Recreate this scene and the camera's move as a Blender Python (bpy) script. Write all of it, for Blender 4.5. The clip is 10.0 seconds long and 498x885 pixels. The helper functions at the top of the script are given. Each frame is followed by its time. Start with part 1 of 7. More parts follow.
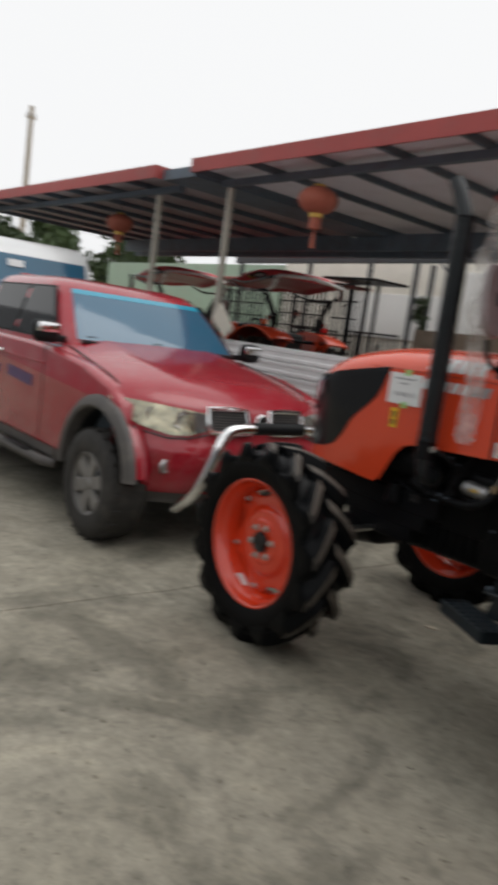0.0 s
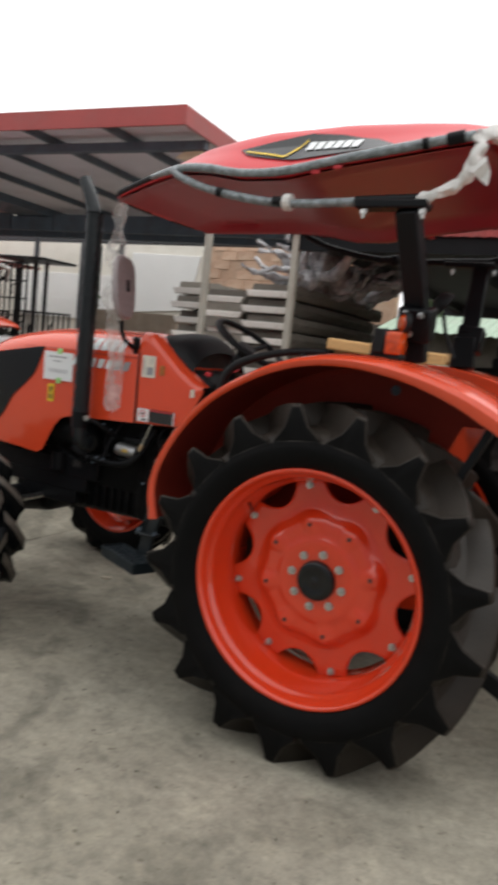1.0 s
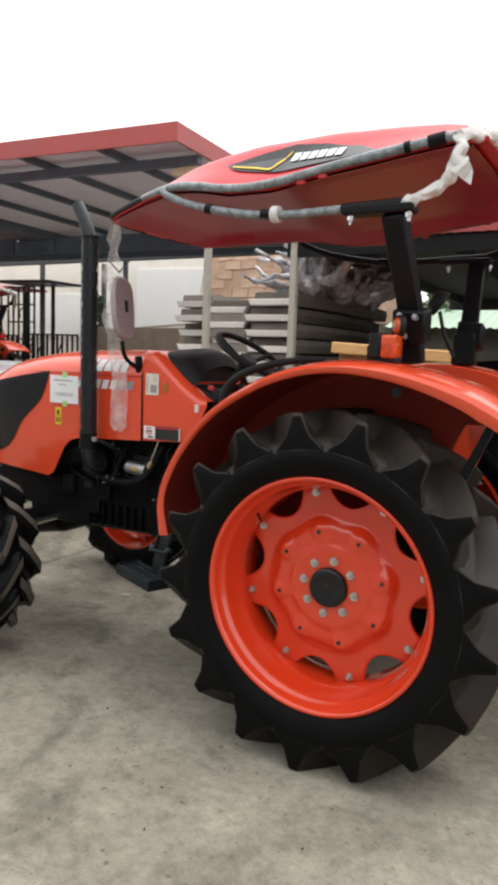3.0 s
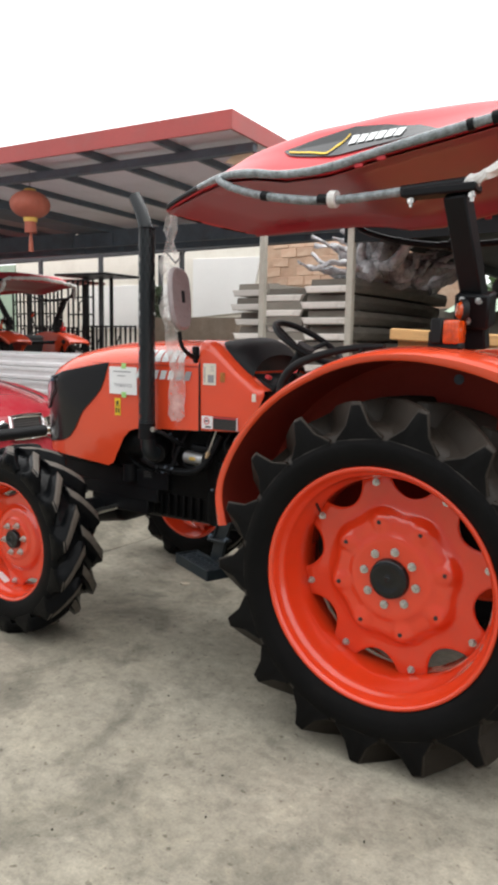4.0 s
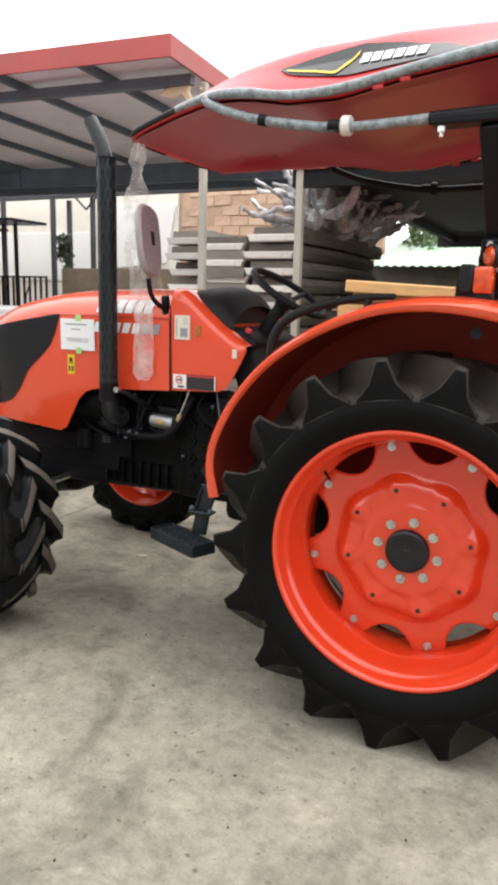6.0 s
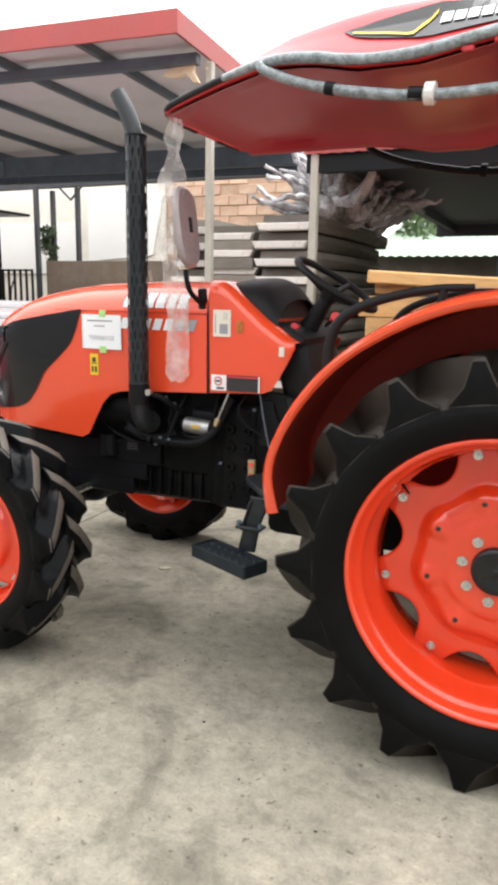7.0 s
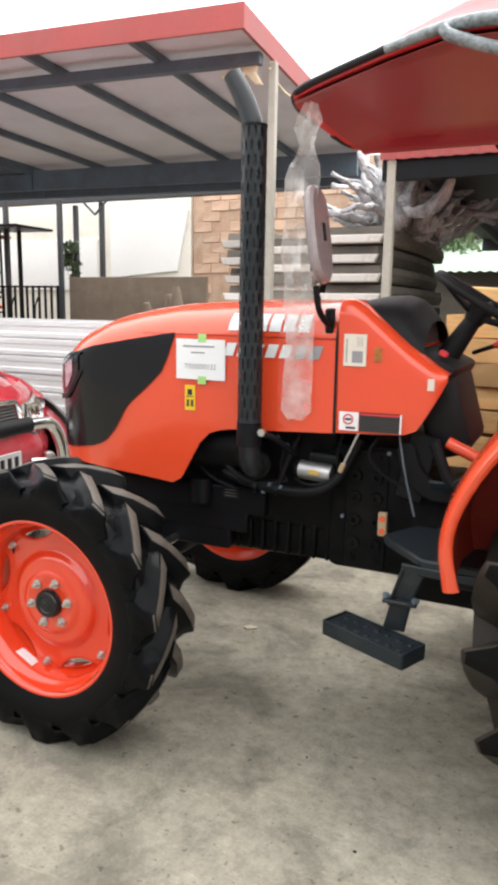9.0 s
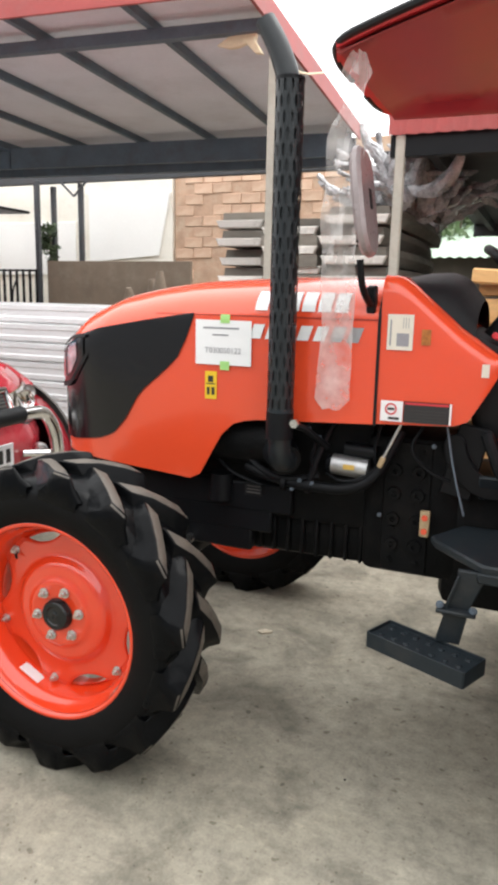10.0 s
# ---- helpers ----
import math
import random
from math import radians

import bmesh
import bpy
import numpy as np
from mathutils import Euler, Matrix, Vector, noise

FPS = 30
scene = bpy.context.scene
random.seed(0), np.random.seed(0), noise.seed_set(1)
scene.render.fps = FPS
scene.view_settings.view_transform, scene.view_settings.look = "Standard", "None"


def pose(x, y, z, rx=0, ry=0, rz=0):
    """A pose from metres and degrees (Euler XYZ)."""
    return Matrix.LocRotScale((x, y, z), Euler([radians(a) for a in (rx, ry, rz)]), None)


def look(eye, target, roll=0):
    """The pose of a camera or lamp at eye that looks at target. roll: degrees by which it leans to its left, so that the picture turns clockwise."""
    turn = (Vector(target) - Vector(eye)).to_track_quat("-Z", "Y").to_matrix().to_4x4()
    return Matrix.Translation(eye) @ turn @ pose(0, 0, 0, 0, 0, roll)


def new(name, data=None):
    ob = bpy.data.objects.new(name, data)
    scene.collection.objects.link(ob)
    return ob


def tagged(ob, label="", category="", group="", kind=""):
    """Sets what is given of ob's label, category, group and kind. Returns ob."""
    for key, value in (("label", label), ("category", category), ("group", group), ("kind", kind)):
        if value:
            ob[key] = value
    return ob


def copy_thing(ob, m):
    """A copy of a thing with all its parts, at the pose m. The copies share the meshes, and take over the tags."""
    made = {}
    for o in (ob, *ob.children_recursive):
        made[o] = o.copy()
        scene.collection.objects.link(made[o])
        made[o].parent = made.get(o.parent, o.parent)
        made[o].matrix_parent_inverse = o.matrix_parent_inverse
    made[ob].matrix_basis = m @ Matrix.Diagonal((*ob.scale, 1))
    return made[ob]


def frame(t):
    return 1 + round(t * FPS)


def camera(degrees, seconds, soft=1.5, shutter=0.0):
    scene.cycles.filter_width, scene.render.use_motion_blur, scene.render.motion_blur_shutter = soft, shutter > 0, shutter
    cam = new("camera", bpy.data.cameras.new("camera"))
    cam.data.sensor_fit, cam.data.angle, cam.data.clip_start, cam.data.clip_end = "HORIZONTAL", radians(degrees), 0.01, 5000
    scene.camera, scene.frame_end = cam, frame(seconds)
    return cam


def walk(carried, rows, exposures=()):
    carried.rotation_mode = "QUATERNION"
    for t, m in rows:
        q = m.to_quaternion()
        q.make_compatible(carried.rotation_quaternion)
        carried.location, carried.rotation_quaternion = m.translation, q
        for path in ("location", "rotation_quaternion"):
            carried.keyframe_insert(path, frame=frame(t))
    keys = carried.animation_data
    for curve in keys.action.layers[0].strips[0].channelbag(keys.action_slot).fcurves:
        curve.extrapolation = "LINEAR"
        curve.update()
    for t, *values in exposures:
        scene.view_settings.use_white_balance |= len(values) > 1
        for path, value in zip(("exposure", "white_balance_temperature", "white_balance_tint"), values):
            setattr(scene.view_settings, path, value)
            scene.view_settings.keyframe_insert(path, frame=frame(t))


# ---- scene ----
cam = camera(38.7, 10.0, soft=3.8, shutter=0.35)
PATH = [
    (0, (0.566, -3.11, 1.526), (-1.005, -1.909, 1.23), 7.7),
    (0.2, (0.72, -3.134, 1.582), (-0.682, -1.736, 1.303), 6.9),
    (0.3, (0.779, -3.185, 1.576), (-0.524, -1.69, 1.321), 4.9),
    (0.5, (0.864, -3.289, 1.558), (-0.249, -1.667, 1.2), 2.8),
    (0.8, (0.946, -3.326, 1.558), (-0.099, -1.646, 1.266), 4.1),
    (1, (0.984, -3.329, 1.558), (0.058, -1.574, 1.303), 6.0),
    (1.2, (1.017, -3.326, 1.57), (0.21, -1.508, 1.365), 5.6),
    (1.5, (1.05, -3.321, 1.592), (0.409, -1.443, 1.347), 4.4),
    (1.7, (1.059, -3.323, 1.591), (0.434, -1.44, 1.334), 3.7),
    (2, (1.061, -3.326, 1.589), (0.356, -1.469, 1.357), 2.7),
    (2.5, (1.052, -3.32, 1.589), (0.191, -1.534, 1.328), 2.2),
    (3, (1.04, -3.32, 1.585), (0.069, -1.588, 1.345), 2.1),
    (4.3, (1.021, -3.289, 1.586), (-0.121, -1.673, 1.297), 1.5),
    (4.5, (1.017, -3.275, 1.579), (-0.151, -1.679, 1.284), 2.1),
    (5, (0.936, -3.235, 1.563), (-0.225, -1.646, 1.205), 3.3),
    (5.5, (0.737, -3.226, 1.571), (-0.247, -1.526, 1.197), 2.1),
    (5.7, (0.659, -3.231, 1.561), (-0.257, -1.494, 1.181), 1.9),
    (7, (0.149, -3.071, 1.551), (-0.649, -1.283, 1.139), 1.1),
    (7.5, (-0.019, -3.041, 1.556), (-0.808, -1.246, 1.163), 1.0),
    (8, (-0.17, -2.882, 1.559), (-1.032, -1.117, 1.179), 1.1),
    (8.5, (-0.289, -2.798, 1.565), (-1.168, -1.036, 1.213), 2.6),
    (9, (-0.486, -2.784, 1.56), (-1.301, -0.995, 1.19), 1.0),
    (9.5, (-0.639, -2.754, 1.552), (-1.44, -0.963, 1.161), 2.5),
    (10, (-0.757, -2.633, 1.523), (-1.503, -0.821, 1.122), 1.3),
]
walk(cam, [(t, look(eye, target, roll)) for t, eye, target, roll in PATH],
     exposures=[(0.0, -0.48), (0.5, -0.25), (1.0, -0.01), (2.0, 0.22), (3.0, 0.42), (4.5, 0.58), (5.0, 0.61), (5.5, 0.73), (7.0, 1.07), (8.0, 1.10), (9.0, 1.08), (10.0, 1.03)])

# ---- light: an overcast afternoon ----
world = bpy.data.worlds.new("overcast")
scene.world = world
world.use_nodes = True
wn = world.node_tree
sky = wn.nodes.new("ShaderNodeTexSky")
sky.sky_type, sky.sun_disc = "NISHITA", False
sky.sun_elevation, sky.sun_rotation = radians(70), radians(37)
sky.air_density, sky.dust_density, sky.ozone_density = 1.0, 6.0, 1.0
grey = wn.nodes.new("ShaderNodeHueSaturation")
grey.inputs["Saturation"].default_value = 0.15
grey.inputs["Value"].default_value = 0.10
cloud = wn.nodes.new("ShaderNodeMix")
cloud.data_type = "RGBA"
cloud.inputs["Factor"].default_value = 0.82
cloud.inputs["B"].default_value = (1.52, 1.53, 1.54, 1)
wn.links.new(sky.outputs["Color"], grey.inputs["Color"])
wn.links.new(grey.outputs["Color"], cloud.inputs["A"])
wn.links.new(cloud.outputs["Result"], wn.nodes["Background"].inputs["Color"])
wn.nodes["Background"].inputs["Strength"].default_value = 1.0
sun = new("sun", bpy.data.lights.new("sun", "SUN"))
sun.data.energy, sun.data.angle, sun.data.color = 1.0, radians(45), (1.0, 0.98, 0.95)
sun.matrix_world = look((3, 4, 14), (0, 0, 0))

# ---- materials ----
def mat(name, base, rough=0.5, metal=0.0, var=0.12, scale=3.0, fine=60.0, bump=0.0, bump_scale=150.0,
        coat=0.0, dirt=None, dirt_amount=0.0, dirt_scale=5.0, rand=0.0, rough_var=0.08, stretch=(1, 1, 1), spec=0.5):
    """A surface with colour variation at two scales, uneven gloss, fine relief and patches of dirt."""
    m = bpy.data.materials.new(name)
    m.use_nodes = True
    nt = m.node_tree
    bsdf = nt.nodes["Principled BSDF"]
    tc = nt.nodes.new("ShaderNodeTexCoord")
    mp = nt.nodes.new("ShaderNodeMapping")
    mp.inputs["Scale"].default_value = stretch
    nt.links.new(tc.outputs["Object"], mp.inputs["Vector"])

    def noise_at(s, detail=4.0, rough_n=0.6):
        n = nt.nodes.new("ShaderNodeTexNoise")
        n.inputs["Scale"].default_value, n.inputs["Detail"].default_value = s, detail
        n.inputs["Roughness"].default_value = rough_n
        nt.links.new(mp.outputs["Vector"], n.inputs["Vector"])
        return n.outputs["Fac"]

    def math_node(op, a, b):
        n = nt.nodes.new("ShaderNodeMath")
        n.operation = op
        for i, v in enumerate((a, b)):
            if isinstance(v, (int, float)):
                n.inputs[i].default_value = v
            else:
                nt.links.new(v, n.inputs[i])
        return n.outputs[0]

    big, small = noise_at(scale), noise_at(fine, 3.0)
    both = math_node("ADD", math_node("MULTIPLY", big, 0.65), math_node("MULTIPLY", small, 0.35))
    if rand:
        info = nt.nodes.new("ShaderNodeObjectInfo")
        both = math_node("ADD", both, math_node("MULTIPLY", math_node("SUBTRACT", info.outputs["Random"], 0.5), rand))
    ramp = nt.nodes.new("ShaderNodeValToRGB")
    lo, hi = ramp.color_ramp.elements
    lo.position, hi.position = 0.3, 0.7
    lo.color = (*[max(0.0, c * (1 - var)) for c in base], 1)
    hi.color = (*[min(1.0, c * (1 + var)) for c in base], 1)
    nt.links.new(both, ramp.inputs["Fac"])
    col = ramp.outputs["Color"]
    if dirt and dirt_amount:
        d = noise_at(dirt_scale, 6.0, 0.7)
        dr = nt.nodes.new("ShaderNodeValToRGB")
        dr.color_ramp.elements[0].position, dr.color_ramp.elements[1].position = 0.48, 0.72
        dr.color_ramp.elements[0].color, dr.color_ramp.elements[1].color = (0, 0, 0, 1), (dirt_amount,) * 3 + (1,)
        nt.links.new(d, dr.inputs["Fac"])
        mix = nt.nodes.new("ShaderNodeMix")
        mix.data_type = "RGBA"
        nt.links.new(dr.outputs["Color"], mix.inputs["Factor"])
        nt.links.new(col, mix.inputs["A"])
        mix.inputs["B"].default_value = (*dirt, 1)
        col = mix.outputs["Result"]
    nt.links.new(col, bsdf.inputs["Base Color"])
    r = math_node("ADD", math_node("MULTIPLY", math_node("SUBTRACT", small, 0.5), rough_var * 2), rough)
    nt.links.new(r, bsdf.inputs["Roughness"])
    bsdf.inputs["Metallic"].default_value = metal
    bsdf.inputs["Specular IOR Level"].default_value = spec
    bsdf.inputs["Coat Weight"].default_value = coat
    bsdf.inputs["Coat Roughness"].default_value = 0.08
    if bump:
        b = nt.nodes.new("ShaderNodeBump")
        b.inputs["Strength"].default_value, b.inputs["Distance"].default_value = bump, 0.01
        nt.links.new(noise_at(bump_scale, 5.0, 0.65), b.inputs["Height"])
        nt.links.new(b.outputs["Normal"], bsdf.inputs["Normal"])
    return m


def glass(name, tint, rough=0.03, transmission=1.0, ior=1.45):
    m = bpy.data.materials.new(name)
    m.use_nodes = True
    b = m.node_tree.nodes["Principled BSDF"]
    b.inputs["Base Color"].default_value = (*tint, 1)
    b.inputs["Roughness"].default_value = rough
    b.inputs["Transmission Weight"].default_value = transmission
    b.inputs["IOR"].default_value = ior
    return m


M = {
    "orange": mat("orange_paint", (0.74, 0.076, 0.026), 0.22, coat=0.55, var=0.05, scale=2, fine=300, rough_var=0.04),
    "orange_wheel": mat("orange_wheel_paint", (0.74, 0.050, 0.012), 0.17, coat=0.7, var=0.06, scale=4, fine=250, dirt=(0.40, 0.09, 0.04), dirt_amount=0.12, dirt_scale=14),
    "canopy": mat("canopy_plastic", (0.62, 0.034, 0.042), 0.34, var=0.07, scale=3, fine=120),
    "primer": mat("crease_shade_red", (0.30, 0.030, 0.015), 0.6, var=0.15, scale=4, fine=80, spec=0.3),
    # canopy red darkened: the underside's shade is put into the colour
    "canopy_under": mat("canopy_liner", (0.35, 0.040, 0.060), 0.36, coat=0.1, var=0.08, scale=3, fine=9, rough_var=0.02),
    "rubber": mat("tyre_sidewall_rubber", (0.0060, 0.0060, 0.0061), 0.5, var=0.3, scale=5, fine=90, bump=0.2, bump_scale=120, spec=0.06, dirt=(0.014, 0.012, 0.01), dirt_amount=0.2, dirt_scale=7),
    "lug_gloss": mat("glossy_lug_end", (0.0034, 0.0038, 0.0044), 0.2, var=0.35, scale=7, fine=60, bump=0.3, bump_scale=18, spec=0.08, dirt=(0.05, 0.044, 0.036), dirt_amount=0.10, dirt_scale=16),
    "tread_dust": mat("worn_lug_face", (0.085, 0.072, 0.058), 0.6, var=0.4, scale=9, fine=60, bump=0.3, bump_scale=60, dirt=(0.012, 0.011, 0.01), dirt_amount=0.9, dirt_scale=11),
    "tread": mat("tyre_tread_rubber", (0.0225, 0.0180, 0.0140), 0.5, var=0.35, scale=6, fine=70, bump=0.15, bump_scale=90, spec=0.2, dirt=(0.04, 0.030, 0.022), dirt_amount=0.35, dirt_scale=8),
    "black": mat("black_paint", (0.006, 0.0066, 0.0078), 0.42, var=0.3, scale=6, fine=140, bump=0.08, bump_scale=300, spec=0.16),
    "black_plastic": mat("black_plastic", (0.011, 0.012, 0.013), 0.5, var=0.2, scale=8, fine=200, bump=0.15, bump_scale=400, spec=0.2),
    "gloss_black": mat("black_grille", (0.005, 0.005, 0.006), 0.16, var=0.3, scale=6, fine=90, spec=0.42, bump=0.12, bump_scale=7),
    "engine": mat("engine_castings", (0.0039, 0.0043, 0.0047), 0.5, metal=0.05, var=0.45, scale=14, fine=120, bump=0.4, bump_scale=120, spec=0.12, dirt=(0.02, 0.017, 0.015), dirt_amount=0.45, dirt_scale=12),
    "slate": mat("slate_grey_paint", (0.0145, 0.0205, 0.025), 0.38, var=0.2, scale=6, fine=140, bump=0.06, spec=0.28, dirt=(0.06, 0.055, 0.05), dirt_amount=0.3, dirt_scale=16),
    "lamp_bowl": mat("headlight_bowl", (0.45, 0.46, 0.47), 0.14, metal=0.9, var=0.9, scale=26, fine=60, bump=0.9, bump_scale=22, coat=0.8),
    # orange paint darkened by hand for the shade inside the mudguards
    "guard_shade": mat("guard_shaded_orange", (0.27, 0.030, 0.018), 0.6, var=0.2, scale=4, fine=80, spec=0.2),
    # darker copy of dark_steel, with shade put into its base colour
    "rear_steel": mat("steel_darkened_for_shade", (0.042, 0.046, 0.052), 0.6, var=0.25, scale=3, fine=60, dirt=(0.07, 0.05, 0.04), dirt_amount=0.4, dirt_scale=4),
    "salmon": mat("rough_salmon_render", (0.50, 0.33, 0.23), 0.92, var=0.25, scale=2.5, fine=30, bump=0.6, bump_scale=40, dirt=(0.62, 0.50, 0.38), dirt_amount=0.7, dirt_scale=3),
    "steel": mat("bright_steel", (0.6, 0.6, 0.58), 0.28, metal=1.0, var=0.15, scale=20, fine=200, rough_var=0.1),
    "alu": mat("cast_aluminium", (0.5, 0.5, 0.5), 0.42, metal=0.9, var=0.2, scale=25, fine=150, bump=0.2),
    "chrome": mat("chrome", (0.90, 0.90, 0.90), 0.12, metal=1.0, var=0.06, scale=10),
    "galv": mat("galvanised_steel", (0.84, 0.84, 0.84), 0.45, metal=0.2, var=0.12, scale=3, fine=40, bump=0.1, dirt=(0.4, 0.38, 0.35), dirt_amount=0.35, dirt_scale=2, rand=0.3, stretch=(0.3, 1, 1)),
    "post": mat("post_paint", (0.42, 0.40, 0.34), 0.6, var=0.15, scale=3, fine=50, bump=0.1, dirt=(0.2, 0.16, 0.12), dirt_amount=0.4, dirt_scale=4),
    "dark_steel": mat("dark_structural_steel", (0.105, 0.138, 0.172), 0.6, var=0.25, scale=3, fine=60, bump=0.1, dirt=(0.09, 0.06, 0.045), dirt_amount=0.4, dirt_scale=4),
    "roof_under": mat("roof_underside", (0.80, 0.775, 0.825), 0.75, var=0.08, scale=1.2, fine=30, bump=0.1, dirt=(0.50, 0.44, 0.44), dirt_amount=0.3, dirt_scale=1.5),
    # darker, greyer sheet than roof_under, for the second shed
    "dark_sheet": mat("darker_roof_sheet", (0.36, 0.31, 0.32), 0.7, var=0.15, scale=1.2, fine=30, dirt=(0.2, 0.15, 0.14), dirt_amount=0.5, dirt_scale=1.5),
    "red_trim": mat("red_painted_sheet", (0.361, 0.061, 0.055), 0.55, var=0.14, scale=1.5, fine=40, dirt=(0.25, 0.1, 0.09), dirt_amount=0.5, dirt_scale=2.5),
    "cream": mat("cream_rendered_wall", (0.86, 0.82, 0.73), 0.85, var=0.06, scale=0.8, fine=20, bump=0.2, bump_scale=60, dirt=(0.6, 0.54, 0.44), dirt_amount=0.45, dirt_scale=1.2),
    "white_sheet": mat("white_sheeting", (0.90, 0.89, 0.86), 0.6, var=0.04, scale=1, fine=20),
    "green_wall": mat("pale_green_wall", (0.36, 0.47, 0.36), 0.7, var=0.08, scale=1.0, fine=25, dirt=(0.4, 0.4, 0.34), dirt_amount=0.4, dirt_scale=1.5),
    "brick": mat("terracotta_block", (0.62, 0.41, 0.29), 0.88, var=0.2, scale=3, fine=60, bump=0.5, bump_scale=60, rand=0.35, dirt=(0.70, 0.58, 0.44), dirt_amount=0.7, dirt_scale=2.2),
    "grey_wall": mat("grey_render", (0.33, 0.345, 0.37), 0.9, var=0.15, scale=1.5, fine=30, bump=0.2),
    "mortar": mat("mortar", (0.46, 0.38, 0.30), 0.9, var=0.2, scale=5, fine=60, bump=0.4),
    "brown_board": mat("brown_board", (0.20, 0.15, 0.11), 0.75, var=0.25, scale=2, fine=40, bump=0.2, dirt=(0.3, 0.26, 0.2), dirt_amount=0.5, dirt_scale=3),
    # brown_board made darker, with the interior's shade in its colour
    "shaded_interior": mat("shaded_interior_board", (0.105, 0.092, 0.075), 0.8, var=0.25, scale=2, fine=40, bump=0.2, dirt=(0.2, 0.17, 0.13), dirt_amount=0.5, dirt_scale=3),
    "concrete_tray": mat("grey_cement_tray", (0.66, 0.63, 0.58), 0.8, var=0.2, scale=5, fine=70, bump=0.3, bump_scale=120, rand=0.5, dirt=(0.2, 0.18, 0.15), dirt_amount=0.5, dirt_scale=6),
    # grey-brown, darker than the end boards of concrete_tray
    "tray_dark": mat("grey_brown_tray_side", (0.215, 0.195, 0.165), 0.85, var=0.3, scale=4, fine=60, bump=0.4, rand=0.5, stretch=(1, 1, 5)),
    "wood": mat("sawn_timber", (0.53, 0.32, 0.13), 0.7, var=0.4, scale=4, fine=60, bump=0.2, rand=0.7, stretch=(1, 8, 8), dirt=(0.3, 0.17, 0.08), dirt_amount=0.5, dirt_scale=4),
    "plywood": mat("plywood_panel", (0.82, 0.69, 0.48), 0.7, var=0.14, scale=3, fine=50, bump=0.1, stretch=(1, 4, 1), dirt=(0.45, 0.3, 0.16), dirt_amount=0.4, dirt_scale=4),
    "driftwood": mat("wrapped_driftwood", (0.40, 0.40, 0.41), 0.18, var=0.75, scale=9, fine=60, bump=0.8, bump_scale=35, coat=0.9),
    "paper": mat("white_paper", (0.80, 0.80, 0.80), 0.7, var=0.03, scale=10),
    "ink": mat("grey_print", (0.28, 0.28, 0.30), 0.7, var=0.1),
    "yellow": mat("yellow_sticker", (0.80, 0.52, 0.02), 0.5, var=0.05),
    "sticker_black": mat("black_print", (0.02, 0.02, 0.02), 0.5, var=0.1),
    "sticker_red": mat("red_print", (0.6, 0.04, 0.05), 0.5, var=0.1),
    "green_tape": mat("green_tape", (0.35, 0.62, 0.20), 0.5, var=0.1),
    "logo_white": mat("white_lettering", (0.78, 0.80, 0.80), 0.4, var=0.04),
    "logo_grey": mat("grey_lettering", (0.30, 0.31, 0.32), 0.35, var=0.1),
    "foam": mat("clear_wrapped_tube", (0.20, 0.23, 0.24), 0.22, var=0.75, scale=26, fine=110, bump=0.9, bump_scale=55, coat=0.5),
    "wrap_white": mat("white_foam_wrap", (0.70, 0.68, 0.65), 0.55, var=0.12, scale=22, fine=90, bump=0.8, bump_scale=50),
    "mirror_wrap": mat("mirror_back_wrapped", (0.27, 0.225, 0.225), 0.3, var=0.15, scale=14, fine=60, bump=0.4, bump_scale=40, coat=0.5),
    "hub_black": mat("hub_cap_plastic", (0.008, 0.0088, 0.0095), 0.22, var=0.2, scale=14, fine=160, spec=0.4),
    "cream_label": mat("cream_label", (0.72, 0.68, 0.58), 0.45, var=0.06, scale=20),
    "brass_plate": mat("brass_plate", (0.40, 0.30, 0.17), 0.4, var=0.2, scale=40),
    "tan_label": mat("dull_gold_label", (0.42, 0.15, 0.03), 0.4, var=0.3, scale=60),
    "amber": mat("amber_lens", (0.62, 0.070, 0.006), 0.10, var=0.35, scale=40, coat=0.9),
    "red_lens": mat("red_lens", (0.55, 0.02, 0.02), 0.15, var=0.15, scale=30, coat=0.6),
    "truck_red": mat("truck_red_paint", (0.36, 0.014, 0.027), 0.2, coat=0.5, var=0.06, scale=1.5, fine=200, dirt=(0.42, 0.14, 0.14), dirt_amount=0.45, dirt_scale=2.5),
    "truck_grey": mat("dusty_grey_plastic", (0.085, 0.078, 0.074), 0.6, var=0.15, scale=4, fine=80, bump=0.1, dirt=(0.18, 0.16, 0.14), dirt_amount=0.5, dirt_scale=6),
    "alloy": mat("dusty_alloy_wheel", (0.24, 0.23, 0.22), 0.5, metal=0.4, var=0.2, scale=12, fine=80),
    "dusty_rubber": mat("dusty_tyre", (0.026, 0.024, 0.022), 0.75, var=0.25, scale=8, fine=90, bump=0.3, dirt=(0.08, 0.07, 0.06), dirt_amount=0.5, dirt_scale=8),
    "exhaust": mat("exhaust_steel", (0.012, 0.0155, 0.018), 0.36, var=0.25, scale=6, fine=120, bump=0.06, spec=0.4),
    "lamp_inside": mat("headlamp_reflector", (0.46, 0.42, 0.30), 0.14, metal=0.75, var=0.8, scale=14, fine=60, bump=0.7, bump_scale=9),
    "dark_glass": mat("tinted_window", (0.008, 0.010, 0.011), 0.05, var=0.1, spec=0.3),
    # opaque blue stands in for the sky's reflection in the glass
    "windscreen": mat("windscreen_sky_blue", (0.035, 0.125, 0.21), 0.05, var=0.08, scale=1.2, coat=0.6),
    "sun_strip": mat("cyan_sun_strip", (0.03, 0.34, 0.50), 0.1, var=0.06, coat=0.6),
    "blue_decal": mat("blue_decal", (0.09, 0.045, 0.14), 0.4, var=0.2, scale=12),
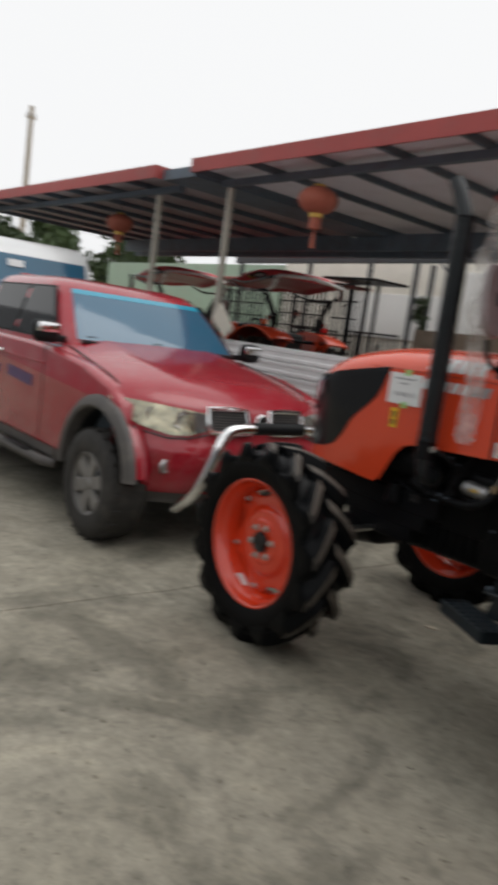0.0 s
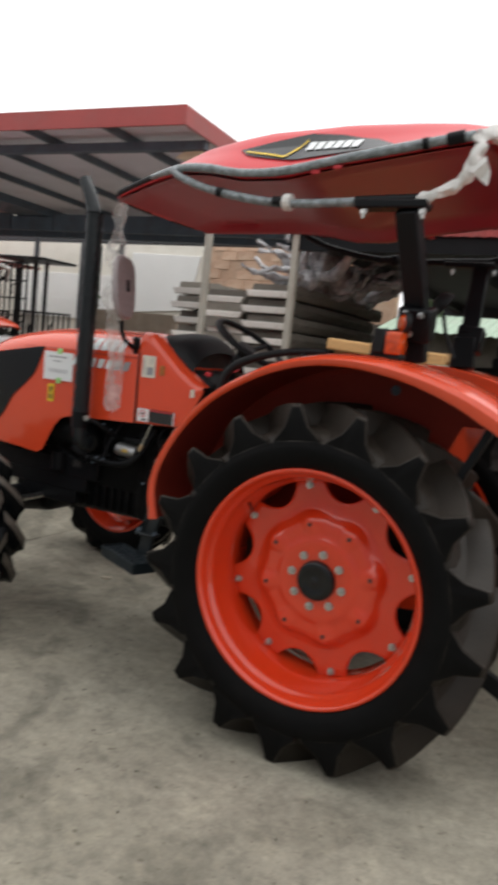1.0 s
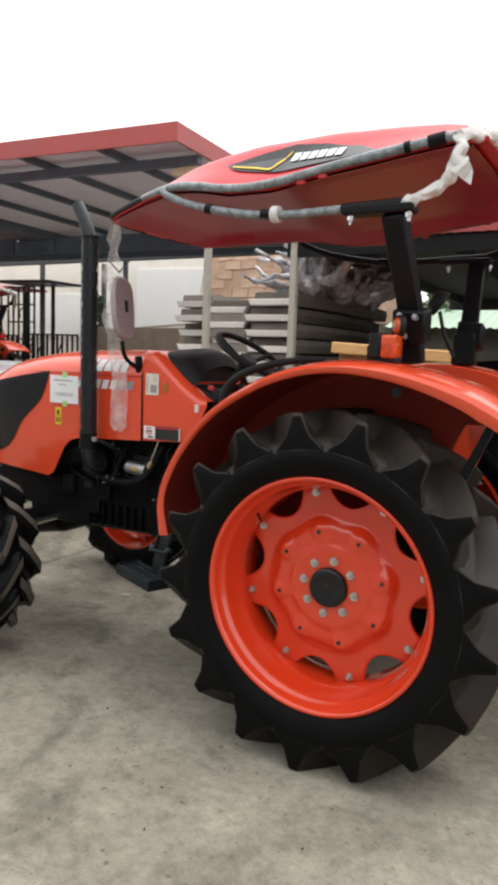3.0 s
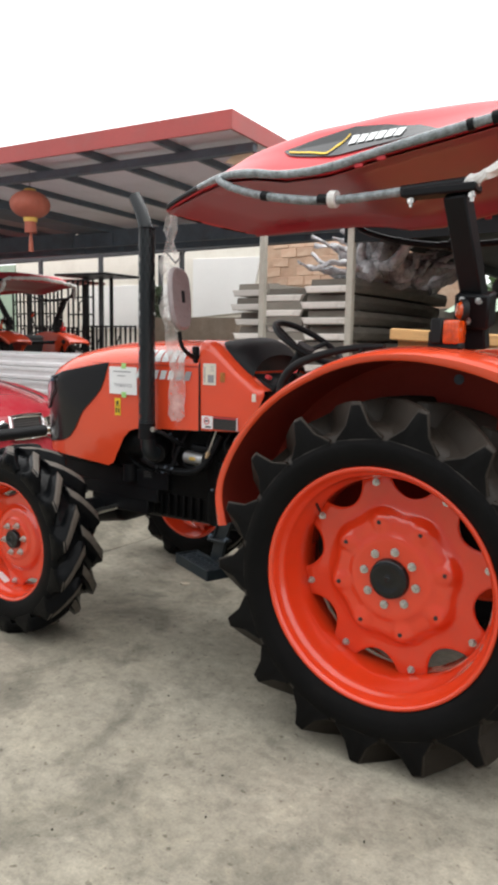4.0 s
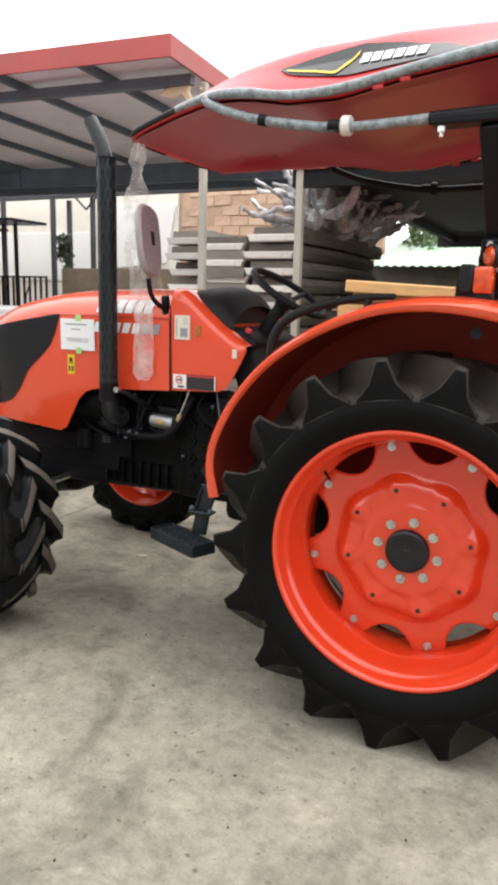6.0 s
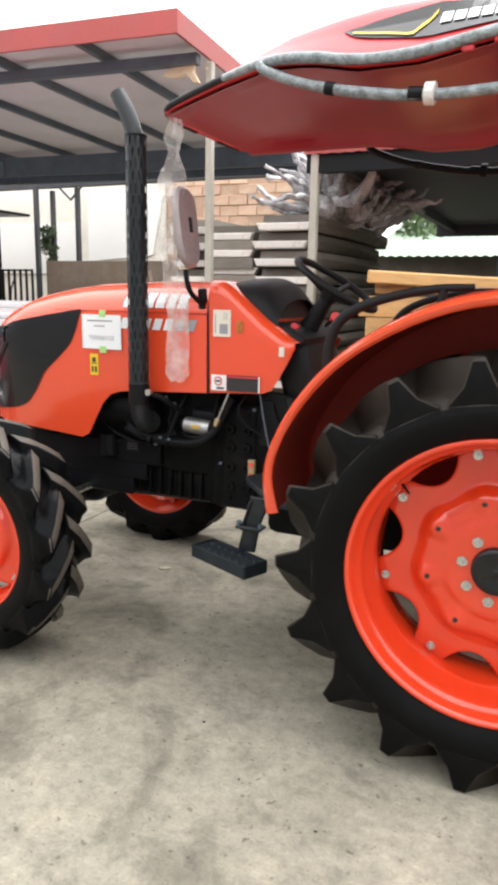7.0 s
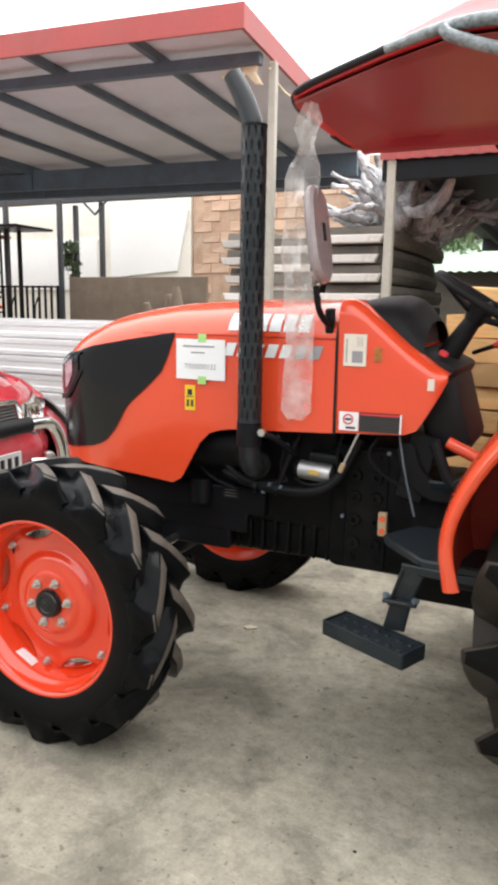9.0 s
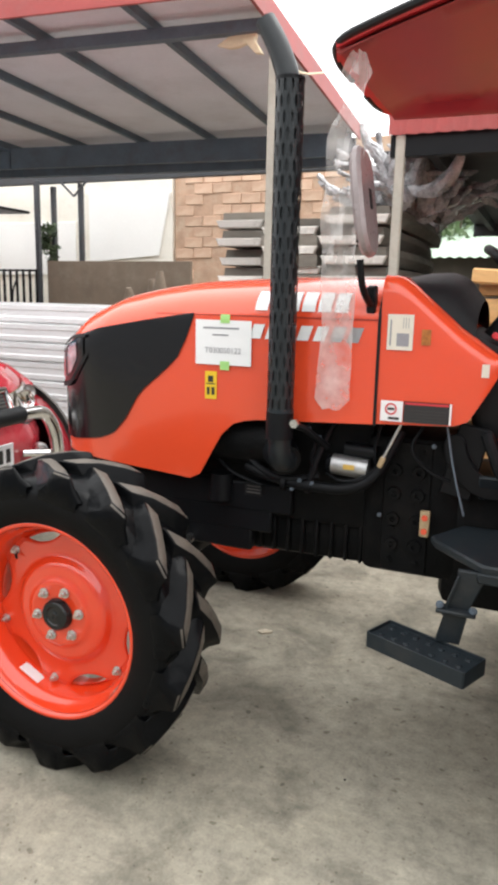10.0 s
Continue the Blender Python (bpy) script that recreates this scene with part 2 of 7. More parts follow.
    "lantern_red": mat("lantern_cloth", (0.42, 0.12, 0.075), 0.65, var=0.14, scale=8, fine=80),
    "gold": mat("gold_trim", (0.75, 0.50, 0.12), 0.4, var=0.15, metal=0.4),
    "leaf": mat("foliage", (0.055, 0.09, 0.03), 0.6, var=0.45, scale=3, fine=30, rand=0.4),
    "bark": mat("bark", (0.09, 0.07, 0.05), 0.9, var=0.3, scale=8, fine=40, bump=0.5),
    "van_white": mat("white_van_paint", (0.74, 0.75, 0.75), 0.3, coat=0.4, var=0.04),
    "pole": mat("weathered_pole", (0.38, 0.32, 0.25), 0.85, var=0.15, scale=2, fine=30, bump=0.2),
    "lens": glass("clear_lens", (0.95, 0.96, 0.97)),
    "film": None,
    "seat": mat("black_vinyl", (0.02, 0.02, 0.02), 0.55, var=0.2, bump=0.2, bump_scale=80),
    "debris": mat("dry_leaf", (0.50, 0.44, 0.34), 0.8, var=0.3, scale=30),
}


def film_material():
    """Thin clear packing film: mostly see-through, creased and shiny."""
    m = bpy.data.materials.new("packing_film")
    m.use_nodes = True
    nt = m.node_tree
    out, b = nt.nodes["Material Output"], nt.nodes["Principled BSDF"]
    b.inputs["Base Color"].default_value = (0.82, 0.78, 0.76, 1)
    b.inputs["Roughness"].default_value = 0.25
    tr = nt.nodes.new("ShaderNodeBsdfTransparent")
    mx = nt.nodes.new("ShaderNodeMixShader")
    tc, n, r = nt.nodes.new("ShaderNodeTexCoord"), nt.nodes.new("ShaderNodeTexNoise"), nt.nodes.new("ShaderNodeMapRange")
    n.inputs["Scale"].default_value, n.inputs["Detail"].default_value = 11, 8
    nt.links.new(tc.outputs["Object"], n.inputs["Vector"])
    nt.links.new(n.outputs["Fac"], r.inputs["Value"])
    r.inputs["From Min"].default_value, r.inputs["From Max"].default_value = 0.3, 0.7
    r.inputs["To Min"].default_value, r.inputs["To Max"].default_value = 0.14, 0.62
    bu = nt.nodes.new("ShaderNodeBump")
    bu.inputs["Strength"].default_value = 0.6
    nt.links.new(n.outputs["Fac"], bu.inputs["Height"])
    nt.links.new(bu.outputs["Normal"], b.inputs["Normal"])
    nt.links.new(r.outputs["Result"], mx.inputs["Fac"])
    nt.links.new(tr.outputs[0], mx.inputs[1])
    nt.links.new(b.outputs[0], mx.inputs[2])
    nt.links.new(mx.outputs[0], out.inputs["Surface"])
    return m


M["film"] = film_material()


def ground_material():
    """Old yard concrete: pale patches, tyre-dark stains, grit and small pits."""
    m = bpy.data.materials.new("yard_concrete")
    m.use_nodes = True
    nt = m.node_tree
    b = nt.nodes["Principled BSDF"]
    tc = nt.nodes.new("ShaderNodeTexCoord")

    def noise_at(s, detail, rough_n=0.6, distort=0.0):
        n = nt.nodes.new("ShaderNodeTexNoise")
        for k, v in (("Scale", s), ("Detail", detail), ("Roughness", rough_n), ("Distortion", distort)):
            n.inputs[k].default_value = v
        nt.links.new(tc.outputs["Object"], n.inputs["Vector"])
        return n.outputs["Fac"]

    def ramp(fac, stops):
        r = nt.nodes.new("ShaderNodeValToRGB")
        e = r.color_ramp.elements
        e[0].position, e[0].color = stops[0][0], (*stops[0][1], 1)
        e[1].position, e[1].color = stops[-1][0], (*stops[-1][1], 1)
        for p, c in stops[1:-1]:
            e.new(p).color = (*c, 1)
        nt.links.new(fac, r.inputs["Fac"])
        return r.outputs["Color"]

    def mix(kind, f, a, c):
        n = nt.nodes.new("ShaderNodeMix")
        n.data_type, n.blend_type = "RGBA", kind
        if isinstance(f, float):
            n.inputs["Factor"].default_value = f
        else:
            nt.links.new(f, n.inputs["Factor"])
        nt.links.new(a, n.inputs["A"])
        nt.links.new(c, n.inputs["B"])
        return n.outputs["Result"]

    base = ramp(noise_at(0.8, 7, 0.7, 0.5), [(0.3, (0.236, 0.217, 0.171)), (0.5, (0.308, 0.284, 0.229)), (0.7, (0.390, 0.362, 0.295))])
    mottle = ramp(noise_at(4.2, 9, 0.75, 0.3), [(0.30, (0.42, 0.43, 0.42)), (0.46, (0.88, 0.88, 0.87)), (0.56, (1.06, 1.06, 1.04)), (0.72, (1.5, 1.47, 1.38))])
    col = mix("MULTIPLY", 0.55, base, mottle)
    patch = ramp(noise_at(19, 7, 0.75), [(0.33, (0.62, 0.62, 0.62)), (0.52, (1.0, 1.0, 1.0)), (0.72, (1.28, 1.26, 1.21))])
    col = mix("MULTIPLY", 0.68, col, patch)
    grit = ramp(noise_at(95, 6, 0.8), [(0.32, (0.5, 0.5, 0.5)), (0.52, (1.02, 1.02, 1.02)), (0.72, (1.38, 1.36, 1.32))])
    col = mix("MULTIPLY", 0.38, col, grit)
    pits = ramp(noise_at(60, 2, 0.5), [(0.68, (1, 1, 1)), (0.73, (0.5, 0.48, 0.45)), (0.8, (0.48, 0.46, 0.43))])
    col = mix("MULTIPLY", 0.8, col, pits)
    scrape = ramp(noise_at(2.6, 10, 0.8, 2.5), [(0.60, (1, 1, 1)), (0.66, (1.16, 1.15, 1.12)), (0.72, (1, 1, 1))])
    col = mix("MULTIPLY", 0.9, col, scrape)
    spots = ramp(noise_at(24, 2, 0.5), [(0.67, (1, 1, 1)), (0.71, (0.42, 0.40, 0.37)), (0.8, (0.4, 0.38, 0.35))])
    col = mix("MULTIPLY", 0.7, col, spots)
    stains = ramp(noise_at(1.5, 5, 0.6, 1.0), [(0.50, (1, 1, 1)), (0.64, (0.56, 0.565, 0.56))])
    col = mix("MULTIPLY", 0.85, col, stains)
    streak = nt.nodes.new("ShaderNodeMapping")
    streak.inputs["Scale"].default_value, streak.inputs["Rotation"].default_value = (1.0, 9.0, 1.0), (0, 0, 0.5)
    nt.links.new(tc.outputs["Object"], streak.inputs["Vector"])
    scratch = noise_at(7, 8, 0.7, 0.8)
    nt.links.new(streak.outputs["Vector"], scratch.node.inputs["Vector"])
    scratch = ramp(scratch, [(0.60, (1, 1, 1)), (0.66, (1.28, 1.27, 1.24)), (0.74, (1.0, 1.0, 1.0))])
    col = mix("MULTIPLY", 0.8, col, scratch)
    nt.links.new(col, b.inputs["Base Color"])
    b.inputs["Roughness"].default_value = 0.82
    b.inputs["Specular IOR Level"].default_value = 0.3
    bu = nt.nodes.new("ShaderNodeBump")
    bu.inputs["Strength"].default_value, bu.inputs["Distance"].default_value = 0.35, 0.006
    nt.links.new(noise_at(45, 8, 0.7), bu.inputs["Height"])
    nt.links.new(bu.outputs["Normal"], b.inputs["Normal"])
    return m


M["ground"] = ground_material()

# ---- mesh helpers ----
def part(name, bm, material, parent=None, label="", smooth=True, angle=40):
    me = bpy.data.meshes.new(name)
    bmesh.ops.recalc_face_normals(bm, faces=bm.faces[:])
    bm.to_mesh(me)
    bm.free()
    me.materials.append(M[material] if isinstance(material, str) else material)
    if smooth:
        me.shade_smooth()
        me.set_sharp_from_angle(angle=radians(angle))
    ob = new(name, me)
    if parent is not None:
        ob.parent = parent
    if label:
        tagged(ob, label=label)
    return ob


def thing(name, label, category, at=(0, 0, 0), rz=0.0, group="", kind=""):
    e = new(name)
    e.empty_display_size = 0.1
    e.matrix_world = pose(*at, 0, 0, rz)
    return tagged(e, label, category, group, kind)


def box(bm, c, s, rot=None, bevel=0.0, seg=1):
    r = bmesh.ops.create_cube(bm, size=1.0)
    vs = r["verts"]
    m = Matrix.Translation(c) @ (rot if rot is not None else Matrix.Identity(4)) @ Matrix.Diagonal((*s, 1))
    bmesh.ops.transform(bm, matrix=m, verts=vs)
    if bevel:
        es = list({e for v in vs for e in v.link_edges})
        bmesh.ops.bevel(bm, geom=es, offset=bevel, segments=seg, affect="EDGES", profile=0.5)
    return bm


def B(c, s, rot=None, bevel=0.0, seg=1):
    return box(bmesh.new(), c, s, rot, bevel, seg)


def rot(rx=0, ry=0, rz=0):
    return pose(0, 0, 0, rx, ry, rz)


def loft(bm, rings, closed=True, caps=True):
    """Skin through rings of equal count; closed: each ring closes on itself."""
    vr = [[bm.verts.new(p) for p in ring] for ring in rings]
    n = len(vr[0])
    for a, b in zip(vr, vr[1:]):
        for i in range(n if closed else n - 1):
            j = (i + 1) % n
            try:
                bm.faces.new((a[i], a[j], b[j], b[i]))
            except ValueError:
                pass
    if caps and closed and n > 2:
        for ring in (vr[0], vr[-1]):
            try:
                bm.faces.new(ring)
            except ValueError:
                pass
    return bm


def tube(bm, pts, r, n=10, caps=True, smooth_steps=0):
    """A round bar along a line of points; r: a radius, or one for each point."""
    pts = [Vector(p) for p in pts]
    rs = list(r) if isinstance(r, (list, tuple)) else [r] * len(pts)
    for _ in range(smooth_steps):
        q, w = [pts[0]], [rs[0]]
        for (a, ra), (b, rb) in zip(zip(pts, rs), list(zip(pts, rs))[1:]):
            q += [a * 0.75 + b * 0.25, a * 0.25 + b * 0.75]
            w += [ra * 0.75 + rb * 0.25, ra * 0.25 + rb * 0.75]
        pts, rs = q + [pts[-1]], w + [rs[-1]]
    rings, up = [], None
    for i, p in enumerate(pts):
        d = (pts[min(i + 1, len(pts) - 1)] - pts[max(i - 1, 0)]).normalized()
        if up is None:
            up = Vector((0, 0, 1)) if abs(d.z) < 0.9 else Vector((1, 0, 0))
        side = d.cross(up).normalized()
        up = side.cross(d).normalized()
        rings.append([p + (side * math.cos(a) + up * math.sin(a)) * rs[i] for a in (2 * math.pi * k / n for k in range(n))])
    return loft(bm, rings, True, caps)


def T(pts, r, n=10, smooth_steps=0):
    return tube(bmesh.new(), pts, r, n, True, smooth_steps)


def lathe(bm, prof, n=48, c=(0, 0, 0), a0=0.0, a1=2 * math.pi, flip=1):
    """Turn a profile of (radius, y) about the y axis through c."""
    full = abs(a1 - a0 - 2 * math.pi) < 1e-6
    k = n if full else n + 1
    rings = []
    for i in range(k):
        a = a0 + (a1 - a0) * i / n
        rings.append([(c[0] + r * math.cos(a), c[1] + flip * y, c[2] + r * math.sin(a)) for r, y in prof])
    vr = [[bm.verts.new(p) for p in ring] for ring in rings]
    m = len(prof)
    for i in range(n):
        a, b = vr[i], vr[(i + 1) % k]
        for j in range(m - 1):
            bm.faces.new((a[j], a[j + 1], b[j + 1], b[j]))
    return bm


def prism(bm, outline, y0, y1, axis="y", bevel=0.0, seg=1):
    """A plate of the given outline, (x, z) for axis y, (x, y) for z, (y, z) for x, between two levels."""
    def at(p, v):
        return {"y": (p[0], v, p[1]), "z": (p[0], p[1], v), "x": (v, p[0], p[1])}[axis]
    a = [bm.verts.new(at(p, y0)) for p in outline]
    b = [bm.verts.new(at(p, y1)) for p in outline]
    n = len(outline)
    fs = [bm.faces.new(a), bm.faces.new(b[::-1])]
    for i in range(n):
        fs.append(bm.faces.new((a[i], b[i], b[(i + 1) % n], a[(i + 1) % n])))
    if bevel:
        bmesh.ops.recalc_face_normals(bm, faces=fs)
        es = list({e for f in fs[:2] for e in f.edges})
        bmesh.ops.bevel(bm, geom=es, offset=bevel, segments=seg, affect="EDGES", profile=0.5)
    return bm


def P(outline, y0, y1, axis="y", bevel=0.0, seg=1):
    return prism(bmesh.new(), outline, y0, y1, axis, bevel, seg)


def interp(x, pts):
    return float(np.interp(x, [p[0] for p in pts], [p[1] for p in pts]))


def smooth_line(pts, steps=2):
    pts = [Vector(p) for p in pts]
    for _ in range(steps):
        q = [pts[0]]
        for a, b in zip(pts, pts[1:]):
            q += [a * 0.75 + b * 0.25, a * 0.25 + b * 0.75]
        pts = q + [pts[-1]]
    return [tuple(p) for p in pts]


def nut(bm, c, r, h, axis=-1):
    """A hexagon nut with a washer, facing along y."""
    lathe(bm, [(0, axis * h * 0.25), (r * 1.35, axis * h * 0.25), (r * 1.35, 0)], 14, c)
    ring = [(c[0] + r * math.cos(k * math.pi / 3), c[2] + r * math.sin(k * math.pi / 3)) for k in range(6)]
    prism(bm, ring, c[1], c[1] + axis * h)
    lathe(bm, [(0, axis * h * 1.5), (r * 0.5, axis * h * 1.45), (r * 0.5, axis * h * 0.9)], 10, c)
    return bm


def place(bm, m):
    bmesh.ops.transform(bm, matrix=m, verts=bm.verts[:])
    return bm

# ---- ground ----
def build_ground():
    bm = bmesh.new()
    rng = random.Random(4)
    ys = [-900, -60] + [-14 + 0.25 * i for i in range(113)] + [60, 900]
    prof = [(-900, 0), (-30, 0), (-0.006, 0), (-0.001, -0.012), (0.003, -0.012), (0.007, 0), (30, 0), (900, 0)]
    rings = []
    for y in ys:
        w = rng.uniform(-0.012, 0.012) + 0.02 * math.sin(y * 1.3)
        rings.append([(-2.79 + dx + (w if abs(dx) < 1 else 0), y, z) for dx, z in prof])
    loft(bm, rings, closed=False)
    tagged(part("ground", bm, "ground", smooth=False), "stained grey concrete yard with a wandering crack", "ground", kind="structure")


build_ground()

# ---- open shed with the red fascia ----
SHED = Matrix.Translation((-2.72, 1.92, 0)) @ pose(0, 0, 0, 0, 0, 4.5)


def shed_pt(u, v, z):
    """u: metres along the front from the corner, v: metres back from the front edge."""
    return SHED @ Vector((-u, v, z))


def shed_box(bm, u0, u1, v0, v1, z0, z1, drop=0.0):
    """A beam in the shed's own directions; drop: fall in height at its back end."""
    pts = []
    for z in (z0, z1):
        for u, v in ((u0, v0), (u1, v0), (u1, v1), (u0, v1)):
            pts.append(shed_pt(u, v, z - drop * v))
    v = [bm.verts.new(p) for p in pts]
    for f in ((0, 1, 2, 3), (7, 6, 5, 4), (0, 4, 5, 1), (1, 5, 6, 2), (2, 6, 7, 3), (3, 7, 4, 0)):
        bm.faces.new([v[i] for i in f])
    return bm


FALL = 0.0


def build_shed(u0, u1, depth, name_label, sheet="roof_under"):
    roof = thing("shed_roof", name_label, "roof", kind="structure")
    part("roof_sheet", shed_box(bmesh.new(), u0 + 0.03, u1 - 0.03, 0.03, depth, 3.50, 3.54, FALL), sheet, roof, smooth=False)
    part("fascia", shed_box(bmesh.new(), u0, u1, 0.0, 0.025, 3.42, 3.585, FALL), "red_trim", roof, "faded red sheet-metal fascia", smooth=False)
    part("fascia", shed_box(bmesh.new(), u0, u0 + 0.025, 0.027, depth, 3.42, 3.583, FALL), "red_trim", roof, "faded red sheet-metal fascia", smooth=False)
    part("end_beam", shed_box(bmesh.new(), u1 - 0.025, u1, 0.027, depth, 3.42, 3.583, FALL), "dark_steel", roof, smooth=False)
    u = u0 + 0.87
    while u < u1 - 0.2:
        part("rafter", shed_box(bmesh.new(), u, u + 0.05, 0.05, depth, 3.43, 3.498, FALL), "dark_steel", roof, smooth=False)
        u += 0.94
    for v, h in ((0.46, 0.08), (depth - 0.4, 0.26), (depth - 0.1, 0.32)):
        part("beam", shed_box(bmesh.new(), u0 + 0.05, u1 - 0.05, v, v + 0.08, 3.428 - h, 3.428, FALL), "dark_steel", roof, smooth=False)
    return roof


build_shed(0.0, 4.75, 4.4, "open-sided shed roof with a red fascia and dark steel rafters")
build_shed(5.55, 13.0, 4.4, "second open-sided shed roof with a red fascia and dark rafters", "dark_sheet")
part("gutter", shed_box(bmesh.new(), 4.79, 5.51, 0.1, 4.4, 3.40, 3.53, FALL), "dark_steel", tagged(thing("roof_gutter", "dark valley gutter between the two shed roofs", "gutter", kind="structure"), kind="structure"), smooth=False)


# trimmers that carry the back beams across the gutter
trim_ob = thing("gutter_beam", "dark steel beam closing the bay under the gutter", "beam", kind="structure")
part("beam", shed_box(bmesh.new(), 4.72, 5.58, 4.0, 4.08, 3.168, 3.39), "dark_steel", trim_ob, smooth=False)
part("beam", shed_box(bmesh.new(), 4.72, 5.58, 4.3, 4.38, 3.108, 3.39), "dark_steel", trim_ob, smooth=False)


def post(name, p, size, z1, material, label, category="post"):
    bm = B((0, 0, z1 / 2), (size, size, z1), bevel=0.006)
    box(bm, (0, 0, 0.006), (size * 1.9, size * 1.9, 0.012))
    ob = part(name, bm, material, smooth=False)
    ob.matrix_world = Matrix.Translation((p[0], p[1], 0))
    return tagged(ob, label, category, kind="structure")


post("shed_post", (-2.745, 2.50), 0.06, 3.38, "post", "pale grey square steel post holding the shed roof corner")
post("shed_post", (-7.15, 1.98), 0.068, 3.30, "post", "pale grey square steel post by the truck")
post("shed_post", (-8.75, 1.85), 0.068, 3.30, "post", "pale grey square steel post by the truck")
# rear posts and beam take the steel with shade in its colour
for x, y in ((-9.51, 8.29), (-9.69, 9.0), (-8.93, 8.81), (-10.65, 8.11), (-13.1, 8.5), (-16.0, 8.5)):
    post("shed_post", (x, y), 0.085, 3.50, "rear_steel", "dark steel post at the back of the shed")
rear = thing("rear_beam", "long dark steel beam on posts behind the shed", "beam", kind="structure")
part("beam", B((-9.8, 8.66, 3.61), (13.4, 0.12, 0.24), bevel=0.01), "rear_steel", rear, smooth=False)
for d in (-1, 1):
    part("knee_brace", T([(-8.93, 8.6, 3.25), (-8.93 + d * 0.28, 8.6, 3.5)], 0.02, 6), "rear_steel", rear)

# back walls behind the shed
def wall(name, p0, p1, z0, z1, thick, material, label):
    d = Vector((p1[0] - p0[0], p1[1] - p0[1], 0))
    bm = B((d.length / 2, thick / 2, (z0 + z1) / 2), (d.length, thick, z1 - z0), bevel=0.004)
    ob = part(name, bm, material, smooth=False)
    ob.matrix_world = pose(p0[0], p0[1], 0, 0, 0, math.degrees(math.atan2(d.y, d.x)))
    return tagged(ob, label, "wall", kind="structure")


wall("wall_back", (-16.2, 10.2), (-7.78, 10.2), 0, 4.6, 0.2, "cream", "cream rendered boundary wall, stained")
wall("wall_green", (-27, 9.6), (-16.25, 10.2), 0, 3.7, 0.2, "green_wall", "pale green painted wall behind the shed")
for out in ([(-9.70, 2.17), (-8.06, 2.30), (-7.80, 3.50), (-9.70, 3.54)], [(-13.4, 1.9), (-10.05, 1.9), (-10.05, 2.98), (-13.4, 3.0)]):
    tagged(part("wall_panel", P(out, 10.15, 10.185, bevel=0.006), "white_sheet", smooth=False), "bright white sheet panel fixed on the wall", "panel", kind="structure")
# invented wall, never in view: blocks low sky light from -y
wall("wall_yard", (-30, -8.2), (25, -8.2), 0, 4.8, 0.2, "grey_wall", "plain grey wall added out of view to dim the side light")
wall("wall_low", (-9.42, 8.4), (-6.44, 8.4), 0, 2.1, 0.06, "brown_board", "low brown weathered board fence")

# ---- tractor ----
CY = -0.05      # the tractor's centre line
RX, RZ = 0.008, 0.695   # rear axle
FX, FZ = -2.13, 0.505  # front axle


def tyre_mesh(r_car, r_rim, hw):
    """The rounded carcass of a farm tyre about the y axis."""
    dr = r_car - r_rim
    prof = [(r_rim - 0.012, -hw * 0.74), (r_rim + 0.004, -hw * 0.82), (r_rim + dr * 0.22, -hw * 0.93), (r_rim + dr * 0.45, -hw * 0.975), (r_rim + dr * 0.57, -hw * 0.965),
            (r_rim + dr * 0.68, -hw * 0.93), (r_rim + dr * 0.84, -hw * 0.84), (r_car - 0.008, -hw * 0.62), (r_car, 0)]
    prof += [(r, -y) for r, y in prof[-2::-1]]
    bm = lathe(bmesh.new(), prof, 96)
    for fc in bm.faces:
        c = fc.calc_center_median()
        if abs(c.y) < hw * 0.90 and math.hypot(c.x, c.z) > r_rim + dr * 0.55:
            fc.material_index = 1
    return bm


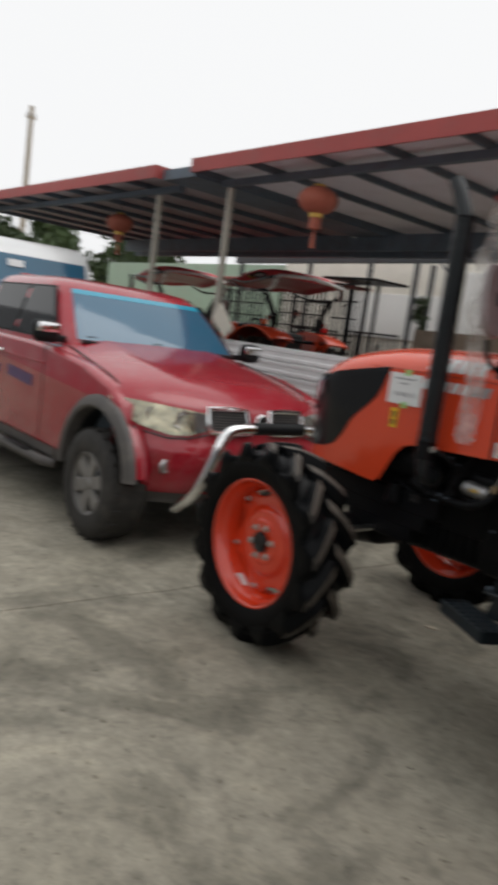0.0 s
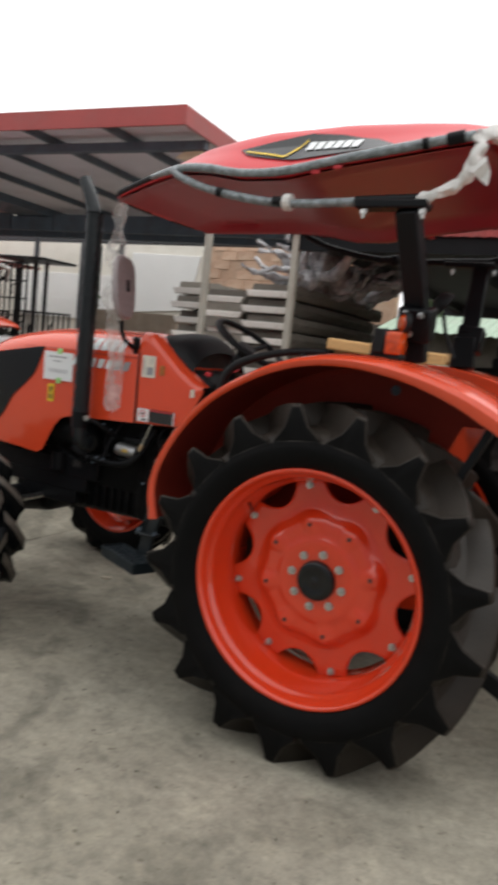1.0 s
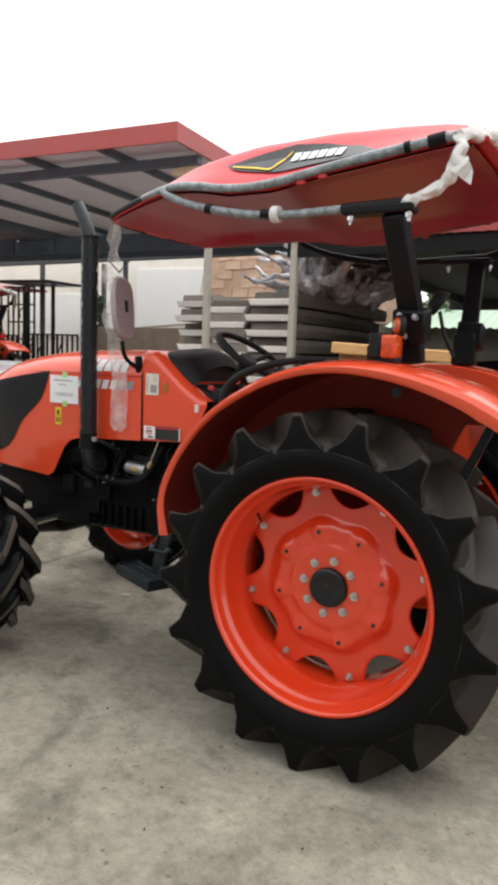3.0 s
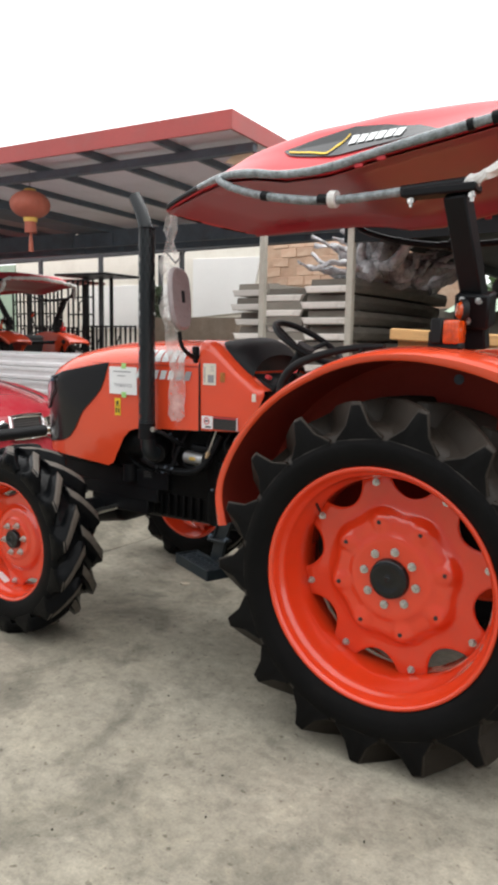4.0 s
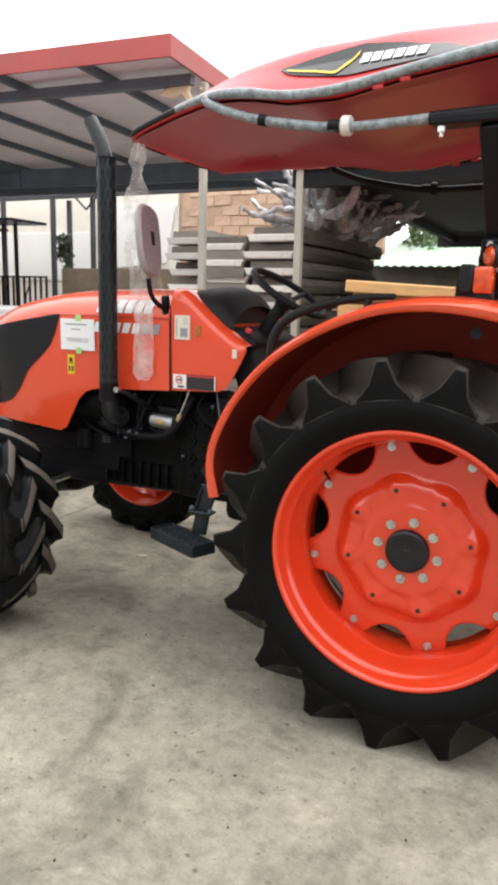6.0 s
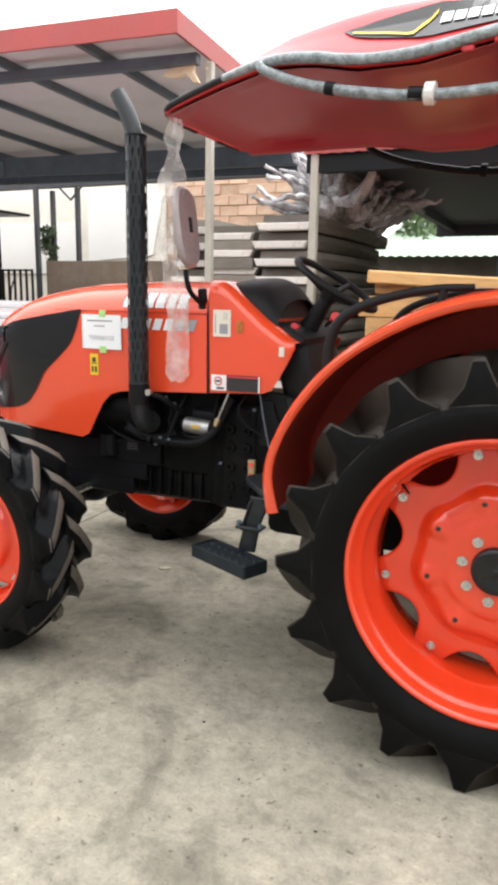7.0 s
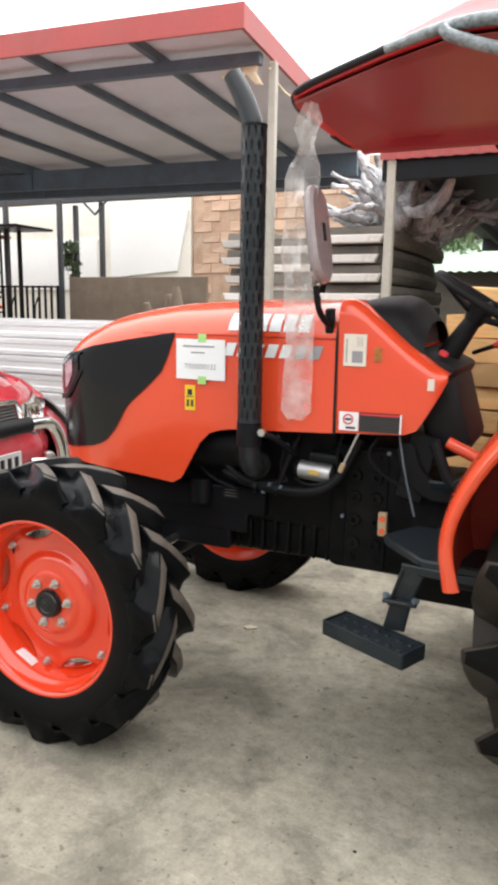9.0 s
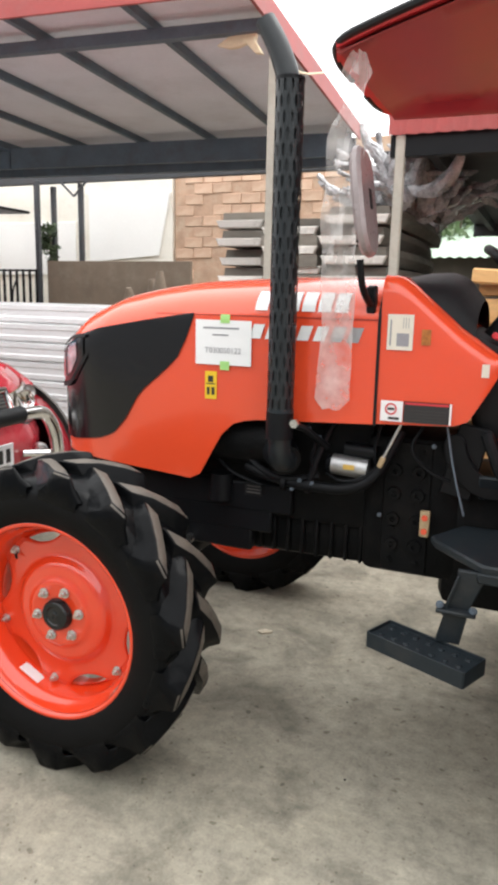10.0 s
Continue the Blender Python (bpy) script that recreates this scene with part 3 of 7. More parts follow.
def lug_mesh(p, side, turn):
    """One tread bar: a narrow crest with hollow flanks, slanting across the tread, and a wedge-shaped end that runs down the shoulder."""
    hw, r_car, r_tip = p["hw"], p["car"], p["tip"]
    step = 2 * math.pi / p["lugs"]
    r_side = r_car - (r_car - p["rim"]) * p["foot"]
    top, base, foot = p["crest"], p["flank"], p["foot_w"]

    def section(f, sh, rb, rt, b=base):
        h = rt - rb
        m = top + (b - top) * 0.36
        return [(sh + a, r, f) for a, r in ((-b, rb), (-m, rb + h * p["hollow"]), (-top, rt), (top, rt), (m, rb + h * p["hollow"]), (b, rb))]
    rings = [section(-0.06, 0.86, r_car - 0.02, r_tip - 0.006), section(0.30, 0.58, r_car - 0.02, r_tip), section(0.62, 0.28, r_car - 0.02 - p["drop"] * 0.25, r_tip),
             section(0.88, 0.04, r_car - 0.015 - p["drop"], r_tip - 0.002)]
    low = r_car - 0.02 - p["drop"]
    knee = low + (r_tip - low) * 0.36
    mid = top + (foot - top) * 0.34
    rings.append([(0.04 + a, r, f) for a, r, f in ((-foot, low, 0.955), (-mid, knee, 0.955), (-top, r_tip - 0.012, 0.94), (top, r_tip - 0.012, 0.94), (mid, knee, 0.955), (foot, low, 0.955))])
    rings.append([(0.04 + a, r_side, p["bulge"]) for a in (-foot, -mid, -top * 1.5, top * 1.5, mid, foot)])
    rings.append([(0.04 + a, r_side - 0.03, 0.90) for a in (-foot, -mid, -top * 1.5, top * 1.5, mid, foot)])
    pts = [[(r * math.cos(turn * a * step), side * f * hw, r * math.sin(turn * a * step)) for a, r, f in ring] for ring in rings]
    bm = bmesh.new()
    vr = [[bm.verts.new(q) for q in ring] for ring in pts]
    for i, (u, v) in enumerate(zip(vr, vr[1:])):
        for j in range(5):
            fc = bm.faces.new((u[j], u[j + 1], v[j + 1], v[j]))
            fc.material_index = 1 if i >= 4 else (2 if j == 2 else 0)
    for u, v in zip(vr, vr[1:]):
        bm.faces.new((u[5], u[0], v[0], v[5])).material_index = 1
    bm.faces.new(vr[0])
    bm.faces.new(vr[-1])
    bmesh.ops.recalc_face_normals(bm, faces=bm.faces[:])
    sharp = [e for e in bm.edges if len(e.link_faces) == 2 and e.calc_face_angle(0) > 0.5 and max(x.calc_area() for x in e.link_faces) > 0.0006]
    bmesh.ops.bevel(bm, geom=sharp, offset=0.0035, segments=1, affect="EDGES")
    return bm


def add_lugs(parent, p, turn):
    step = 2 * math.pi / p["lugs"]
    for side in (-1, 1):
        first = part("tread_lug", lug_mesh(p, side, turn), p["side"], parent, angle=42)
        first.data.materials.append(M[p["end"]])
        first.data.materials.append(M[p["worn"]])
        for k in range(p["lugs"]):
            o = first if k == 0 else new("tread_lug", first.data)
            o.parent = parent
            o.matrix_basis = rot(0, -turn * (p["tip_angle"] + math.degrees(step * (k + (0.5 if side > 0 else 0.0)))), 0)


def pressed_disc(p):
    """The wheel's pressed disc: a flat hub seat, a bulging ring round the holes and a scalloped outer edge."""
    n = p["lobes"] * 16
    dr, dy, oy, th = p["dish_r"], p["dish_y"], p["disc_y"], 0.010
    drop = oy - dy
    def edge(a):
        d = abs(math.sin(p["lobes"] * (a - p["phase"]) / 2))
        return p["lobe_r"] - (p["lobe_r"] - p["gap_r"]) * max(0.0, min(1.0, (d - 0.60) / 0.40)) ** 0.55
    # radius as a share of the dish, fall from the hub seat, how far the bulges move it
    prof = [(0.10, 0.0, 0), (0.58, 0.0, 0), (0.63, -0.05, 0), (0.68, 0.06, 0), (0.73, 0.20, 0.3), (0.80, 0.24, 0.6), (0.90, 0.24, 1.0), (0.97, 0.30, 1.0), (1.03, 0.50, 1.0), (1.08, 0.80, 0.7), (1.13, 0.93, 0.3), (1.18, 0.97, 0.0)]
    rings = []
    for back in (0, 1):
        ring_list = []
        for q, fall, bul in prof:
            ring = []
            for i in range(n):
                a = 2 * math.pi * i / n
                w = math.cos(p["bulges"] * (a - p["phase"])) if p["bulges"] else 0.0
                r = dr * q * (1 + 0.045 * bul * w)
                y = dy + drop * fall - (0.40 * drop * bul * max(0.0, w) if q < 1.0 else 0.0)
                ring.append((r * math.cos(a), y + th * back, r * math.sin(a)))
            ring_list.append(ring)
        r0 = dr * 1.18
        for f in (0.35, 0.7, 0.94, 1.0):
            ring = []
            for i in range(n):
                a = 2 * math.pi * i / n
                r = r0 + (edge(a) - r0) * f
                y = dy + drop * (0.97 + 0.03 * f) + (0.004 if f == 1.0 and not back else 0.0)
                ring.append((r * math.cos(a), y + th * back, r * math.sin(a)))
            ring_list.append(ring)
        rings += ring_list if not back else ring_list[::-1]
    return loft(bmesh.new(), rings + [rings[0]], True, False)


def build_wheel(parent, name, centre, side, p):
    """side: -1 faces -y, +1 faces +y; p: the wheel's sizes, with y outward negative."""
    R, yf = p["rim"], p["flange"]
    bm = lathe(bmesh.new(), [(R + 0.002, yf + 0.03), (R + 0.008, yf + 0.012), (R + 0.006, yf + 0.003), (R - 0.001, yf), (R - 0.009, yf + 0.004), (R - 0.013, yf + 0.022), (R - 0.018, yf + 0.030), (R - 0.022, yf + 0.050), (R - 0.031, yf + 0.056),
                             (R - 0.036, yf + 0.075), (R - 0.038, yf + 0.11), (R - 0.052, yf + 0.135), (R - 0.058, yf + 0.16), (R - 0.058, -yf - 0.12), (R - 0.04, -yf - 0.10), (R - 0.012, -yf), (R + 0.004, -yf)], 96)
    w = part(name, bm, "orange_wheel", parent, "orange wheel with a black lugged tyre", angle=60)
    w.matrix_basis = Matrix.Translation(centre) @ (Matrix.Identity(4) if side < 0 else rot(0, 0, 180))
    tyre = part("tyre", tyre_mesh(p["car"], p["rim"], p["hw"]), "rubber", w, "black farm tyre", angle=80)
    tyre.data.materials.append(M[p["side"]])
    add_lugs(w, p, 1 if side < 0 else -1)
    part("disc", pressed_disc(p), "orange_wheel", w, "orange pressed and scalloped wheel disc", angle=70)
    dy, dr = p["dish_y"], p["dish_r"]
    for k in range(p["bulges"]):
        a = p["phase"] + 2 * math.pi * k / p["bulges"]
        c = (dr * 0.91 * math.cos(a), dy - (p["disc_y"] - dy) * 0.17, dr * 0.91 * math.sin(a))
        part("bolt_hole", lathe(bmesh.new(), [(0, -0.001), (0.0075, -0.001), (0.009, 0.004)], 12, c), "sticker_black", w)
    part("hub_cap", lathe(bmesh.new(), [(0, dy - 0.022), (0.008, dy - 0.024), (0.012, dy - 0.021), (p["cap"] * 0.55, dy - 0.021), (p["cap"] * 0.62, dy - 0.025), (p["cap"] * 0.86, dy - 0.025), (p["cap"] * 0.97, dy - 0.019), (p["cap"], dy - 0.004), (p["cap"] * 1.03, dy)], 40), "hub_black", w, "satin black hub cap")
    for k in range(p["studs"]):
        a = p["stud_phase"] + 2 * math.pi * k / p["studs"]
        c = (p["stud_r"] * math.cos(a), dy - 0.002, p["stud_r"] * math.sin(a))
        bm = lathe(bmesh.new(), [(0, -0.004), (0.017, -0.004), (0.017, 0.001)], 16, c)
        nut(bm, c, 0.0115, 0.016)
        lathe(bm, [(0, -0.026), (0.005, -0.026), (0.006, -0.012)], 10, c)
        part("wheel_nut", bm, "steel", w)
    if p["label"]:
        lab = place(B((R - 0.040, yf + 0.095, 0), (0.003, 0.04, 0.085), bevel=0.001), rot(0, 118, 0))
        part("rim_label", lab, "paper", w, "small white rim label")
    part("valve_stem", place(T([(R - 0.05, yf + 0.12, 0), (R - 0.085, yf + 0.10, 0)], [0.006, 0.004], 8), rot(0, -140, 0)), "black_plastic", w)
    for k in range(p["lobes"]):
        a = p["phase"] + 2 * math.pi * k / p["lobes"]
        c = Vector((p["bolt_r"] * math.cos(a), p["disc_y"] - 0.001, p["bolt_r"] * math.sin(a)))
        bm = nut(bmesh.new(), c, 0.011, 0.016)
        lathe(bm, [(0, -0.024), (0.005, -0.024), (0.006, -0.010)], 8, c)
        part("rim_bolt", bm, "steel", w)
        part("rim_lug", place(B((p["bolt_r"] + 0.012, p["disc_y"] + 0.022, 0), (0.045, 0.016, 0.04), bevel=0.004), rot(0, -math.degrees(a), 0)), "orange_wheel", w)
    return w


REAR = dict(tip=0.701, car=0.612, rim=0.452, hw=0.232, lugs=17, tip_angle=11.9, flange=-0.20, bolt_r=0.374, lobe_r=0.398, gap_r=0.320, lobes=8, phase=radians(104),
            dish_r=0.245, dish_y=-0.038, disc_y=0.004, bulges=8, cap=0.078, studs=8, stud_r=0.109, stud_phase=radians(81), label=False,
            crest=0.075, flank=0.46, hollow=0.26, foot=0.60, foot_w=0.45, drop=0.022, bulge=0.945, side="tread", end="rubber", worn="tread")
FRONT = dict(tip=0.51, car=0.471, rim=0.322, hw=0.142, lugs=15, tip_angle=6.0, flange=-0.118, bolt_r=0.262, lobe_r=0.284, gap_r=0.232, lobes=6, phase=radians(78),
             dish_r=0.165, dish_y=-0.040, disc_y=0.0, bulges=0, cap=0.052, studs=6, stud_r=0.082, stud_phase=radians(70), label=True,
             crest=0.15, flank=0.47, hollow=0.42, foot=0.34, foot_w=0.40, drop=0.010, bulge=0.985, side="lug_gloss", end="lug_gloss", worn="tread_dust")


# hood surface
NOSE, SEAM = -2.575, -1.245


def hood_top(x):
    return interp(x, [(-2.575, 1.345), (-2.5, 1.415), (-2.4, 1.475), (-2.26, 1.53), (-2.1, 1.562), (-1.95, 1.582), (-1.6, 1.60), (-1.2, 1.603)])


def hood_w(x, z):
    """Half width of the bonnet at a place along it and a height."""
    xn = -2.12
    wp = 0.345 if x > -1.9 else 0.345 - 0.012 * ((-1.9 - x) / 0.65)
    if x < xn:
        f = min(1.0, (xn - x) / (xn - NOSE))
        wp *= max(0.0, 1 - f ** 3.6) ** (1 / 2.6)
    zt = hood_top(x)
    zs = zt - 0.15
    if z > zs:
        u = min(1.0, (z - zs) / (zt - zs))
        wp *= max(0.0, 1 - u ** 2.3) ** (1 / 2.3)
    else:
        wp *= 1 - 0.02 * (zs - z)
    return wp


HOOD_BOTTOM = [(-2.575, 0.915), (-2.43, 0.91), (-1.90, 0.872), (-1.86, 0.90), (-1.80, 1.03), (-1.75, 1.085), (-1.68, 1.108), (-1.6, 1.112), (-1.245, 1.13)]


def skin(xs, lo, hi, off=0.0, rows=14, sides_at=(-1, 1)):
    """A panel that follows the bonnet between two heights, on both sides and round the nose."""
    bm = bmesh.new()
    sides = []
    for s in sides_at:
        grid = []
        for x in xs:
            a, b = lo(x), hi(x)
            col = []
            for j in range(rows + 1):
                z = a + (b - a) * j / rows
                w = hood_w(x, z)
                xx = x - off * max(0.0, min(1.0, (-2.3 - x) / 0.25))
                col.append(bm.verts.new((xx, CY + s * (w + off), z)))
            grid.append(col)
        sides.append(grid)
        for c0, c1 in zip(grid, grid[1:]):
            for j in range(rows):
                bm.faces.new((c0[j], c0[j + 1], c1[j + 1], c1[j]))
    bmesh.ops.remove_doubles(bm, verts=bm.verts[:], dist=0.0012)
    return bm


def nose_xs(x0, x1, n):
    """Stations closer together towards the nose."""
    return [x0 + (x1 - x0) * (i / n) ** 1.9 for i in range(n + 1)]


def hood_shell():
    bm = bmesh.new()
    rings = []
    for x in nose_xs(NOSE + 0.0005, SEAM - 0.004, 46):
        zb, zt = interp(x, HOOD_BOTTOM), hood_top(x)
        zs = zt - 0.15
        left = [(x, CY - hood_w(x, zb + (zs - zb) * j / 6), zb + (zs - zb) * j / 6) for j in range(7)]
        for j in range(1, 11):
            u = math.sin(j / 10 * math.pi / 2)
            z = zs + (zt - zs) * u
            left.append((x, CY - hood_w(x, z), z))
        right = [(a, 2 * CY - b, c) for a, b, c in left[-2::-1]]
        rings.append(left + right)
    loft(bm, rings, closed=False)
    return bm


WORK_LAMP = Matrix.Translation((0.165, CY, 1.862)) @ rot(35, 0, 112)


def build_tractor():
    t = thing("tractor", "orange farm tractor with a red canopy, parked on the yard", "tractor", (0, 0, 0))
    build_wheel(t, "rear_wheel", (RX, -0.755, RZ), -1, REAR)
    build_wheel(t, "rear_wheel", (RX, 2 * CY + 0.755, RZ), 1, REAR)
    build_wheel(t, "front_wheel", (FX, -0.845, FZ), -1, FRONT)
    build_wheel(t, "front_wheel", (FX, 2 * CY + 0.845, FZ), 1, FRONT)

    # bonnet
    part("bonnet", hood_shell(), "orange", t, "glossy orange bonnet", angle=50)
    lo = lambda x: interp(x, [(-2.575, 0.965), (-2.43, 0.965), (-2.30, 0.985), (-2.235, 1.01), (-2.18, 1.07), (-2.12, 1.17), (-2.0, 1.27), (-1.95, 1.32), (-1.915, 1.40), (-1.895, 1.455)])
    hi = lambda x: interp(x, [(-2.575, 1.26), (-2.5, 1.325), (-2.4, 1.37), (-2.3, 1.40), (-2.1, 1.435), (-1.895, 1.468)])
    part("side_grille", skin(nose_xs(NOSE, -1.895, 40), lo, hi, 0.005), "gloss_black", t, "glossy black side grille")
    lo2 = lambda x: interp(x, [(-2.575, 1.185), (-2.52, 1.175), (-2.44, 1.195), (-2.355, 1.305)])
    hi2 = lambda x: interp(x, [(-2.575, 1.25), (-2.5, 1.312), (-2.43, 1.352), (-2.355, 1.362)])
    for sd in ((-1,), (1,)):
        hl = part("headlight", skin([-2.56 + 0.19 * i / 16 for i in range(17)], lo2, hi2, 0.010, 6, sd), "gloss_black", t, "dark glazed headlight with a bright reflector")
        part("reflector", skin([-2.53 + 0.125 * i / 10 for i in range(11)], lambda x: lo2(x) + 0.022 + 0.25 * max(0.0, x + 2.47), lambda x: hi2(x) - 0.016, 0.0125, 4, sd), "lamp_bowl", hl)
        part("lamp_divider", skin([-2.480 + 0.012 * i / 2 for i in range(3)], lambda x: lo2(x) + 0.02, lambda x: hi2(x) - 0.016, 0.0135, 4, sd), "black_plastic", hl)
        part("brow", skin([-2.57 + 0.215 * i / 16 for i in range(17)], lambda x: hi2(x) + 0.002, lambda x: hi2(x) + 0.016, 0.014, 2, sd), "black_plastic", hl)
        part("sill", skin([-2.57 + 0.215 * i / 16 for i in range(17)], lambda x: lo2(x) - 0.02, lambda x: lo2(x) - 0.002, 0.014, 2, sd), "black_plastic", hl)
        # pressed crease drawn as a thin dark red strip, shade in its colour
        part("bonnet_crease", skin([-2.05 + 0.80 * i / 20 for i in range(21)], lambda x: interp(x, [(-2.05, 1.461), (-1.25, 1.459)]), lambda x: interp(x, [(-2.05, 1.463), (-1.25, 1.464)]), 0.0025, 1, sd), "primer", t)
    # rear cowl
    top = lambda x: interp(x, [(-1.24, 1.603), (-1.19, 1.60), (-1.15, 1.575), (-1.0, 1.445), (-0.90, 1.375), (-0.865, 1.355)])
    bot = lambda x: interp(x, [(-1.24, 1.132), (-1.0, 1.142), (-0.955, 1.16), (-0.89, 1.28), (-0.865, 1.335)])
    rings = []
    for i in range(21):
        x = -1.24 + 0.375 * i / 20
        zt, zb = top(x), bot(x)
        w = 0.345 - 0.03 * (i / 20) ** 2
        r = min(0.06, (zt - zb) * 0.45)
        left = [(x, CY - w * (1 - 0.02 * (1 - j / 5)), zb + (zt - r - zb) * j / 5) for j in range(6)]
        left += [(x, CY - w + r * (1 - math.cos(a)), zt - r + r * math.sin(a)) for a in (math.pi / 8 * k for k in range(1, 5))]
        rings.append(left + [(a, 2 * CY - b, c) for a, b, c in left[::-1]])
    part("cowl", loft(bmesh.new(), rings, closed=False), "orange", t, "orange side cowl", angle=45)
    part("seam_strip", skin([SEAM - 0.004, SEAM + 0.006], lambda x: 1.125, lambda x: 1.602, 0.002, rows=30), "black_plastic", t)

    # dash binnacle
    rings = []
    for i in range(15):
        f = i / 14
        x = -1.20 + 0.24 * f
        zt = interp(f, [(0, 1.603), (0.25, 1.618), (0.55, 1.622), (0.75, 1.605), (1, 1.53)])
        w = 0.30 - 0.03 * f
        zb = interp(f, [(0, 1.56), (0.3, 1.50), (1, 1.38)])
        rings.append([(x, CY + w * math.cos(a), zb + (zt - zb) * max(0, math.sin(a)) ** 0.75) for a in (math.pi * k / 16 for k in range(17))])
    part("dash_hood", loft(bmesh.new(), rings, closed=False), "black_plastic", t, "black dash hood", angle=50)
    pr = [(CY + 0.25 * math.cos(a), 1.40 + 0.155 * max(0, math.sin(a)) ** 0.8) for a in (math.pi * k / 14 for k in range(15))]
    part("dash_panel", P([(y, z) for y, z in pr], -1.02, -1.00, "x"), "seat", t)
    part("console", B((-0.90, CY, 1.22), (0.15, 0.46, 0.34), rot(0, -16, 0), bevel=0.04, seg=3), "black_plastic", t, "black steering console")
    part("console_top", B((-0.93, CY, 1.385), (0.17, 0.50, 0.05), rot(0, 24, 0), bevel=0.02, seg=2), "black_plastic", t)
    part("switch", B((-0.90, CY - 0.22, 1.42), (0.03, 0.03, 0.02), rot(0, 24, 0), bevel=0.004), "sticker_red", t)
    # steering wheel
    ring = [(0.195 * math.cos(a), 0.195 * math.sin(a), 0) for a in (2 * math.pi * k / 40 for k in range(41))]
    sw = part("steering_wheel", T(ring, 0.016, 10), "black_plastic", t, "black steering wheel")
    sw.matrix_basis = Matrix.Translation((-0.80, CY, 1.595)) @ rot(0, 32, 0)
    for a in (90, 210, 330):
        part("spoke", T([(0.03 * math.cos(radians(a)), 0.03 * math.sin(radians(a)), -0.05), (0.1 * math.cos(radians(a)), 0.1 * math.sin(radians(a)), -0.03), (0.19 * math.cos(radians(a)), 0.19 * math.sin(radians(a)), 0)], 0.013, 8), "black_plastic", sw)
    part("hub", T([(0, 0, -0.08), (0, 0, -0.02)], [0.035, 0.05], 16), "black_plastic", sw)
    part("column", T([(0, 0, -0.3), (0, 0, -0.06)], [0.05, 0.03], 14), "black_plastic", sw)
    part("lever", T([(-0.82, CY - 0.06, 1.42), (-0.72, CY - 0.28, 1.46)], 0.008, 8), "black", t)
    part("lever_knob", T([(-0.725, CY - 0.27, 1.458), (-0.70, CY - 0.31, 1.468)], [0.012, 0.018], 10), "sticker_red", t)

    # seat
    seat = part("seat", B((-0.12, CY, 1.16), (0.46, 0.48, 0.14), bevel=0.05, seg=3), "seat", t, "black vinyl seat")
    part("backrest", B((0.12, CY, 1.34), (0.12, 0.46, 0.36), rot(0, 10, 0), bevel=0.05, seg=3), "seat", seat)

    # fenders
    arch = smooth_line([(-0.765, 0, 0.80), (-0.79, 0, 0.95), (-0.73, 0, 1.12), (-0.61, 0, 1.29), (-0.46, 0, 1.42), (-0.22, 0, 1.54), (0.02, 0, 1.582), (0.24, 0, 1.566), (0.46, 0, 1.510), (0.60, 0, 1.450), (0.668, 0, 1.398)], 2)
    for s, name in ((-1, "left"), (1, "right")):
        def fy(d):
            return CY + s * d
        rings, normals = [], []
        for i, (x, _, z) in enumerate(arch):
            a, b = Vector(arch[max(i - 1, 0)]), Vector(arch[min(i + 1, len(arch) - 1)])
            d = (b - a).normalized()
            nrm = Vector((-d.z, 0, d.x))
            normals.append(nrm)
            f = i / (len(arch) - 1)
            lip = interp(f, [(0, 0.050), (0.15, 0.036), (0.35, 0.034), (0.55, 0.036), (0.72, 0.050), (0.86, 0.068), (0.95, 0.060), (1, 0.05)])
            sec = []
            for dy, h in ((0.826, -lip), (0.835, -lip * 0.75), (0.838, -lip * 0.4), (0.828, -0.006), (0.795, 0.004), (0.74, 0.006), (0.715, 0.012), (0.56, 0.014), (0.42, 0.006), (0.40, -0.01), (0.40, -0.05), (0.415, -0.03), (0.56, -0.004), (0.70, -0.006), (0.80, -0.010), (0.822, -0.024), (0.819, -lip)):
                back = 0.05 * max(0.0, (f - 0.75) / 0.25) ** 2 * (1 - (dy - 0.40) / 0.44)
                p = Vector((x - back, fy(dy), z)) + nrm * h
                sec.append(tuple(p))
            rings.append(sec)
        f = part("fender", loft(bmesh.new(), rings), "orange", t, "glossy orange rear mudguard", angle=32)
        # added sheets under the mudguard carry its inner shade as dark colour
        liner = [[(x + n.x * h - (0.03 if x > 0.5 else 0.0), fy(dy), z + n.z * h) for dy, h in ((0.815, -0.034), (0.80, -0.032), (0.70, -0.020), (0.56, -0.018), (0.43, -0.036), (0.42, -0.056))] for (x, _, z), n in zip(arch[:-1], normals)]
        part("fender_liner", loft(bmesh.new(), liner, closed=False), "guard_shade", f, "inside of the mudguard, its orange darkened for shade")
        out = [(x - 0.045 * max(0.0, (i / (len(arch) - 1) - 0.75) / 0.25) ** 2, z) for i, (x, _, z) in enumerate(arch)] + [(0.635, 1.362), (0.42, 1.355), (0.36, 1.22), (0.30, 1.05), (0.0, 0.92), (-0.35, 0.80), (-0.60, 0.74)]
        part("fender_side", P(out, fy(0.395), fy(0.408)), "orange", f)
        part("side_liner", P([(x - 0.006, z - 0.006) for x, z in out], fy(0.409), fy(0.414)), "guard_shade", f)
        part("tail_gusset", P([(0.43, 1.345), (0.57, 1.365), (0.48, 1.28), (0.455, 1.24)], fy(0.43), fy(0.442)), "orange", f)
        part("bracket", B((0.53, fy(0.74), 1.27), (0.03, 0.03, 0.30), rot(0, 24, 0), bevel=0.004), "black", f)
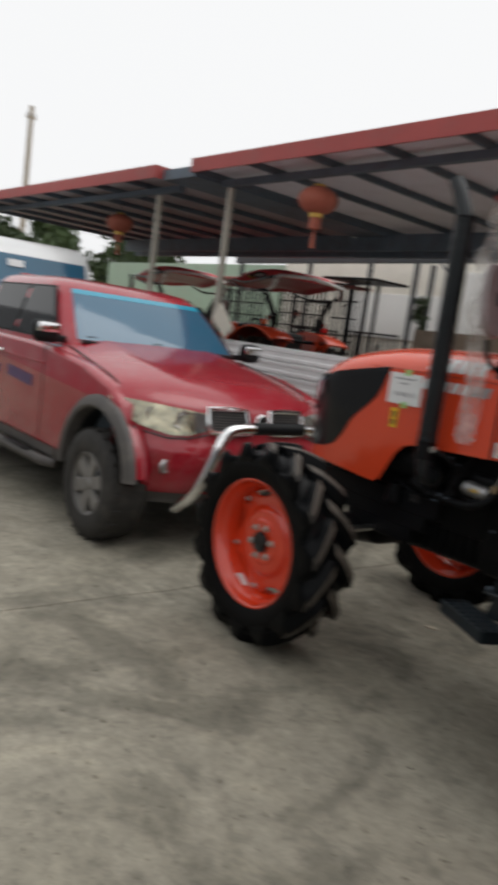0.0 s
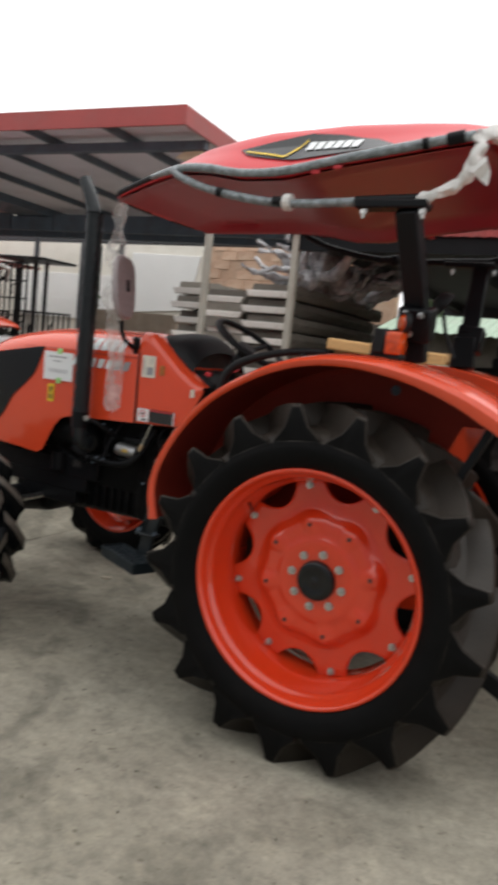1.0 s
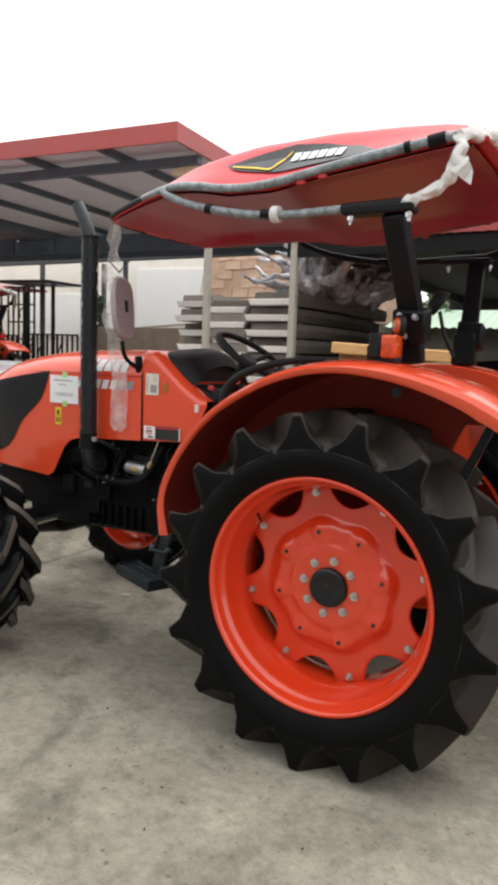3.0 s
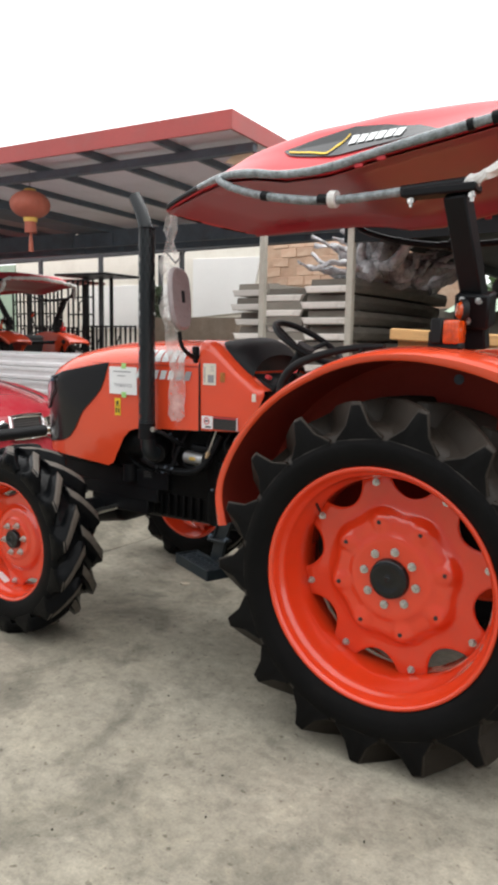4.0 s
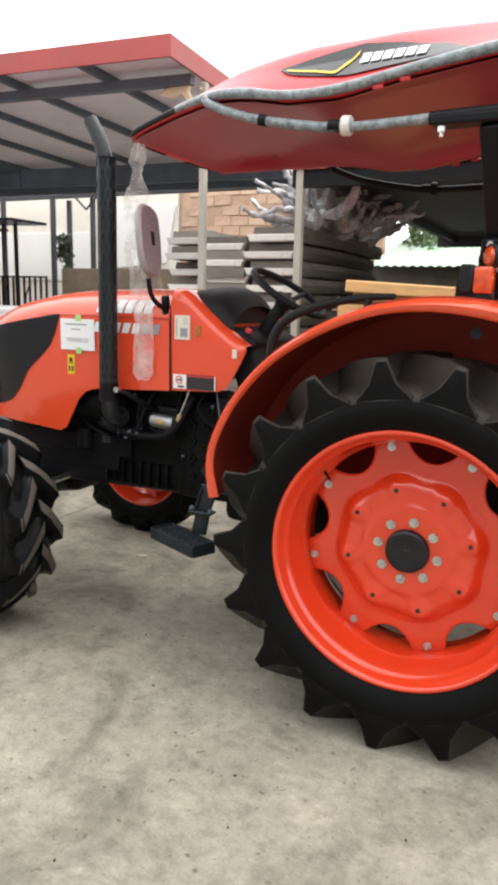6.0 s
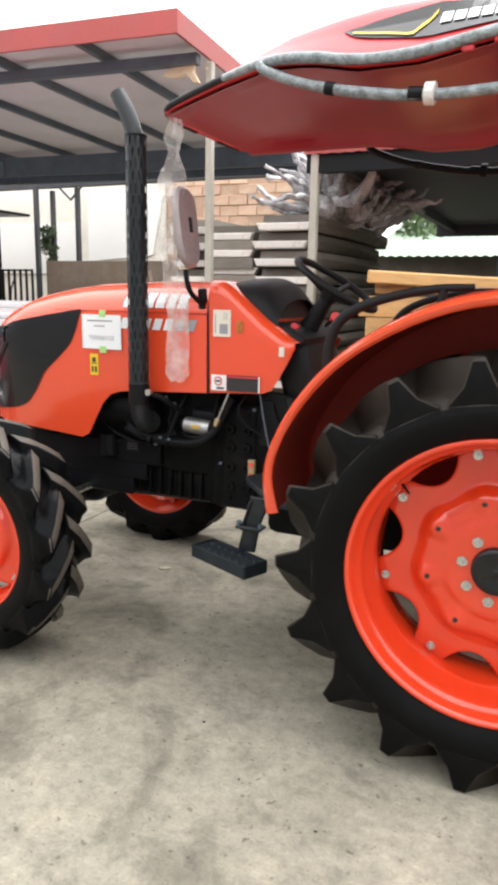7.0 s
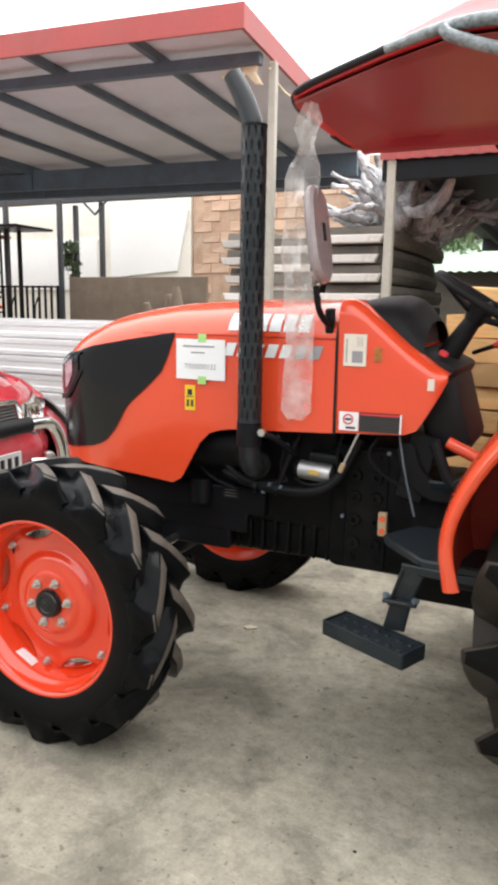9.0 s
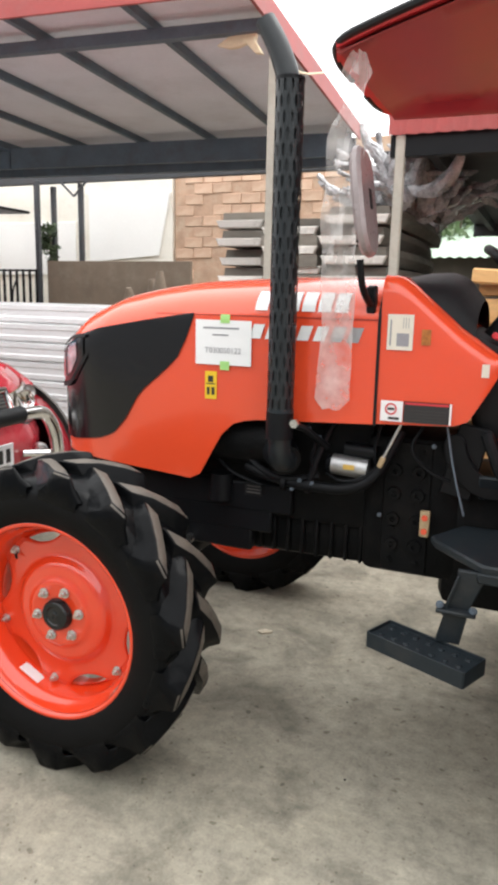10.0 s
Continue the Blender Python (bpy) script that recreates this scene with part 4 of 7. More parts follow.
        part("socket", place(lathe(bmesh.new(), [(0, -0.022), (0.012, -0.022), (0.015, -0.030), (0.026, -0.030), (0.030, -0.014), (0.038, -0.012), (0.040, 0)], 24), Matrix.Translation((0.485, fy(0.394), 1.412)) @ (rot(0, 0, 180) if s < 0 else rot(0, 0, 0))), "black_plastic", f, "round black socket")
        part("liner_bolt", lathe(bmesh.new(), [(0, -0.012), (0.010, -0.012), (0.012, -0.004), (0.020, -0.003), (0.021, 0)], 16, (0.13, fy(0.42), 1.46), flip=-s), "dark_steel", f)

    # hand rails on the mudguards
    for s in (-1, 1):
        pts = [(-0.66, CY + s * 0.50, 1.20), (-0.665, CY + s * 0.50, 1.38), (-0.62, CY + s * 0.50, 1.475), (-0.50, CY + s * 0.50, 1.535), (-0.30, CY + s * 0.50, 1.58), (-0.16, CY + s * 0.50, 1.585)]
        part("grab_rail", T(pts, [0.02, 0.02, 0.02, 0.018, 0.016, 0.012], 10, 2), "black_plastic", t, "black grab rail")
        part("rail_foot", T([(-0.27, CY + s * 0.50, 1.50), (-0.26, CY + s * 0.50, 1.585)], 0.015, 8), "black_plastic", t)

    # roll-over frame
    for s in (-1, 1):
        lo_p, hi_p = Vector((0.20, CY + s * 0.50, 1.76)), Vector((0.175, CY + s * 0.70, 2.115))
        d = (hi_p - lo_p)
        m = Matrix.Translation((lo_p + hi_p) / 2) @ d.to_track_quat("Z", "Y").to_matrix().to_4x4()
        rp = part("frame_post", place(B((0, 0, 0), (0.085, 0.065, d.length + 0.02), bevel=0.006), m), "black", t, "black steel roll-over frame post")
        part("frame_foot", B((0.19, CY + s * 0.485, 1.66), (0.11, 0.07, 0.16), rot(s * -6, -4, 0), bevel=0.006), "black", t)
        part("hinge_plate", B((0.205, CY + s * 0.515, 1.73), (0.13, 0.10, 0.13), rot(s * -14, 4, 0), bevel=0.008), "black", rp)
        for dx, dz in ((-0.03, 0.035), (0.03, 0.03), (-0.01, -0.045)):
            part("bolt", nut(bmesh.new(), (0.205 + dx, CY + s * 0.515 + (-0.055 if s < 0 else 0.055), 1.73 + dz), 0.011, 0.016, axis=s), "steel", rp)
        part("mount_plate", B((0.115, CY + s * 0.705, 2.135), (0.27, 0.085, 0.03), bevel=0.006), "black", rp)
        for dx in (-0.10, 0.12):
            part("bolt", T([(0.115 + dx, CY + s * 0.73, 2.085), (0.115 + dx, CY + s * 0.73, 2.15)], 0.007, 8), "steel", rp)
            part("nut", T([(0.115 + dx, CY + s * 0.73, 2.10), (0.115 + dx, CY + s * 0.73, 2.115)], 0.013, 6), "steel", rp)
    part("cross_tube", T([(0.24, CY - 0.40, 1.40), (0.24, CY + 0.40, 1.40)], 0.03, 10), "black", t)

    # indicator and marker lamps
    for s in (-1, 1):
        col = "amber" if s < 0 else "red_lens"
        lamp = part("lamp_body", B((0.125, CY + s * 0.66, 1.645), (0.045, 0.10, 0.095), bevel=0.007), "black_plastic", t, "black lamp body on the mudguard")
        part("side_lens", B((0.178, CY + s * 0.66, 1.642), (0.062, 0.09, 0.088), bevel=0.010, seg=2), col, lamp, "amber indicator lens" if s < 0 else "red rear lens")
        for k in range(4):
            part("lens_rib", B((0.160 + 0.013 * k, CY + s * 0.66, 1.642), (0.003, 0.094, 0.080), bevel=0.001), col, lamp)
        part("lamp_foot", B((0.15, CY + s * 0.66, 1.592), (0.12, 0.07, 0.025), bevel=0.005), "black_plastic", lamp)
        part("rear_plate", B((0.098, CY + s * 0.655, 1.62), (0.012, 0.08, 0.05), bevel=0.004), "black_plastic", lamp)
        rf = part("marker", place(lathe(bmesh.new(), [(0, -0.018), (0.026, -0.016), (0.034, -0.006), (0.036, 0.012)], 20), Matrix.Translation((0.188, CY + s * 0.62, 1.722)) @ rot(0, 0, -52 if s < 0 else 232)), col, lamp)
        part("marker_rim", place(lathe(bmesh.new(), [(0.034, -0.008), (0.041, -0.006), (0.042, 0.014)], 20), Matrix.Translation((0.188, CY + s * 0.62, 1.722)) @ rot(0, 0, -52 if s < 0 else 232)), "black_plastic", lamp)

    # work lamp on a stalk behind the seat
    wl = part("work_lamp", place(lathe(bmesh.new(), [(0, 0.035), (0.03, 0.035), (0.052, 0.015), (0.06, -0.012), (0.06, -0.02), (0.052, -0.022)], 24), WORK_LAMP), "black_plastic", t, "round black work lamp on a stalk")
    part("lamp_glass", place(lathe(bmesh.new(), [(0, -0.021), (0.03, -0.020), (0.052, -0.016)], 24), WORK_LAMP), "lens", wl)
    part("stalk", T([(0.25, CY, 1.62), (0.20, CY, 1.72), (0.175, CY, 1.82)], 0.009, 8), "black", wl)

    build_canopy(t)
    build_running_gear(t)
    build_stickers(t)
    return t


CAN_EDGE = [(-1.435, 0.30, 2.245), (-1.40, 0.43, 2.25), (-1.25, 0.51, 2.265), (-1.05, 0.60, 2.285), (-0.86, 0.675, 2.30), (-0.70, 0.70, 2.29), (-0.55, 0.70, 2.262), (-0.35, 0.70, 2.262), (-0.11, 0.70, 2.305), (0.12, 0.70, 2.335), (0.30, 0.70, 2.36), (0.38, 0.69, 2.37), (0.47, 0.62, 2.38)]
CAN_TOP = [(-1.435, 2.262), (-1.40, 2.295), (-1.25, 2.362), (-1.05, 2.425), (-0.86, 2.475), (-0.55, 2.535), (-0.2, 2.548), (0.12, 2.532), (0.30, 2.515), (0.40, 2.49), (0.47, 2.42)]


def can_edge(x):
    return interp(x, [(a, b) for a, b, _ in CAN_EDGE]), interp(x, [(a, c) for a, _, c in CAN_EDGE])


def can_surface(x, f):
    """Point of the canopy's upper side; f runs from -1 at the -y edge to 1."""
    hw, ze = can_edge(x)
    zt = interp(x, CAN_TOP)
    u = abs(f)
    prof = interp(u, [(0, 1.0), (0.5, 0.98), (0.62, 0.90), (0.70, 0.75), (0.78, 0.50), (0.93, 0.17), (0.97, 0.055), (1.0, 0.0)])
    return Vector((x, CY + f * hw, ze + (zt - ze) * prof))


def crumple(bm, amount):
    """Dents and folds in a foam wrapping."""
    for v in bm.verts:
        q = v.co * 26
        v.co += Vector((noise.noise(q), noise.noise(q + Vector((7, 0, 0))), noise.noise(q + Vector((0, 7, 0))))) * amount * 1.6
    return bm


def build_canopy(t):
    xs = sorted({round(-1.435 + 1.905 * i / 30, 4) for i in range(31)} | {-1.40, 0.38})
    fs = [-1, -0.985, -0.97, -0.95, -0.9, -0.82, -0.75, -0.70, -0.64, -0.55, -0.4, -0.2, 0, 0.2, 0.4, 0.55, 0.64, 0.70, 0.75, 0.82, 0.9, 0.95, 0.97, 0.985, 1]
    rings = []
    for x in xs:
        hw, ze = can_edge(x)
        top = [tuple(can_surface(x, f)) for f in fs]
        under = []
        for f in (0.985, 0.95, 0.90, 0.86, 0.6, 0.3, 0, -0.3, -0.6, -0.86, -0.90, -0.95, -0.985):
            lift = 0.0 if abs(f) > 0.93 else (0.012 if abs(f) > 0.88 else 0.045)
            lift *= max(0.0, min(1.0, (x + 1.42) / 0.12)) * max(0.0, min(1.0, (0.46 - x) / 0.1))
            under.append((x, CY + f * hw, ze - 0.012 + lift))
        rings.append(top + under)
    # extra sheet below the shell, only there to hold the darker shade colour
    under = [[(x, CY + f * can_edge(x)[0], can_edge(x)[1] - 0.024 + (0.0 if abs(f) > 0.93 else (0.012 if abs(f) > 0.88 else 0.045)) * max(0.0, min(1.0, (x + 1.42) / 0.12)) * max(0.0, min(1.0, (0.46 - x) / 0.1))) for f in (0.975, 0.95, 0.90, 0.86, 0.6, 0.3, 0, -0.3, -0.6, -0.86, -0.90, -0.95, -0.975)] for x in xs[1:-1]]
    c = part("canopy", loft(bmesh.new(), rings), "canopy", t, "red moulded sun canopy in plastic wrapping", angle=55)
    part("canopy_liner", loft(bmesh.new(), under, closed=False), "canopy_under", c, "red inner side, darkened in colour for shade", angle=55)
    # wrapped edge tube on each side and across the back
    for s in (-1, 1):
        pts = [(x, CY + s * (hw + 0.012), z) for x, hw, z in CAN_EDGE[3:12]]
        part("edge_tube", T(pts, [0.013, 0.017, 0.019, 0.016, 0.018, 0.016, 0.019, 0.016, 0.018], 10, 2), "foam", c, "edge tube in clear bubble wrap")
        front = [(x, CY + s * (hw + 0.006), z + 0.003) for x, hw, z in CAN_EDGE[1:4]]
        part("edge_seal", T([(-1.437, CY + s * 0.1, 2.24), (-1.437, CY + s * 0.30, 2.243)] + front, 0.012, 8, 2), "black_plastic", c, "black rubber edge seal")
        low = [(-0.88, 0.69, 2.29), (-0.86, 0.70, 2.265), (-0.70, 0.71, 2.205), (-0.51, 0.71, 2.165), (-0.32, 0.71, 2.140), (-0.02, 0.71, 2.148)]
        part("lower_tube", T([(x, CY + s * y, z) for x, y, z in low], [0.016, 0.017, 0.016, 0.019, 0.017, 0.018], 10, 2), "foam" if s < 0 else "black", c, "lower support tube in bubble wrap" if s < 0 else "black lower support tube")
        part("bare_tube", T([(-0.03, CY + s * 0.71, 2.148), (0.22, CY + s * 0.71, 2.155)], 0.021, 10), "black", c, "bare black steel tube")
        bend = [(0.20, 0.71, 2.155), (0.30, 0.71, 2.175), (0.37, 0.71, 2.235), (0.395, 0.71, 2.29), (0.39, 0.70, 2.37)]
        part("bent_tube", crumple(T([(x, CY + s * y, z) for x, y, z in bend], [0.018, 0.024, 0.022, 0.026, 0.018], 12, 4), 0.012 if s < 0 else 0.0), "wrap_white" if s < 0 else "black", c, "tube bend in torn white foam wrap" if s < 0 else "")
        part("clamp", T([(-0.325, CY + s * 0.71, 2.148), (-0.295, CY + s * 0.71, 2.146)], 0.033, 10), "wrap_white" if s < 0 else "black", c)
        for x0, x1, y, z0, z1, r in ((-0.64, -0.61, 0.71, 2.192, 2.186, 0.0205), (-0.375, -0.33, 0.71, 2.152, 2.148, 0.021), (0.285, 0.345, 0.712, 2.357, 2.366, 0.0225), (0.20, 0.222, 0.712, 2.345, 2.348, 0.0215)):
            part("bare_patch", T([(x0, CY + s * y, z0), (x1, CY + s * y, z1)], r, 10), "black", c)
        for x, z in ((-0.21, 2.262), (-0.12, 2.278)):
            part("edge_clip", B((x, CY + s * 0.705, z), (0.035, 0.014, 0.016), bevel=0.003), "sticker_red", c)
    back = [(0.39, CY - 0.69, 2.372), (0.46, CY - 0.60, 2.395), (0.50, CY - 0.30, 2.415), (0.515, CY, 2.42), (0.51, CY + 0.3, 2.40), (0.50, CY + 0.55, 2.375), (0.47, CY + 0.69, 2.35)]
    part("rear_tube", crumple(T(back, [0.022, 0.025, 0.028, 0.025, 0.029, 0.026, 0.028], 12, 4), 0.012), "wrap_white", c, "rear tube in white foam wrap")
    # torn strip of foam hanging from the corner
    bm = bmesh.new()
    rings = []
    for i in range(9):
        f = i / 8
        w = 0.03 + 0.02 * math.sin(f * 3.1) - 0.02 * f ** 4
        rings.append([(0.43 + 0.02 * f + dx * w, CY + 0.69 + 0.01 * math.sin(5 * f + dx), 2.37 - 0.26 * f) for dx in (-1, -0.3, 0.4, 1)])
    loft(bm, rings, closed=False)
    part("torn_wrap", bm, "wrap_white", c, "torn strip of white foam")
    bm = loft(bmesh.new(), [[(0.40 + 0.05 * f + d * (0.03 - 0.028 * f), CY - 0.735 - 0.012 * math.sin(7 * f), 2.27 - 0.06 * f + d * 0.02) for d in (-1, 0, 1)] for f in (0, 0.3, 0.6, 1)], closed=False)
    part("torn_wrap", bm, "wrap_white", c)
    # dark emblem band with a plain light bar and a yellow stroke
    for s in (-1,):
        def patch(outline, off, material, nm, lab=""):
            bm = bmesh.new()
            for q in outline:
                vs = []
                for x, f in q:
                    p = can_surface(x, f)
                    vs.append(bm.verts.new(p + Vector((0, -0.6, 0.8)) * off))
                bm.faces.new(vs)
            part(nm, bm, material, c, lab, smooth=False)
        def strip(x0, x1, f_lo, f_hi, n=14):
            qs = []
            for i in range(n):
                a, b = x0 + (x1 - x0) * i / n, x0 + (x1 - x0) * (i + 1) / n
                for j in range(3):
                    la, lb = f_lo(a) + (f_hi(a) - f_lo(a)) * j / 3, f_lo(b) + (f_hi(b) - f_lo(b)) * j / 3
                    ha, hb = f_lo(a) + (f_hi(a) - f_lo(a)) * (j + 1) / 3, f_lo(b) + (f_hi(b) - f_lo(b)) * (j + 1) / 3
                    qs.append([(a, la), (b, lb), (b, hb), (a, ha)])
            return qs
        f_lo = lambda x: interp(x, [(-0.636, -0.785), (-0.587, -0.837), (-0.474, -0.874), (-0.368, -0.903), (-0.243, -0.917), (-0.122, -0.934), (0.074, -0.936)])
        f_hi = lambda x: interp(x, [(-0.636, -0.777), (-0.498, -0.737), (-0.34, -0.705), (-0.18, -0.745), (-0.019, -0.814), (0.074, -0.93)])
        patch(strip(-0.636, 0.074, f_lo, f_hi), 0.006, "gloss_black", "emblem_band", "dark emblem band with a yellow stroke")
        y_lo = lambda x: interp(x, [(-0.60, -0.815), (-0.48, -0.852), (-0.395, -0.888), (-0.355, -0.815), (-0.335, -0.765)])
        patch(strip(-0.60, -0.335, y_lo, lambda x: y_lo(x) + interp(x, [(-0.6, 0.012), (-0.4, 0.014), (-0.37, 0.035), (-0.335, 0.02)])), 0.010, "yellow", "emblem_stroke", "yellow stroke")
        for k in range(6):
            a = -0.318 + 0.0415 * k
            patch(strip(a, a + 0.034, lambda x: interp(x, [(-0.31, -0.837), (-0.06, -0.905)]), lambda x: interp(x, [(-0.31, -0.768), (-0.06, -0.822)]), 2), 0.010, "logo_white", "emblem_block", "plain white emblem block")


def build_running_gear(t):
    # engine, frame and gearbox
    e = part("engine_block", B((-1.62, CY, 0.93), (0.70, 0.40, 0.42), bevel=0.02, seg=2), "engine", t, "dark engine block with hoses")
    part("engine_head", B((-1.62, CY, 1.22), (0.62, 0.34, 0.20), bevel=0.02, seg=2), "engine", e)
    part("oil_pan", B((-1.55, CY, 0.66), (0.62, 0.34, 0.16), bevel=0.03, seg=2), "engine", e)
    for k in range(9):
        part("sump_rib", B((-1.74 + 0.055 * k, CY - 0.185, 0.665), (0.014, 0.03, 0.14), bevel=0.004), "engine", e)
    for k in range(3):
        part("frame_rail" if k == 0 else "rail_plate", B((-1.98 + 0.02 * k, CY - 0.21 + 0.005 * k, 0.80 - 0.08 * k), (0.86 - 0.2 * k, 0.05, 0.11), bevel=0.008), "black", e)
    part("frame_rail", B((-1.98, CY + 0.21, 0.80), (0.86, 0.05, 0.11), bevel=0.008), "black", e)
    part("radiator_support", B((-2.30, CY, 0.99), (0.34, 0.50, 0.30), bevel=0.02), "black", e)
    part("front_bolster", B((-2.32, CY, 0.78), (0.36, 0.42, 0.22), bevel=0.03, seg=2), "black", e, "black front bolster")
    part("clutch_housing", B((-1.13, CY, 0.83), (0.34, 0.44, 0.50), bevel=0.04, seg=2), "engine", e)
    for dz in (0.64, 0.70, 0.76, 0.88, 0.98, 1.03):
        for dx in (-1.19, -1.10):
            part("bolt", nut(bmesh.new(), (dx, CY - 0.222, dz), 0.012, 0.012), "engine", e)
    part("side_plate", B((-1.145, CY - 0.222, 0.83), (0.16, 0.012, 0.46), bevel=0.004), "engine", e)
    part("transmission", B((-0.55, CY, 0.72), (0.95, 0.42, 0.46), bevel=0.05, seg=2), "engine", t, "dark gearbox and rear axle housing")
    part("rear_axle", place(lathe(bmesh.new(), [(0.0, -0.58), (0.10, -0.58), (0.12, -0.45), (0.14, -0.2), (0.19, 0), (0.14, 0.2), (0.12, 0.45), (0.10, 0.58), (0, 0.58)], 20), Matrix.Translation((0, CY, RZ))), "engine", t)
    part("rear_housing", B((0.12, CY, 0.86), (0.40, 0.46, 0.52), bevel=0.05, seg=2), "engine", t)
    # front axle
    a = part("front_axle", place(lathe(bmesh.new(), [(0.0, -0.60), (0.09, -0.60), (0.085, -0.42), (0.075, -0.25), (0.10, -0.1), (0.12, 0), (0.10, 0.1), (0.075, 0.25), (0.085, 0.42), (0.09, 0.60), (0, 0.60)], 18), Matrix.Translation((FX, CY, 0.56))), "black", t, "black driven front axle")
    for s in (-1, 1):
        part("final_drive", T([(FX, CY + s * 0.60, 0.64), (FX, CY + s * 0.64, 0.42)], [0.10, 0.11], 16), "black", a)
        part("knuckle", place(lathe(bmesh.new(), [(0, -0.1), (0.10, -0.1), (0.12, -0.05), (0.12, 0.06), (0, 0.06)], 18), Matrix.Translation((FX, CY + s * 0.68, FZ))), "black", a)
        part("steering_rod", T([(FX + 0.16, CY + s * 0.12, 0.60), (FX + 0.18, CY + s * 0.52, 0.60)], 0.018, 8), "steel", a)
        part("rod_end", T([(FX + 0.175, CY + s * 0.50, 0.60), (FX + 0.185, CY + s * 0.58, 0.60)], 0.032, 10), "steel", a)
    part("front_diff", B((FX + 0.02, CY, 0.58), (0.26, 0.28, 0.22), bevel=0.06, seg=3), "black", a)
    part("drive_shaft_tube", T([(FX + 0.1, CY, 0.56), (-1.2, CY, 0.58)], 0.045, 12), "black", a)

    # exhaust with a pierced heat guard
    ex = part("exhaust_pipe", T([(-1.54, -0.40, 0.98), (-1.54, -0.45, 0.99), (-1.54, -0.47, 1.06), (-1.54, -0.47, 2.10), (-1.545, -0.47, 2.17), (-1.58, -0.47, 2.26), (-1.625, -0.47, 2.335)], [0.04, 0.04, 0.038, 0.0365, 0.036, 0.034, 0.032], 18, 2), "exhaust", t, "tall black exhaust stack with pierced guard")
    build_guard(ex)
    part("exhaust_elbow", T([(-1.66, CY - 0.17, 1.02), (-1.60, CY - 0.26, 1.00), (-1.54, -0.40, 0.98)], [0.07, 0.065, 0.055], 14, 1), "black", ex)
    part("pipe_collar", T([(-1.54, -0.47, 1.07), (-1.54, -0.47, 1.155)], 0.046, 16), "black", ex)
    part("pipe_stay", T([(-1.54, -0.47, 1.13), (-1.47, -0.42, 1.10), (-1.42, -0.30, 1.02)], 0.012, 8), "black", ex)
    part("stay_bolt", T([(-1.485, -0.47, 1.125), (-1.485, -0.49, 1.125)], 0.015, 6), "steel", ex)
    part("silencer", T([(-1.85, CY - 0.20, 1.02), (-1.60, CY - 0.22, 1.02)], 0.10, 18), "engine", ex)
    part("intake_can", T([(-2.0, CY - 0.16, 1.10), (-1.72, CY - 0.16, 1.12)], 0.09, 16), "engine", e)

    # starter motor, filter, hoses and cables
    st = part("starter_motor", T([(-1.40, CY - 0.25, 0.965), (-1.275, CY - 0.25, 0.957)], 0.036, 18), "alu", e, "bright starter motor body")
    part("starter_cap", T([(-1.42, CY - 0.25, 0.966), (-1.40, CY - 0.25, 0.965)], [0.028, 0.036], 16), "black", st)
    part("starter_label", B((-1.335, CY - 0.2865, 0.965), (0.04, 0.003, 0.018), bevel=0.001), "gold", st)
    part("solenoid", T([(-1.36, CY - 0.24, 1.02), (-1.25, CY - 0.24, 1.015)], 0.024, 14), "black", st)
    hose = [(-1.72, CY - 0.25, 0.92), (-1.60, CY - 0.29, 0.895), (-1.45, CY - 0.30, 0.885), (-1.32, CY - 0.30, 0.89), (-1.24, CY - 0.29, 0.94), (-1.20, CY - 0.27, 1.03), (-1.17, CY - 0.25, 1.10)]
    part("hose", T(hose, 0.019, 10, 2), "black", e, "black rubber hose")
    part("hose", T([(-1.75, CY - 0.24, 0.99), (-1.66, CY - 0.30, 0.93), (-1.56, CY - 0.31, 0.90), (-1.44, CY - 0.28, 0.92)], 0.011, 8, 2), "black", e)
    part("hose", T([(-1.40, CY - 0.2, 1.14), (-1.44, CY - 0.27, 1.02), (-1.47, CY - 0.30, 0.90)], 0.012, 8, 2), "black", e)
    for x in (-1.56, -1.47):
        part("hose_clip", T([(x - 0.008, CY - 0.298, 0.888), (x + 0.008, CY - 0.298, 0.886)], 0.026, 10), "black", e)
    part("linkage_rod", T([(-1.165, CY - 0.30, 1.13), (-1.215, CY - 0.30, 1.015)], 0.005, 8), "steel", e, "thin linkage rod")
    part("rod_clevis", B((-1.222, CY - 0.30, 0.998), (0.018, 0.018, 0.038), rot(0, 20, 0), bevel=0.003), "brass_plate", e)
    part("cable", T([(-1.02, CY - 0.30, 1.14), (-0.99, CY - 0.31, 1.0), (-0.945, CY - 0.33, 0.86)], 0.0035, 6, 1), "dark_steel", e)
    # castings, fittings and wiring round the engine
    for dz in (0.70, 0.79, 0.88, 0.96):
        for dx in (-1.185, -1.105):
            part("boss", lathe(bmesh.new(), [(0.009, -0.004), (0.010, -0.014), (0.021, -0.014), (0.024, 0)], 16, (dx, CY - 0.228, dz)), "engine", e)
    part("data_plate", B((-1.70, CY - 0.236, 0.83), (0.07, 0.004, 0.05), bevel=0.001), "black_plastic", e, "small black data plate")
    for k in range(3):
        part("plate_mark", B((-1.70, CY - 0.2385, 0.818 + 0.012 * k), (0.052, 0.002, 0.003)), "truck_grey", e)
    for x, y, z in ((-1.475, 0.30, 1.09), (-1.44, 0.29, 1.06), (-1.50, 0.31, 0.905), (-1.455, 0.31, 0.90), (-1.53, 0.30, 0.87), (-1.23, 0.24, 0.80), (-1.06, 0.26, 1.06), (-0.98, 0.27, 1.00), (-0.93, 0.27, 0.93), (-1.30, 0.26, 0.90)):
        part("fitting", nut(bmesh.new(), (x, CY - y, z), 0.006, 0.010), "dark_steel", e)
